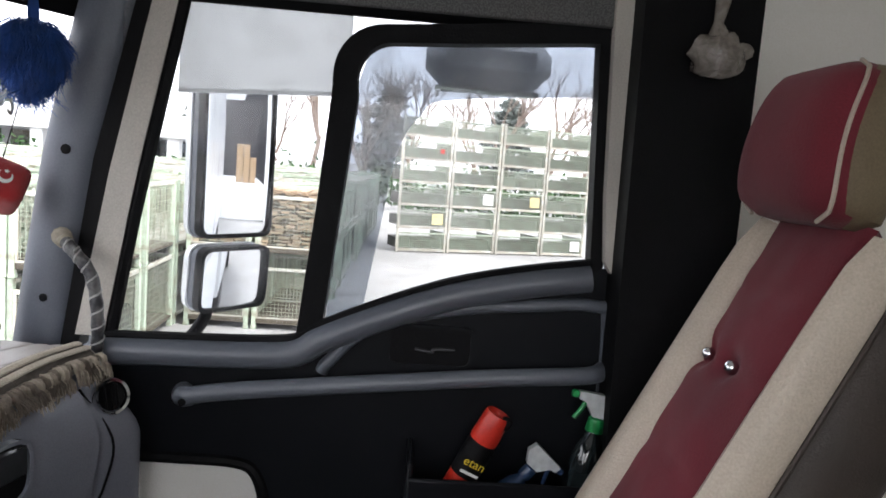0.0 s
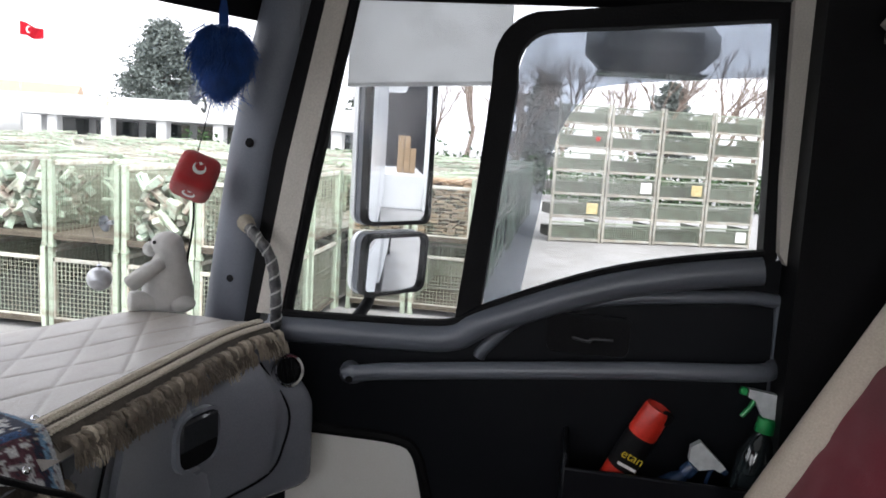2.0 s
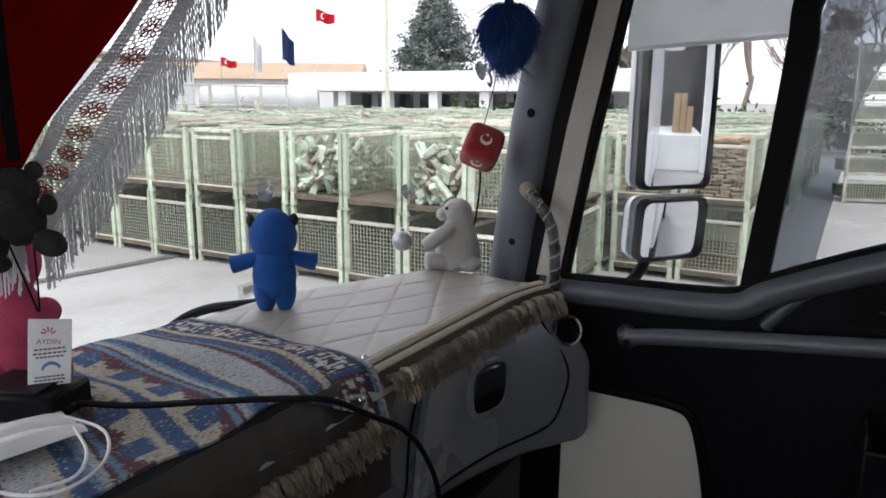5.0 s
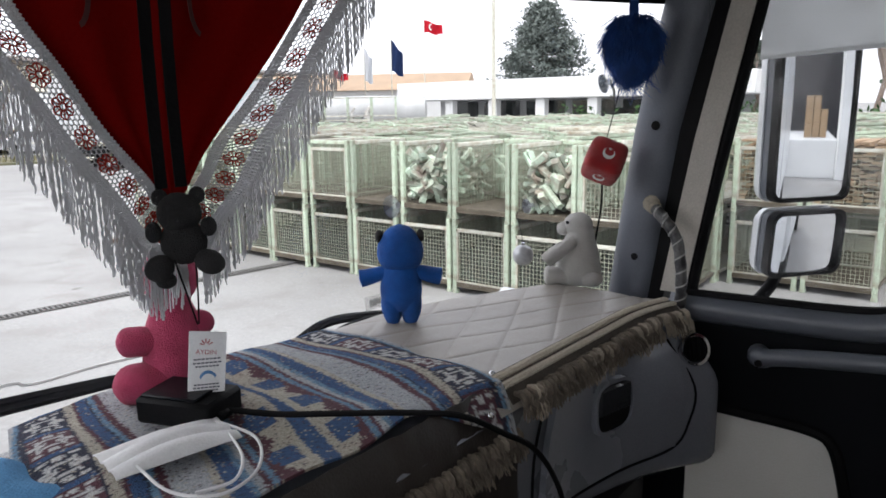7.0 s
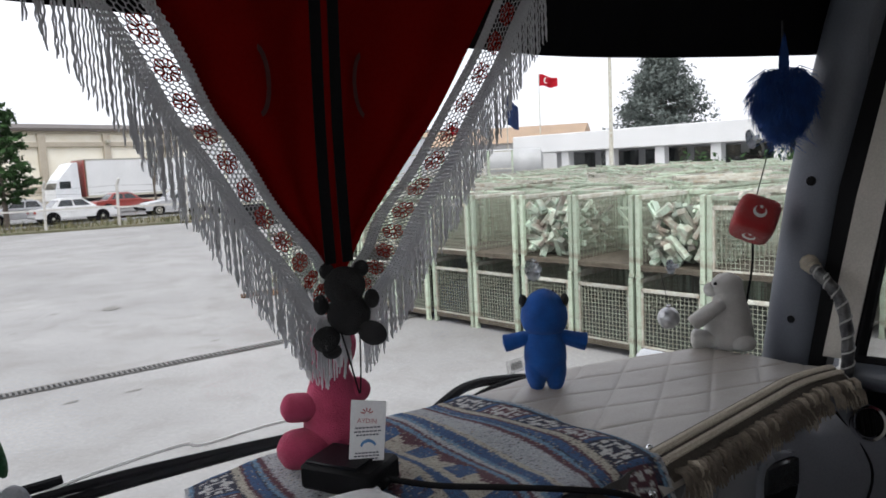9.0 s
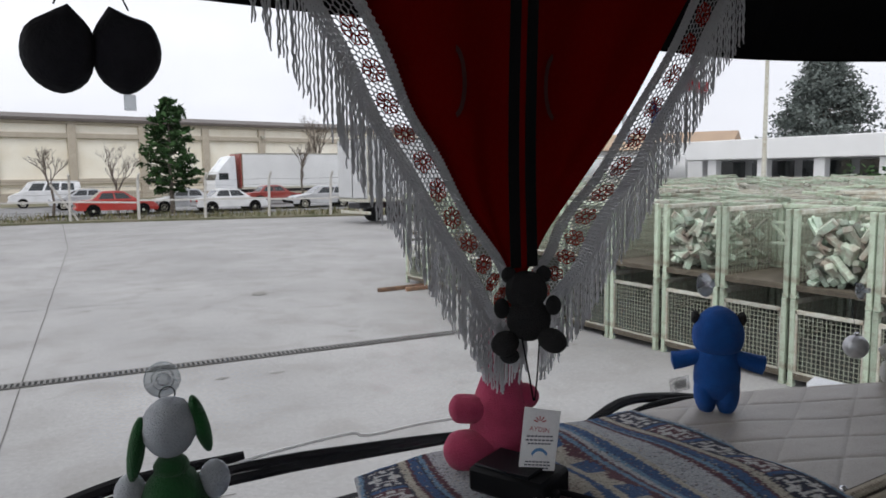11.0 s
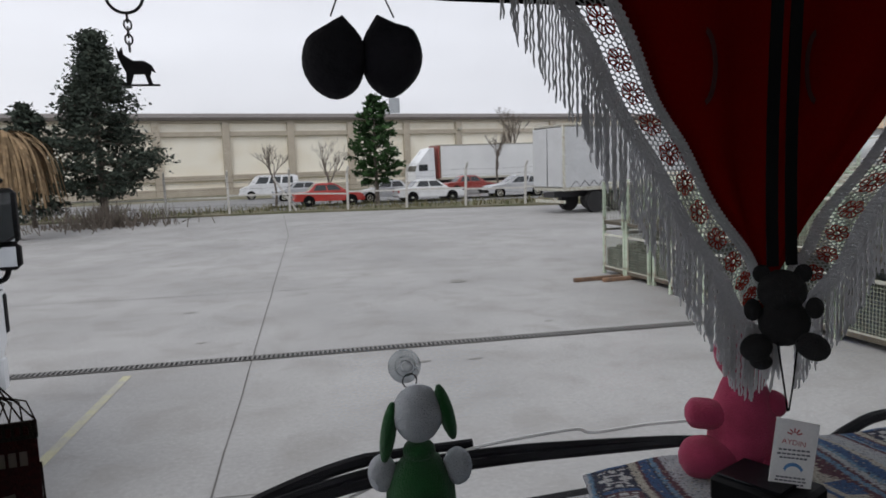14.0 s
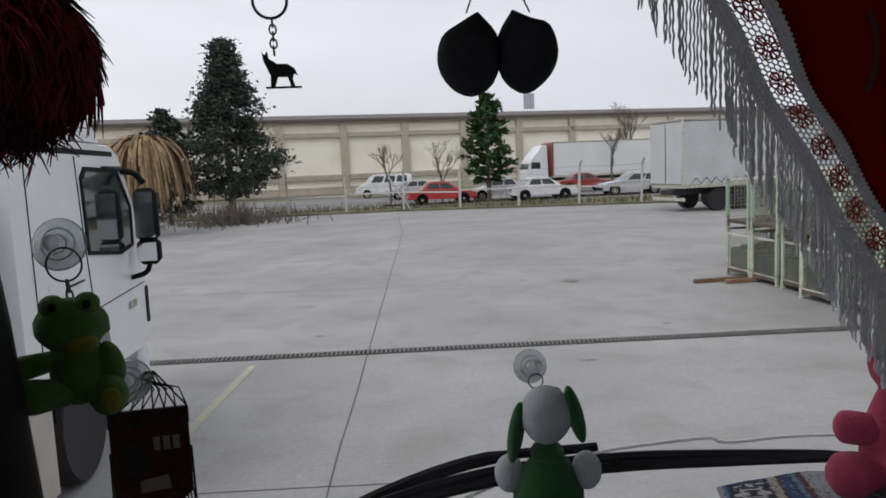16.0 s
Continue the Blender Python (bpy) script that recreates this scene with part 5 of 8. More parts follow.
part("hook", Shape().tube(smooth_line([(0, -0.022, 0.0), (0.0, -0.03, -0.02), (-0.006, -0.03, -0.036), (-0.014, -0.028, -0.028)], 5), 0.003, 6), GREY_STEEL, h)
bb = thing("bauble", "silver bauble hanging on a thread before the windscreen", "bauble", (1.31, 0.931, 2.018))
part("sphere", Shape().ball((0, 0, 0), 0.0245, None, 24, 16), material("satin_silver", (0.55, 0.56, 0.58), (0.45, 0.46, 0.48), 0.35, metal=0.4, scale=20, fine=100, bump=0.05), bb)
part("cap", Shape().lathe([(0.005, 0.023), (0.005, 0.029), (0.003, 0.03)], None, 10), CHROME, bb)
part("thread", Shape().tube([(0, 0, 0.03), (0.02, 0.03, 0.1)], 0.0007, 4), DARK_STEEL, bb)

st = thing("window_sticker", "small clear bar code sticker low on the windscreen", "sticker", (1.018, screen_y(1.018, 1.94) - 0.006, 1.937), 0)
part("film", Shape().box((0, 0, 0), (0.062, 0.0006, 0.03), 0.0002, pose(0, 0, 0, -11, 0, 0)), FILM, st)
for k in range(14):
    part("print_bar", Shape().box((-0.016 + 0.0026 * k, -0.001, 0.0), (0.0009 if k % 3 else 0.0016, 0.0004, 0.016), 0.0, pose(0, 0, 0, -11, 0, 0)), DARK_STEEL, st)

# key charm: a small howling animal cut from dark metal, on ring and chain
kc = thing("key_charm", "dark metal animal charm on a chain and ring", "charm", (-0.296, 0.89, 2.495))
part("ring", ring_shape((-0.006, 0, 0.062), 0.0155, 0.0014), DARK_STEEL, kc)
part("chain", chain_shape((-0.005, 0, 0.046), (-0.005, 0, 0.014), 5, 0.0032), DARK_STEEL, kc)
fig = [(-0.0165, 0.017), (-0.014, 0.013), (-0.0115, 0.017), (-0.0105, 0.010), (-0.003, 0.005), (0.006, 0.005), (0.0125, 0.001), (0.0155, -0.006), (0.012, -0.004), (0.0105, -0.009), (0.0125, -0.016), (0.0085, -0.016), (0.006, -0.007), (-0.003, -0.007), (-0.006, -0.016), (-0.010, -0.016), (-0.0095, -0.006), (-0.013, 0.002), (-0.0155, 0.008)]
part("figure", Shape().prism(fig, -0.0012, 0.0012, "y"), DARK_STEEL, kc)
part("foot_bar", Shape().box((0.002, 0, -0.0165), (0.033, 0.003, 0.0018), 0.0004), DARK_STEEL, kc)

# two dark moulded cups hanging by elastic
cups = thing("dust_masks", "pair of black moulded dust masks hanging by elastic", "mask", (-0.098, 0.845, 2.495))
CUPM = material("black_foam", (0.016, 0.016, 0.024), (0.009, 0.009, 0.013), 0.85, scale=25, fine=120, bump=0.3)
for s in (-1, 1):
    rim_l = [(0.008, 0.039), (0.024, 0.02), (0.0275, 0.0), (0.02, -0.024), (0.001, -0.0345), (-0.018, -0.026), (-0.0285, -0.006), (-0.024, 0.018), (-0.006, 0.031)]
    rim_r = [(-0.013, 0.040), (-0.026, 0.018), (-0.0275, -0.006), (-0.02, -0.024), (-0.001, -0.0335), (0.02, -0.018), (0.0275, 0.004), (0.02, 0.027), (0.003, 0.033)]
    out = [(p.x, p.z) for p in smooth_line([(x, 0, z) for x, z in (rim_l + rim_l[:1] if s < 0 else list(reversed(rim_r + rim_r[:1])))], 3)[:-1]]
    out = list(reversed(out)) if s < 0 else out
    out = out if sum(a[0] * b[1] - b[0] * a[1] for a, b in zip(out, out[1:] + out[:1])) > 0 else list(reversed(out))
    S = Shape()
    S.v = [(s * 0.0268 + 1.03 * x * k, -d, 1.02 * z * k) for k, d in ((1, 0.0), (0.98, 0.006), (0.8, 0.016), (0.45, 0.023), (0.1, 0.025)) for x, z in out]
    n = len(out)
    S.f = [(i * n + j, i * n + (j + 1) % n, (i + 1) * n + (j + 1) % n, (i + 1) * n + j) for i in range(4) for j in range(n)] + [tuple(reversed(range(n))), tuple(range(4 * n, 5 * n))]
    part("cup", S, CUPM, cups)
    part("elastic", Shape().tube([(s * 0.029, -0.004, 0.038), (s * 0.02, 0.0, 0.06), (s * 0.018, 0.01, 0.11)], 0.0008, 5), BLACK, cups)
part("tag", Shape().box((0.026, -0.004, -0.041), (0.01, 0.001, 0.014), 0.0003), CLEAR, cups)

# small woven banner with netting and fringe
ban = thing("woven_banner", "small dark red woven banner with netting and fringe", "banner", (-0.443, 0.89, 2.18), 4)
BANW = material("dark_red_weave", (0.085, 0.012, 0.012), (0.05, 0.008, 0.008), 0.95, scale=200, fine=500, bump=0.6)
BROWNW = material("brown_weave", (0.05, 0.03, 0.022), (0.03, 0.018, 0.014), 0.95, scale=200, fine=500, bump=0.6)
part("field", Shape().prism([(-0.036, 0), (0.036, 0), (0.036, -0.085), (0, -0.115), (-0.036, -0.085)], -0.0012, 0.0012, "y"), BANW, ban)
part("header_band", Shape().box((0, -0.0005, -0.008), (0.074, 0.004, 0.017), 0.001), BROWNW, ban)
for i in range(9):
    part("lettering", Shape().box((-0.028 + i * 0.007, -0.003, -0.008), (0.0042, 0.001, 0.008)), BANW, ban)
for i in range(3):
    part("lettering", Shape().box((0.006 + i * 0.009, -0.0022, -0.034), (0.0062, 0.001, 0.013)), material("faded_print", (0.3, 0.25, 0.22), None, 0.9) if i == 0 else bpy.data.materials["faded_print"], ban)
part("emblem", Shape().prism([(-0.026, -0.03), (-0.008, -0.04), (-0.002, -0.055), (-0.012, -0.068), (-0.028, -0.06)], -0.0022, -0.0012, "y"), BROWNW, ban)
part("emblem", Shape().prism([(-0.012, -0.07), (0.014, -0.066), (0.016, -0.08), (-0.012, -0.082)], -0.0022, -0.0012, "y"), bpy.data.materials["faded_print"], ban)
net = Shape()
for i in range(8):
    a = -0.036 + 0.072 * i / 7
    net.tube([(a, 0, 0), (-0.008 + a * 0.1 + 0.012, 0.004, 0.036)], 0.0009, 4)
    net.tube([(a, 0, 0), (max(-0.036, min(0.036, a * 0.55 + 0.01)), 0.002, 0.018), (max(-0.02, min(0.022, -a * 0.2)), 0.003, 0.03)], 0.0009, 4)
part("netting", net, BROWNW, ban)
frg = Shape()
for i in range(26):
    a = -0.036 + 0.072 * i / 25
    top = -0.085 - 0.03 * (1 - abs(a) / 0.036)
    frg.tube([(a, 0, top), (a + random.uniform(-0.001, 0.001), -0.001, top - 0.02), (a, 0, top - 0.035)], 0.0009, 4)
for s in (-1, 1):
    frg.tube([(s * 0.037, 0, -0.04), (s * 0.038, 0, -0.12)], 0.0012, 4)
tagged(part("fringe", frg, BROWNW, ban), kind="stuff")


# ---- crocheted pennant hung in the windscreen ----
PEN_Y = 0.90
penn = thing("pennant", "dark red pennant with white crochet border, red rosettes and fringe", "pennant")
LACE = thin_cloth("white_crochet", (0.82, 0.82, 0.84), 0.5, 300)
LACE_RED = thin_cloth("red_crochet", (0.55, 0.055, 0.04), 0.55, 300)
RED_FELT = thin_cloth("red_flag_cloth", (0.22, 0.005, 0.0045), 0.16, 300)


def at_plane(x, z, y=PEN_Y):
    """Moves a place of the plane y 0.85 along the line from (-0.134, 0.095, 2.386) to another plane."""
    k = (y - 0.095) / (0.85 - 0.095)
    return Vector((-0.134 + k * (x + 0.134), y, 2.386 + k * (z - 2.386)))


IN_L = [at_plane(0.10, 2.69), at_plane(0.178, 2.547), at_plane(0.222, 2.462), at_plane(0.261, 2.398), at_plane(0.312, 2.322), at_plane(0.352, 2.268), at_plane(0.372, 2.235)]
OUT_L = [at_plane(0.028, 2.675), at_plane(0.116, 2.541), at_plane(0.168, 2.455), at_plane(0.222, 2.37), at_plane(0.272, 2.295), at_plane(0.312, 2.232), at_plane(0.345, 2.185)]
IN_R = [at_plane(0.735, 2.69), at_plane(0.657, 2.584), at_plane(0.575, 2.47), at_plane(0.49, 2.375), at_plane(0.432, 2.312), at_plane(0.402, 2.268), at_plane(0.376, 2.235)]
OUT_R = [at_plane(0.80, 2.675), at_plane(0.705, 2.555), at_plane(0.64, 2.465), at_plane(0.568, 2.375), at_plane(0.505, 2.297), at_plane(0.455, 2.237), at_plane(0.40, 2.185)]
lines = {k: smooth_line(v, 8) for k, v in (("il", IN_L), ("ol", OUT_L), ("ir", IN_R), ("or", OUT_R))}


def along(line, s):
    f = max(0.0, min(1.0, s)) * (len(line) - 1)
    i = min(int(f), len(line) - 2)
    return line[i].lerp(line[i + 1], f - i)


flag = Shape().sheet(lambda u, v: along(lines["il"], u).lerp(along(lines["ir"], u), v) + Vector((0, 0.014 + 0.012 * math.sin(v * 22) * (1 - u), 0)), 40, 24, 0.0015)
part("red_cloth", flag, RED_FELT, penn, "dark red cloth field with pale crescents")
for cx, cz, sg in ((0.31, 2.50, -1), (0.47, 2.50, 1)):
    outl = [(sg * 0.018 * math.cos(radians(a)), 0.045 * math.sin(radians(a))) for a in range(100, 261, 16)] + [(sg * (0.003 + 0.015 * math.cos(radians(a))), 0.04 * math.sin(radians(a))) for a in range(255, 104, -16)]
    part("crescent", Shape().prism([(cx + x, cz + z) for x, z in outl], PEN_Y + 0.002, PEN_Y + 0.003, "y"), thin_cloth("dull_print", (0.12, 0.05, 0.05), 0.2), penn)
for side in ("l", "r"):
    inn, out = lines["i" + side], lines["o" + side]

    def band(s, w):
        return along(inn, s).lerp(along(out, s), w) + Vector((0, -0.002 + 0.004 * math.sin(s * 23), 0))

    net = Shape()
    NS, NW, W0, W1 = 84, 6, 0.19, 0.74
    for i in range(NS):
        for j in range(NW):
            off = 0.5 if j % 2 else 0.0
            c = ((i + 0.5 + off) / (NS + 0.5), W0 + (W1 - W0) * (j + 0.5) / NW)
            pts = [band(c[0] + 0.58 / NS * math.cos(radians(a)), c[1] + 0.66 * (W1 - W0) / NW * math.sin(radians(a))) for a in range(30, 391, 60)]
            net.tube(pts, 0.0009, 4, False)
    tagged(part("crochet_net", net, LACE, penn), kind="stuff")
    # flowers of six looped petals round a ring, one below another
    NR = 14
    for k in range(NR):
        s0, w0 = (k + 0.5) / NR, (W0 + W1) / 2
        R_s, R_w = 0.36 / NR, 0.235
        rose = Shape()
        for q in range(6):
            a0 = radians(60 * q + 30)
            cs_, cw_ = s0 + 0.62 * R_s * math.cos(a0), w0 + 0.62 * R_w * math.sin(a0)
            rose.tube([band(cs_ + 0.36 * R_s * math.cos(a), cw_ + 0.36 * R_w * math.sin(a)) + Vector((0, -0.0015, 0)) for a in [6.2832 * n / 9 for n in range(10)]], 0.0009, 4, False)
            rose.tube([band(s0 + 0.3 * R_s * math.cos(a0), w0 + 0.3 * R_w * math.sin(a0)) + Vector((0, -0.0015, 0)), band(s0 + R_s * math.cos(a0), w0 + R_w * math.sin(a0)) + Vector((0, -0.0015, 0))], 0.0009, 4, False)
        rose.tube([band(s0 + 0.3 * R_s * math.cos(a), w0 + 0.3 * R_w * math.sin(a)) + Vector((0, -0.0015, 0)) for a in [6.2832 * n / 9 for n in range(10)]], 0.001, 4, False)
        part("rosette", rose, LACE_RED, penn, "red crocheted rosette")
    # close-worked edgings: rows of chain stitches
    for w0, w1, rows_ in ((-0.02, 0.17, 5), (0.76, 1.03, 7)):
        edge = Shape()
        for q in range(rows_):
            w = w0 + (w1 - w0) * q / (rows_ - 1)
            edge.tube([band(i / 200, w + 0.016 * (1 if i % 2 else -1)) + Vector((0, 0.0014 * ((i + q) % 2), 0)) for i in range(201)], 0.0016, 4)
        tagged(part("crochet_edging", edge, LACE, penn), kind="stuff")
    fringe = Shape()
    N = 165
    for i in range(N):
        s = (i + random.uniform(0.2, 0.8)) / N
        p = band(s, 1.02)
        L = random.uniform(0.92, 1.1) * ((0.104 if side == "l" else 0.098) - 0.022 * s)
        if s > 0.93:
            L *= 0.95
        dx = random.uniform(-0.004, 0.004)
        ph = random.uniform(0, 6)
        pts = [p + Vector((dx * k / 14 + 0.0008 * math.sin(ph + k * 2.4), -0.002 + 0.0008 * math.cos(ph + k * 2.4), -L * k / 14)) for k in range(15)]
        fringe.tube(pts, [0.0013 if k % 2 else 0.001 for k in range(14)] + [0.0007], 5, False)
    tagged(part("fringe", fringe, LACE, penn), kind="stuff")
tipf = Shape()
for i in range(26):
    x = 0.385 - 0.02 + 0.05 * i / 25
    z = 2.19 + random.uniform(-0.004, 0.004)
    tipf.tube([(x, PEN_Y - 0.006, z), (x + random.uniform(-0.004, 0.004), PEN_Y - 0.008, z - 0.04), (x + random.uniform(-0.006, 0.006), PEN_Y - 0.006, z - random.uniform(0.06, 0.085))], [0.0016, 0.0019, 0.001], 5, False)
tagged(part("fringe", tipf, LACE, penn), kind="stuff")
straps = thing("hanging_straps", "two black straps holding the plush bear and a card", "strap")
for a, b in ((0.352, 0.362), (0.378, 0.392)):
    part("strap", Shape().sheet(lambda u, v, a=a, b=b: (a + (b - a) * 0 + 0.016 * v, 0.846 + 0.004 * math.sin(u * 5), 2.27 + 0.44 * u), 8, 1, 0.0015), BLACK, straps)
cordp = [at_plane(0.372, 2.18, 0.845), at_plane(0.385, 2.13, 0.86), at_plane(0.394, 2.094, 0.872)]
part("cord", Shape().tube(smooth_line(cordp, 5), 0.0012, 6), BLACK, straps)
part("cord", Shape().tube(smooth_line([at_plane(0.401, 2.18, 0.845), at_plane(0.399, 2.13, 0.86), at_plane(0.396, 2.094, 0.872)], 5), 0.0012, 6), BLACK, straps)
card = thing("card_tag", "white printed card hanging on a black cord", "card", (0.416, 0.868, 2.03), -39)
card.scale = (1.04, 1.0, 1.08)
part("card", Shape().box((0, 0, 0), (0.046, 0.0014, 0.082), 0.0006, pose(0, 0, 0, 0, 6, 0)), MASKM, card)
txt = bpy.data.curves.new("word", "FONT")
txt.body, txt.size, txt.align_x = "AYDIN", 0.0085, "CENTER"
tx = new("wording", txt)
tx.parent = card
tx.matrix_basis = pose(0.0, -0.0012, 0.012, 90, 0, 0) @ pose(0, 0, 0, 0, 0, -6)
txt.materials.append(material("red_print", (0.45, 0.06, 0.08), None, 0.8))
tx["label"] = "red printed word"
dom = Shape()
for k in range(5):
    a = radians(20 + 35 * k)
    dom.bar((0.003 * math.cos(a), 0, 0.003 * math.sin(a)), (0.0085 * math.cos(a), 0, 0.0085 * math.sin(a)), 0.0014, 0.0004, (0, 1, 0))
part("emblem", dom, bpy.data.materials["red_print"], card).location = (0.001, -0.0012, 0.0235)
INK = material("dark_ink", (0.08, 0.09, 0.12), None, 0.8)
for k, (z, w) in enumerate(((0.006, 0.034), (0.001, 0.036), (-0.0035, 0.030), (-0.027, 0.032), (-0.031, 0.034), (-0.035, 0.030))):
    for j in range(7):
        part("print_bar", Shape().box((-w / 2 + w * (j + 0.5) / 7 + 0.1 * z, -0.001, z), (w / 9, 0.0004, 0.0018)), INK, card)
part("logo", Shape().prism(arc(0, -0.02, 0.011, 20, 165, 8) + arc(0, -0.022, 0.009, 165, 20, 8), -0.0014, -0.0008, "y"), material("blue_print", (0.1, 0.25, 0.5), None, 0.8), card)

# ---- bottles in the door pocket ----
RED_CAP = material("red_plastic", (0.55, 0.03, 0.015), (0.45, 0.02, 0.01), 0.4, scale=20, fine=200, bump=0.03)
can = thing("spray_can", "black and red insect spray can with a red cap", "spray can", (1.425, -0.135, 1.62))
can.matrix_basis = pose(1.425, -0.125, 1.635, 0, 0, 0) @ pose(0, 0, 0, 24, -4, 0)
part("body", Shape().lathe([(0.029, 0), (0.031, 0.004), (0.031, 0.085)], None, 24), RED_CAP, can)
part("label_band", Shape().lathe([(0.0313, 0.085), (0.0313, 0.155), (0.029, 0.166)], None, 24), BLACK, can, "black printed band")
cap = part("cap", Shape().lathe([(0.0295, 0.165), (0.0305, 0.17), (0.028, 0.225), (0.026, 0.232), (0.02, 0.222)], None, 24), RED_CAP, can)
part("nozzle_notch", Shape().box((-0.012, -0.02, 0.222), (0.018, 0.02, 0.026), 0.003), BLACK, cap)
tc2 = bpy.data.curves.new("word", "FONT")
tc2.body, tc2.size, tc2.align_x = "etan", 0.027, "CENTER"
t2 = new("wording", tc2)
t2.parent = can
t2.matrix_basis = pose(-0.0325, 0, 0.115, 90, 0, -90)
tc2.materials.append(material("yellow_print", (0.75, 0.55, 0.03), None, 0.6))
part("print_bar", Shape().box((-0.0318, 0, 0.1), (0.001, 0.04, 0.006)), LETTER_WHITE, can)
part("emblem", Shape().lathe([(0.016, 0), (0.014, 0.0015), (0.006, 0.002)], pose(-0.0305, 0, 0.05, 0, -90, 0), 14), bpy.data.materials["yellow_print"], can)
BOTTLE = material("blue_bottle", (0.03, 0.06, 0.13), (0.02, 0.04, 0.09), 0.25, scale=10, fine=80, bump=0.02)
MILKY = material("milky_plastic", (0.55, 0.57, 0.58), (0.45, 0.47, 0.48), 0.4, scale=10, fine=80, bump=0.02)
GREEN_CAP = material("green_plastic", (0.01, 0.28, 0.07), (0.008, 0.2, 0.05), 0.4, scale=10, fine=80, bump=0.02)


def trigger_bottle(at, tilt, body, head, neck, label, scale=1.0):
    b = thing("spray_bottle", label, "spray bottle", at)
    b.matrix_basis = pose(*at, *tilt) @ Matrix.Scale(scale, 4)
    part("bottle", Shape().lathe([(0.028, 0), (0.031, 0.006), (0.031, 0.10), (0.022, 0.13), (0.012, 0.145), (0.012, 0.155)], None, 20), body, b)
    part("collar", Shape().lathe([(0.0165, 0.148), (0.017, 0.15), (0.016, 0.172), (0.011, 0.176)], None, 18), neck, b)
    part("spray_head", Shape().prism([(-0.018, 0.176), (0.012, 0.176), (0.03, 0.2), (0.044, 0.204), (0.046, 0.218), (-0.03, 0.222), (-0.036, 0.2)], -0.009, 0.009, "x"), head, b)
    part("nozzle", Shape().box((0, 0.052, 0.211), (0.014, 0.014, 0.014), 0.003), neck, b)
    part("trigger", Shape().tube(smooth_line([(0, 0.03, 0.2), (0, 0.034, 0.185), (0, 0.044, 0.165)], 5), 0.0045, 8), neck, b)
    return b


trigger_bottle((1.43, -0.195, 1.60), (-40, 0, 180), BOTTLE, MILKY, BOTTLE, "dark blue spray bottle with a milky trigger head", 0.95)
trigger_bottle((1.435, -0.40, 1.645), (10, 3, 0), DARK_GLASS, MILKY, GREEN_CAP, "dark spray bottle with a green trigger", 1.12)

# ---- passenger seat ----
seat = thing("passenger_seat", "passenger seat with red velvet centre and cream leather bolsters", "seat", (1.07, -0.426, 1.745), 0.5)
lean = pose(0, 0, 0, 26, 0, 0)


def pad(half_w, z0, z1, depth, front, cx=0.0, nz=14, taper=0.0, dome=0.02, seed=0):
    """An upholstered pad in the plane of the backrest: front face at y = front, edges rounded."""
    rings = []
    for i in range(nz + 1):
        t = i / nz
        e = min(1.0, math.sqrt(max(0.0, 1 - (2 * t - 1) ** 8)))
        w = (half_w - taper * t) * (0.86 + 0.14 * e)
        z = z0 + (z1 - z0) * t
        ring = []
        for k in range(20):
            a = 2 * math.pi * k / 20
            cxx, sy = math.copysign(abs(math.cos(a)) ** 0.5, math.cos(a)), math.copysign(abs(math.sin(a)) ** 0.6, math.sin(a))
            ring.append((cx + cxx * w, front - depth / 2 + sy * (depth / 2) * (0.55 + 0.45 * e) + (dome * (1 - cxx * cxx) if sy > 0 else 0), z))
        rings.append(list(reversed(ring)))
    S = loft(rings)
    S.v = [tuple(lean @ Vector(p)) for p in S.v]
    return S


part("back_shell", pad(0.188, -0.16, 0.575, 0.19, 0.014, taper=0.022, dome=0.0), DARK_SEAT, seat, "dark brown back of the seat")
for s in (-1, 1):
    part("bolster", pad(0.035 if s < 0 else 0.05, -0.16, 0.575, 0.066, 0.056 if s < 0 else 0.066, s * (0.15 if s < 0 else 0.136), taper=0.014 if s < 0 else 0.02), SEAT_BEIGE, seat, "cream leather bolster")
    pip = Shape().tube([lean @ Vector((s * (0.187 - 0.012 * t), 0.004, -0.12 + 0.66 * t)) for t in [i / 12 for i in range(13)]], 0.004, 6)
    part("piping", pip, DARK_SEAT, seat)
    pip2 = Shape().tube([lean @ Vector((s * (0.115 - 0.006 * t), 0.038, -0.15 + 0.72 * t)) for t in [i / 12 for i in range(13)]], 0.003, 6)
    part("seam", pip2, SEAT_BEIGE, seat)


def centre_fn(u, v):
    x = -0.125 + 0.25 * u
    z = -0.16 + 0.75 * v
    y = 0.042 + 0.022 * math.sin(math.pi * u) ** 0.5
    for zc in (0.14, 0.315, 0.45):
        y -= 0.006 * math.sin(math.pi * u) * math.exp(-((z - zc - 0.012 * math.sin(u * 3.14)) / 0.014) ** 2)
    for bx, bz in ((0.0, 0.325), (0.085, 0.325)):
        y -= 0.022 * math.exp(-(((x - bx) ** 2 + (z - bz) ** 2) / 0.0006))
    return lean @ Vector((x, y + 0.003 * noise.noise(Vector((x * 18, z * 18, 2))), z))


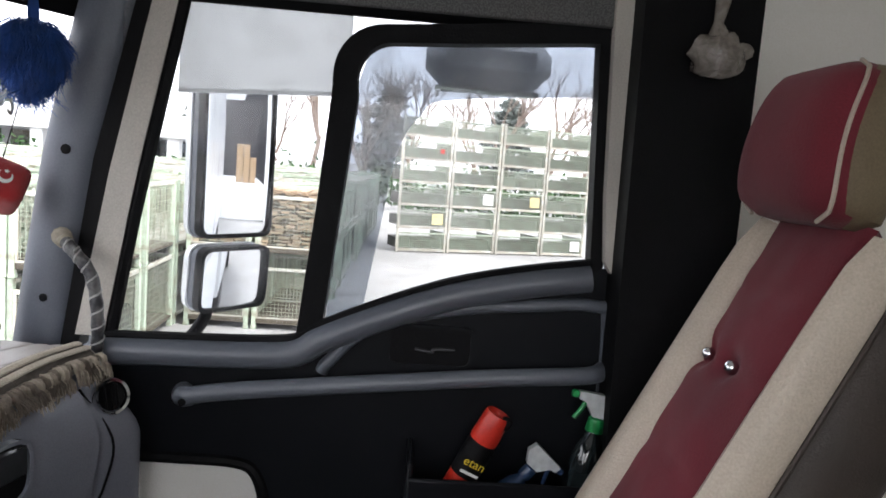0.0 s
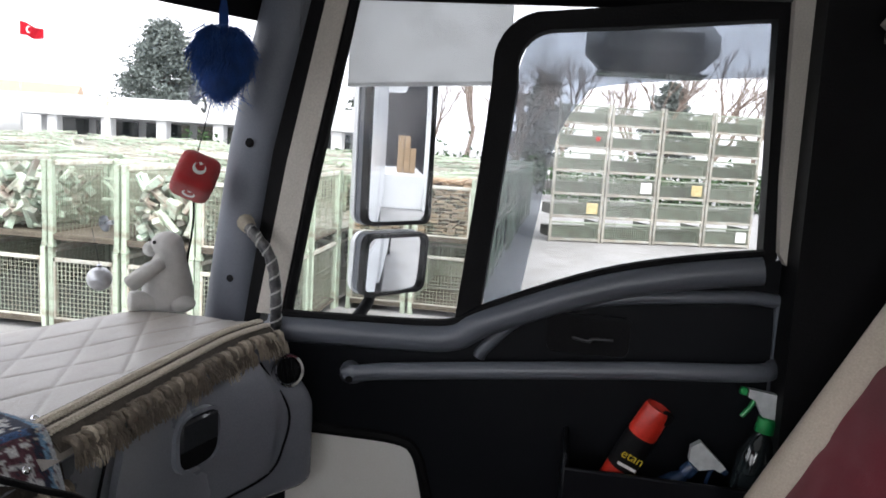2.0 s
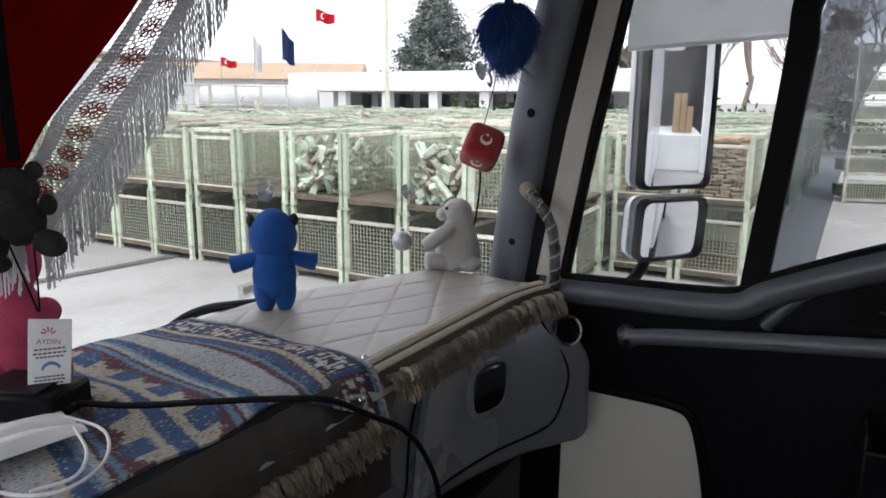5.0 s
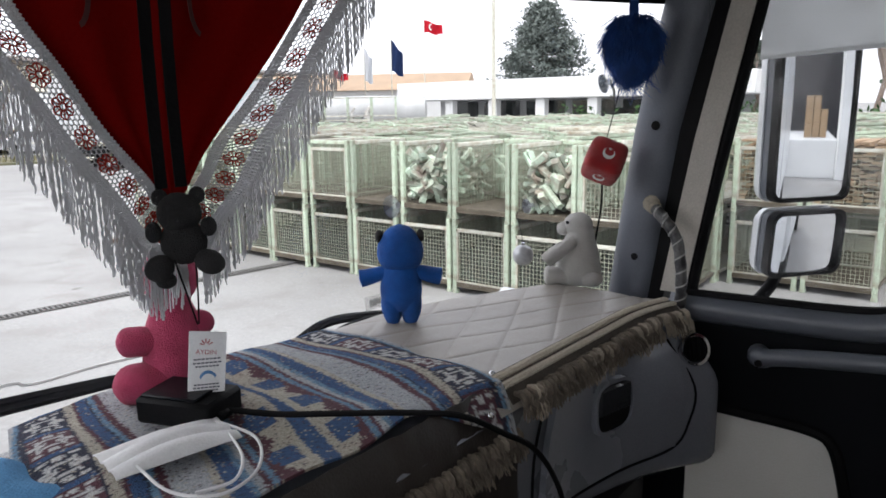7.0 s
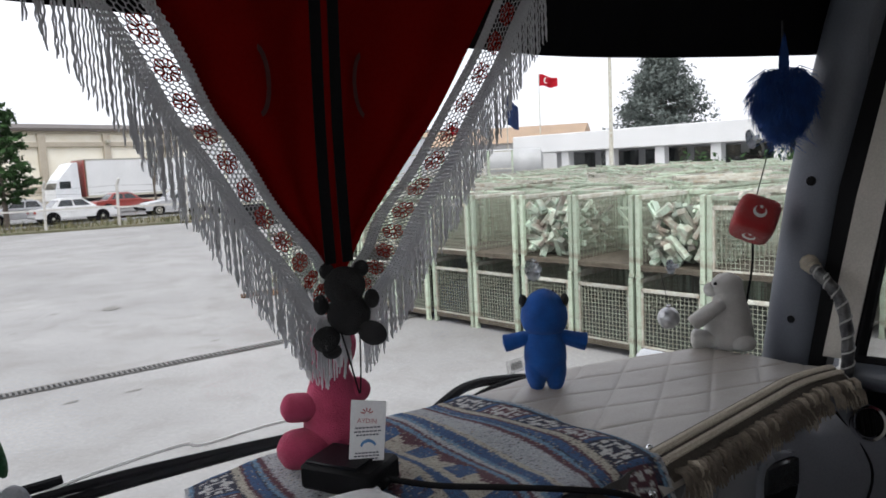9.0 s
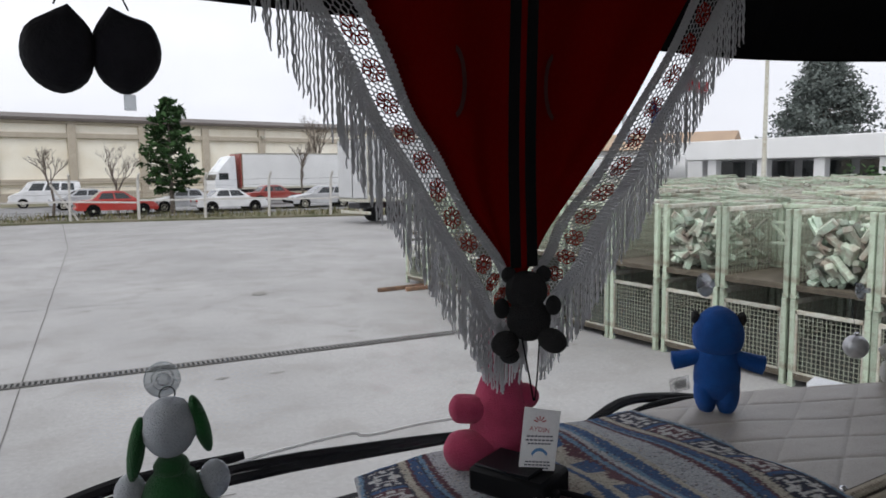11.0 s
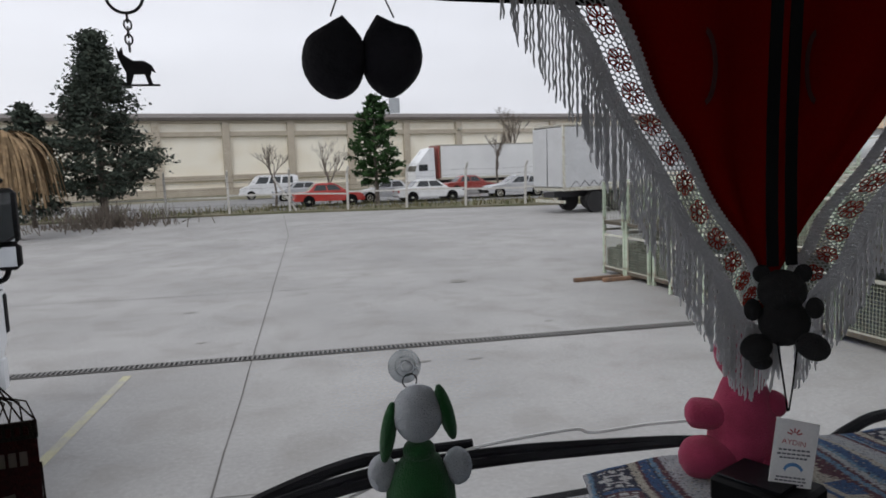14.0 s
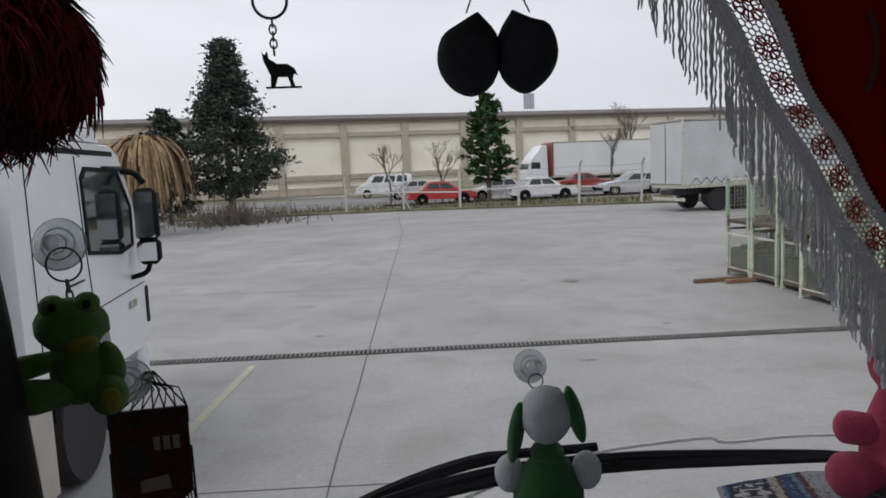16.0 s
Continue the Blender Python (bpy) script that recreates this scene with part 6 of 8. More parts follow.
part("centre_panel", Shape().sheet(centre_fn, 40, 70, -0.03), VELVET, seat, "red velvet quilted centre panel")
for bx in (0.0, 0.085):
    bt = lean @ Vector((bx, 0.048, 0.326))
    part("button", Shape().ball(bt, 0.0125, None, 8, 5), CHROME, seat, "faceted chrome button")
hr_rings = []
for i in range(15):
    t = i / 14
    z = 0.575 + 0.235 * t
    e = math.sqrt(max(0.0, 1 - (2 * t - 1) ** 6))
    w, d = 0.132 * (0.72 + 0.28 * e) - 0.02 * t * t, 0.06 * (0.45 + 0.55 * e)
    hr_rings.append([(math.copysign(abs(math.cos(a)) ** 0.55, math.cos(a)) * w, -0.012 + math.copysign(abs(math.sin(a)) ** 0.6, math.sin(a)) * d + 0.02 * math.sin(t * 3), z) for a in [2 * math.pi * k / 24 for k in range(24)]])


def tilted(S, m):
    S.v = [tuple(m @ Vector(p)) for p in S.v]
    return S


hm = pose(0, -0.16, 0.552, 12, 0, 0) @ pose(0, 0, -0.575)
part("headrest", tilted(loft(hr_rings), hm), VELVET, seat, "red velvet headrest")
part("headrest_back", tilted(loft([[(x * 1.03, y - 0.022, z + 0.002) for x, y, z in r] for r in hr_rings]), hm), material("olive_cover", (0.16, 0.12, 0.07), (0.12, 0.09, 0.05), 0.7, scale=8, fine=300), seat, "olive brown back of the headrest")
for s in (-1, 1):
    hp = [hm @ Vector((s * (0.130 * (0.72 + 0.28 * math.sqrt(max(0, 1 - (2 * t - 1) ** 6))) - 0.02 * t * t), 0.012 + 0.02 * math.sin(t * 3), 0.575 + 0.235 * t)) for t in [i / 16 for i in range(17)]]
    part("headrest_piping", Shape().tube(hp, 0.0035, 6), SEAT_BEIGE, seat, "cream piping")
part("cushion", Shape().box((0, 0.22, -0.22), (0.5, 0.5, 0.14), 0.05), VELVET, seat)
part("base", Shape().box((0, 0.15, -0.39), (0.4, 0.4, 0.2), 0.03), PLASTIC, seat)

# plastic bag of scraps hanging on the rear door pillar
bag = thing("plastic_bag", "clear plastic bag of scraps hanging on the door pillar", "bag", (1.36, -0.565, 2.585))
bs = Shape()
bs.ball((0, 0, 0), (0.045, 0.05, 0.042), None, 18, 12, 0.35, 3)
bs.tube([(0, 0.0, 0.03), (0.0, 0.005, 0.06), (0.0, 0.0, 0.1), (0, 0.0, 0.16)], [0.026, 0.009, 0.014, 0.005], 9)
bs.ball((0, -0.05, 0.012), (0.01, 0.02, 0.016), None, 8, 6, 0.4, 5)
part("film", bs, material("crumpled_film", (0.3, 0.275, 0.25), (0.16, 0.14, 0.12), 0.25, scale=30, fine=90, bump=0.5), bag)


# ---- outside the cab: mirrors, wipers, own trailer ----
mir = thing("door_mirror", "grey door mirror with a tall pane and a wide-angle pane below", "mirror", (2.02, 0.478, 0))
mt = pose(0, 0, 0, 0, 0, -37)
SHELL = material("mirror_shell", (0.12, 0.135, 0.16), (0.09, 0.1, 0.12), 0.45, scale=5, fine=150)


def rounded(w, h, r, n=6):
    return [(sx * (w / 2 - r) + r * math.cos(radians(a0 + 90 * i / n)), sz * (h / 2 - r) + r * math.sin(radians(a0 + 90 * i / n))) for sx, sz, a0 in ((1, 1, 0), (-1, 1, 90), (-1, -1, 180), (1, -1, 270)) for i in range(n + 1)]


def mirror_unit(z0, z1, w, curve, dip):
    """A deep shell, a rounded rim and a slightly convex pane facing the local -y."""
    c, h = (z0 + z1) / 2, z1 - z0
    m = mt @ pose(0, 0, c, dip, 0, 0)
    rings = [[(x * k, y, z * (1 - (1 - k) * w / h)) for x, z in rounded(w, h, 0.03)] for k, y in ((1.0, 0.004), (1.0, 0.02), (0.96, 0.05), (0.84, 0.072), (0.6, 0.085))]
    q = loft([list(reversed(r)) for r in rings])
    hs = part("housing", turned(q, m), SHELL, mir)
    part("back_cover", turned(loft([list(reversed([(x * k, y, z * (1 - (1 - k) * w / h)) for x, z in rounded(w + 0.006, h + 0.006, 0.033)])) for k, y in ((1.0, 0.032), (0.97, 0.054), (0.85, 0.077), (0.5, 0.09))]), m), WHITE_PAINT, hs, "white painted back cover")
    o = rounded(w + 0.002, h + 0.002, 0.03)
    i = rounded(w - 0.02, h - 0.02, 0.024)
    part("bezel", turned(ring_between(Shape(), o, i, -0.02, 0.006, "y"), m), BLACK, hs)
    wi, hi = w - 0.018, h - 0.018
    pane = Shape().sheet(lambda u, v: ((u - 0.5) * wi, -0.0165 + ((u - 0.5) * wi) ** 2 / (2 * curve) + ((v - 0.5) * hi) ** 2 / (8 * curve), (v - 0.5) * hi), 20, 30, -0.002)
    part("mirror_pane", turned(pane, m), MIRROR, hs, "silvered mirror pane")


mirror_unit(2.10, 2.62, 0.245, 1.9, 0)
mirror_unit(1.895, 2.075, 0.235, 0.6, 4)
part("arm", Shape().tube(smooth_line([(-0.02, 0.06, 1.93), (-0.03, 0.06, 1.87), (-0.12, 0.1, 1.80), (-0.38, 0.14, 1.74)], 6), 0.017, 10), BLACK, mir)
part("arm", Shape().tube(smooth_line([(-0.02, 0.07, 2.6), (-0.15, 0.1, 2.7), (-0.4, 0.14, 2.72)], 6), 0.017, 10), BLACK, mir)
kerb_m = thing("kerb_mirror", "dark kerb mirror fixed above the passenger door outside", "mirror", (2.0, -0.195, 2.63))
part("housing", Shape().box((0, 0, 0), (0.16, 0.34, 0.15), 0.05), material("kerb_shell", (0.36, 0.37, 0.39), (0.29, 0.3, 0.32), 0.5, scale=6), kerb_m)
part("mirror_pane", Shape().box((0, 0, -0.077), (0.12, 0.28, 0.004), 0.0), MIRROR, kerb_m)
part("arm", Shape().tube([(0, 0, 0.06), (-0.2, 0, 0.16), (-0.42, 0, 0.18)], 0.015, 8), BLACK, kerb_m)


def wiper(name_pts, arm_pts, label):
    w = thing("wiper", label, "wiper")
    line = smooth_line(name_pts, 8)
    part("blade", Shape().tube(line, 0.0085, 6), BLACK, w)
    top = [p + Vector((0, 0.004, 0.015 * math.sin(math.pi * i / (len(line) - 1)) ** 0.6)) for i, p in enumerate(line)]
    part("bridge", Shape().tube(top, 0.0075, 6), BLACK, w)
    for i in range(3, len(line) - 2, 5):
        part("strut", Shape().bar(line[i], top[i + 1], 0.012, 0.008), BLACK, w)
    part("arm", Shape().tube(smooth_line(arm_pts, 6), [0.008] * 6 + [0.011] * (6 * (len(arm_pts) - 1) - 5), 8), BLACK, w)


wiper([(-0.29, 1.20, 1.875), (-0.205, 1.205, 1.902), (-0.03, 1.21, 1.925), (0.158, 1.21, 1.926), (0.317, 1.21, 1.918), (0.53, 1.21, 1.905)], [(0.12, 1.225, 1.955), (-0.05, 1.23, 1.952), (-0.2, 1.235, 1.915), (-0.35, 1.24, 1.85), (-0.45, 1.24, 1.80)], "black wiper resting along the base of the windscreen")
wiper([(0.86, 1.205, 1.835), (0.984, 1.19, 1.865), (1.1, 1.165, 1.866), (1.208, 1.14, 1.853), (1.45, 1.07, 1.828)], [(1.40, 1.10, 1.848), (1.083, 1.20, 1.880), (0.952, 1.215, 1.893), (0.87, 1.22, 1.872), (0.78, 1.22, 1.83)], "black wiper at the passenger side of the windscreen")
wire = smooth_line([(-0.152, 1.212, 1.879), (-0.015, 1.217, 1.923), (0.112, 1.217, 1.949), (0.203, 1.217, 1.955), (0.298, 1.217, 1.956), (0.316, 1.214, 1.95), (0.346, 1.217, 1.945), (0.436, 1.217, 1.945), (0.536, 1.217, 1.939)], 6)
solid("wire", Shape().tube(wire, 0.0028, 5), LETTER_WHITE, "thin white wire along the base of the windscreen", "wire")

own = thing("own_trailer", "white box body of the own lorry behind the cab", "lorry body", (0.5, -5.2, 0))
part("box", Shape().box((0, 0, 2.5), (2.45, 7.4, 2.6), 0.03), WHITE_PAINT, own)
part("chassis", Shape().box((0, 0, 1.0), (0.9, 7.4, 0.35), 0.02), DARK_STEEL, own)
for dx in (-1, 1):
    for dy in (-2.6, 2.4):
        part("wheel", Shape().lathe([(0.3, -0.14), (0.5, -0.13), (0.5, 0.13), (0.3, 0.14)], pose(dx * 1.05, dy, 0.5, 0, 90, 0), 20), RUBBER, own)
dock = thing("loading_hall", "grey loading hall with an open bay behind the lorry", "building", (1.2, -16, 0))
part("wall", Shape().box((-7, 0, 3.5), (14, 1, 7), 0.02), RENDER_WHITE, dock)
part("wall", Shape().box((10, 0, 3.5), (12, 1, 7), 0.02), RENDER_WHITE, dock)
part("lintel", Shape().box((2, 0, 6), (4, 1, 2), 0.02), RENDER_WHITE, dock)
part("bay_floor", Shape().box((2, -3, 0.6), (4, 6, 1.2), 0.02), RENDER_WHITE, dock)
part("back_wall", Shape().box((2, -6, 3.5), (6, 0.2, 7), 0.02), DARK_STEEL, dock)
for i in range(8):
    solid("carton", Shape().box((2.9 + (i % 3) * 0.62, -17.6 - (i // 3) * 0.02, 1.432 + (i // 3) * 0.464), (0.56, 0.6, 0.46), 0.01), CARDBOARD, "brown cardboard carton stacked in the loading bay", "carton", "stacked cartons")


cab = thing("own_cab", "white outer panels of the own lorry's cab", "lorry cab", (0.5, 0, 0))
part("front_panel", Shape().box((0, 1.30, 1.25), (2.3, 0.06, 0.98), 0.025), WHITE_PAINT, cab)
part("bumper", Shape().box((0, 1.33, 0.6), (2.4, 0.2, 0.35), 0.06), WHITE_PAINT, cab)
for s_ in (-1, 1):
    part("side_panel", Shape().box((s_ * 1.18, 0.1, 1.36), (0.05, 2.3, 0.92), 0.02), WHITE_PAINT, cab)
    part("tyre", Shape().lathe([(0.28, -0.13), (0.5, -0.13), (0.5, 0.13), (0.28, 0.13)], pose(s_ * 0.98, 0.1, 0.5, 0, 90, 0), 24), RUBBER, cab)
    part("headlight", Shape().box((s_ * 0.85, 1.335, 1.0), (0.4, 0.04, 0.2), 0.015), CLEAR, cab)
part("door_skin", Shape().prism([(y, z - 0.02) for y, z in SILL] + [(-0.47, 1.30), (0.6, 1.30)], XD + 0.09 - 0.5, XD + 0.105 - 0.5, "x"), WHITE_PAINT, cab)
part("grille", Shape().box((0, 1.335, 1.2), (1.1, 0.03, 0.45), 0.01), BLACK, cab)
part("roof", Shape().box((0, -0.05, 3.03), (2.4, 2.5, 0.07), 0.03), WHITE_PAINT, cab)
part("chassis", Shape().box((0, -0.6, 0.95), (0.9, 3.6, 0.3), 0.02), DARK_STEEL, cab)


# ---- steel pallet crates ----
def wire_panel(w, h, pitch=0.05, r=0.005):
    """A welded mesh of wires in the local y-z plane."""
    S = Shape()
    for i in range(1, round(w / pitch)):
        y = -w / 2 + i * w / round(w / pitch)
        S.bar((0, y, 0), (0, y, h), r)
    for i in range(1, round(h / pitch)):
        z = i * h / round(h / pitch)
        S.bar((0, -w / 2, z), (0, w / 2, z), r)
    return S


CW, CD, CH = 0.84, 1.18, 0.97
M_POST = Shape().box((0, 0, 0.5), (0.06, 0.06, 0.93), 0.006).box((0, 0, 0.02), (0.07, 0.07, 0.04), 0.004).mesh("post", GREEN_PAINT)
M_RAIL_W = Shape().box((0, 0, 0), (0.035, CW - 0.05, 0.05), 0.005).mesh("rail", GREEN_PAINT)
M_RAIL_D = Shape().box((0, 0, 0), (CD - 0.05, 0.035, 0.05), 0.005).mesh("rail", GREY_STEEL)
# deck colour darkened for the shaded gap between stacked crates
M_DECK = Shape().box((0, 0, 0), (CD, CW, 0.035), 0.004).box((0.56, 0, -0.02), (0.05, CW, 0.06), 0.004).box((-0.56, 0, -0.02), (0.05, CW, 0.06), 0.004).mesh("deck", material("dirty_deck", (0.15, 0.13, 0.095), (0.085, 0.07, 0.05), 0.8, scale=9, fine=70, bump=0.3, spread=0.25))
M_MESH_W = wire_panel(CW - 0.06, 0.80).mesh("mesh_panel", MESH_GREEN)
M_MESH_HALF = wire_panel(CW - 0.10, 0.66).mesh("mesh_panel", MESH_GREEN)
_s = wire_panel(CD - 0.06, 0.80, 0.07)
_s.v = [(v[1], v[0], v[2]) for v in _s.v]
M_MESH_D = _s.mesh("mesh_panel", MESH_GREEN)
_f = Shape()
for y in (-1, 1):
    _f.box((0, y * (CW / 2 - 0.055), 0.36), (0.03, 0.045, 0.72), 0.004)
_f.box((0, 0, 0.70), (0.03, CW - 0.08, 0.045), 0.004).box((0, 0, 0.02), (0.03, CW - 0.08, 0.045), 0.004)
M_GATE = _f.mesh("gate_frame", GREY_STEEL)


def offcut_mesh(seed, n=95, fill=0.62):
    r = random.Random(seed)
    S = Shape()
    for i in range(n):
        x, y = -0.5 + 0.98 * r.random() ** 1.5, r.uniform(-0.32, 0.32)
        z = 0.2 + fill * (i / n) * 0.95 + r.uniform(-0.03, 0.03)
        k = r.uniform(0.05, 0.10)
        S.box((0, 0, 0), (r.uniform(0.14, 0.34), k, k * r.uniform(0.6, 1.0)), 0.006, pose(x, y, z, r.uniform(-60, 60), r.uniform(-60, 60), r.uniform(0, 360)))
    return S.mesh("offcuts", OFFCUT)


def timber_mesh(seed):
    r = random.Random(seed)
    S = Shape()
    for i in range(20):
        for j in range(5):
            S.box((0, 0, 0), (r.uniform(0.9, 1.1), 0.11, 0.03), 0.003, pose(r.uniform(-0.04, 0.04), -0.28 + j * 0.14 + r.uniform(-0.02, 0.02), 0.19 + i * 0.038, r.uniform(-3, 3), r.uniform(-2, 2), r.uniform(-7, 7)))
    return S.mesh("timber", WOOD)


OFFCUTS = [offcut_mesh(i, 190, 0.62) for i in range(3)]
TIMBER = timber_mesh(4)
BRACE = Shape().bar((0, -0.3, 0.15), (0, 0.3, 0.75), 0.03).bar((0, -0.3, 0.75), (0, 0.3, 0.75), 0.03).bar((0, 0, 0.2), (0, 0, 0.75), 0.04).bar((0, -0.3, 0.5), (0, 0.3, 0.5), 0.03)


def crate(front="mesh", label=""):
    """One crate; its front faces the local -x."""
    c = thing("pallet_crate", label, "crate", group="pallet crates in the yard")
    for x in (-1, 1):
        for y in (-1, 1):
            part("post", M_POST, None, c).location = (x * (CD / 2 - 0.025), y * (CW / 2 - 0.025), 0)
    part("deck", M_DECK, None, c).location = (0, 0, 0.135)
    part("rail", M_RAIL_W, None, c).location = (CD / 2 - 0.025, 0, 0.93)
    for y in (-1, 1):
        part("rail", M_RAIL_D, None, c).location = (0, y * (CW / 2 - 0.025), 0.93)
        part("mesh_panel", M_MESH_D, None, c).location = (0, y * (CW / 2 - 0.025), 0.13)
    part("mesh_panel", M_MESH_W, None, c).location = (CD / 2 - 0.025, 0, 0.13)
    if front == "full":
        part("rail", M_RAIL_W, None, c).location = (-CD / 2 + 0.025, 0, 0.93)
    if front in ("full", "half"):
        part("gate_frame", M_GATE, None, c).location = (-CD / 2 + 0.02, 0, 0.13)
        part("mesh_panel", M_MESH_HALF, None, c).location = (-CD / 2 + 0.02, 0, 0.15)
    return c


proto = {
    "full": crate("full", "worn green steel pallet crate with a wire mesh front"),
    "half": crate("half", "worn green steel pallet crate with a half-height mesh gate"),
    "open": crate("open", "worn green steel pallet crate with its front gate removed"),
}
# far crates: the same form with fewer, joined pieces
fs = Shape()
for x in (-1, 1):
    for y in (-1, 1):
        fs.bar((x * 0.565, y * 0.395, 0.0), (x * 0.565, y * 0.395, 0.97), 0.05)
FAR_POST = fs.mesh("posts", GREEN_PAINT)
fr_ = Shape()
for y in (-1, 1):
    fr_.bar((-0.56, y * 0.395, 0.93), (0.56, y * 0.395, 0.93), 0.04)
for x in (-1, 1):
    fr_.bar((x * 0.565, -0.39, 0.93), (x * 0.565, 0.39, 0.93), 0.04)
fr_.box((0, 0, 0.13), (CD, CW, 0.04))
FAR_FRAME = fr_.mesh("top_rails", GREY_STEEL)
fm_ = wire_panel(CW - 0.06, 0.8, 0.1, 0.008)
fm_.v = [(v[0] - 0.565, v[1], v[2] + 0.13) for v in fm_.v]
FAR_MESH = fm_.mesh("mesh_panel", MESH_GREEN)
loose = [Shape(), Shape(), Shape()]
for q, S in enumerate(loose):
    r = random.Random(30 + q)
    for i in range(7):
        a = r.uniform(-25, 25) + (90 if r.random() < 0.3 else 0)
        S.box((0, 0, 0), (r.uniform(0.5, 1.3), r.uniform(0.03, 0.07), 0.04), 0.004, pose(r.uniform(-0.25, 0.25), r.uniform(-0.35, 0.35), 0.86 + r.uniform(-0.08, 0.16), r.uniform(-6, 6), r.uniform(-5, 5), a))
LOOSE = [S.mesh("bars", m) for S, m in zip(loose, (GREY_STEEL, GREEN_PAINT, GREEN_PAINT))]
far_proto = thing("pallet_crate", "worn green steel pallet crate in the packed rows", "crate", group="pallet crates in the yard")
part("posts", FAR_POST, None, far_proto)
part("top_rails", FAR_FRAME, None, far_proto)
part("mesh_panel", FAR_MESH, None, far_proto)

ROW_X, COL_Y = 7.06 + CD / 2, 3.36
used = set()
pile = []


def join_far():
    """All crates of the far rows in one object."""
    S, ids, mats = Shape(), [], []
    for m, mesh in pile:
        mat = mesh.materials[0]
        if mat not in mats:
            mats.append(mat)
        S.add([v.co for v in mesh.vertices], [tuple(p.vertices) for p in mesh.polygons], m)
        ids += [mats.index(mat)] * len(mesh.polygons)
    me = S.mesh("pallet_crates", None)
    for mat in mats:
        me.materials.append(mat)
    me.polygons.foreach_set("material_index", ids)
    tagged(new("pallet_crates", me), "packed far rows of worn green pallet crates", "crate", "", "stuff")


def place(kind, x, y, z, turn=0.0):
    if kind == "far" and x > 13.0 and y < 21:
        # far crates get the dark filler too, so their insides look shaded
        pile.extend((pose(x, y, z, 0, 0, turn), mesh) for mesh in (FAR_POST, FAR_FRAME, FAR_MESH, FILLERS[0]))
        return None
    src = proto.get(kind, far_proto)
    m = pose(x, y, z, 0, 0, turn)
    if kind not in used:
        used.add(kind)
        src.matrix_basis = m
        return src
    return copy_thing(src, m)


def fill(mesh, x, y, z, label, category, turn=0.0):
    if x > 13.0 and y < 21:
        pile.append((pose(x, y, z, 0, 0, turn), mesh))
        return
    o = tagged(new(mesh.name, mesh), label, category, "loads in the crates", "stuff")
    o.matrix_basis = pose(x, y, z, 0, 0, turn)


def filler_mesh(seed):
    """A low uneven dark mass, added to darken a crate's lower part."""
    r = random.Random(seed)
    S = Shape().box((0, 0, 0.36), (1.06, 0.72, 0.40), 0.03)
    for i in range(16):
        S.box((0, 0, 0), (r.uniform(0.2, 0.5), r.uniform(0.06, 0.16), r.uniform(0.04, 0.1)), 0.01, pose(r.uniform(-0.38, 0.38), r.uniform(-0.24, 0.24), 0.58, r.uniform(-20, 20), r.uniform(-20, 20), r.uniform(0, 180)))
    return S.mesh("scrap_heap", DARK_FILLER)


DARK_FILLER = material("dark_scrap", (0.055, 0.065, 0.055), (0.02, 0.022, 0.02), 0.85, scale=5, fine=40, mix=(0.4, 0.65))
FILLERS = [filler_mesh(60 + i) for i in range(2)]
BRACE_MESH = BRACE.mesh("brace_frame", GREEN_PAINT)
rk = random.Random(77)
upper = {0: "full", 1: "open", 2: "open", 3: "open", 4: "open", 5: "full", 6: "full", 7: "half"}
for k in range(12):
    y = COL_Y + 0.9 * k + rk.uniform(-0.02, 0.02)
    dx = rk.uniform(-0.04, 0.04) + (0.25 if k > 8 else 0)
    place("half", ROW_X + dx, y, 0, rk.uniform(-1, 1))
    kind = upper.get(k, "open")
    fill(FILLERS[k % 2], ROW_X + dx, y, 0, "dark uneven filler added to darken a lower crate", "scrap")
    place(kind, ROW_X + dx, y, CH, rk.uniform(-1.5, 1.5))
    if k in (1, 3):
        fill(OFFCUTS[k % 3], ROW_X + dx, y, CH, "heap of pale green and rusty metal offcuts filling a crate", "scrap")
    elif k in (2, 4):
        fill(BRACE_MESH, ROW_X + dx + 0.2, y, CH, "green steel brace frame standing in a crate", "frame")
    elif k in (0, 6):
        fill(LOOSE[k % 3], ROW_X + dx, y, CH, "loose steel bars lying in a crate", "scrap")
# rows behind, packed close
for i in range(1, 17):
    x = ROW_X + 1.27 * i
    for k in range(-2 if i >= 2 else 0, 13 + i // 2):
        y = COL_Y + 0.9 * k + rk.uniform(-0.05, 0.05)
        near = i == 1 or (k < 0 and i < 4)
        z1 = CH
        a = rk.uniform(-3, 3)
        if k == -2 or i == 16 or i < 3:
            place("half" if near else "far", x, y, 0, a)
        else:
            place("far", x, y, 0, a)
        if i == 2 and k < 0:
            place("half", x, y, z1, a)
            fill(TIMBER, x, y, z1, "stack of pale timber boards in a crate", "timber", a)
            continue
        place("full" if near else "far", x, y, z1, a)
        if rk.random() < 0.55:
            q = rk.randrange(3)
            fill(LOOSE[q] if rk.random() < 0.8 else OFFCUTS[q], x, y, z1 + rk.uniform(-0.02, 0.05), "loose steel bars and offcuts lying over a crate", "scrap", rk.uniform(0, 180))
join_far()
# taller group beyond the block
for k in range(5):
    for lv in range(3):
        place("far", 24.2 - 0.75 * k, 22.6 + 0.75 * k, lv * CH, -45)
        if lv == 1 and k % 2:
            fill(LOOSE[k % 3], 24.2 - 0.75 * k, 22.6 + 0.75 * k, lv * CH, "metal offcuts in a far crate", "scrap", 20 * k)
for dx, dy in ((0, 0), (0.5, -0.25)):
    solid("steel_bar", Shape().box((6.85 + dx, 12.9 + dy, 0.04), (1.3, 0.08, 0.08), 0.01), RUST, "rusty steel bar lying on the concrete", "bar", "bars on the ground")

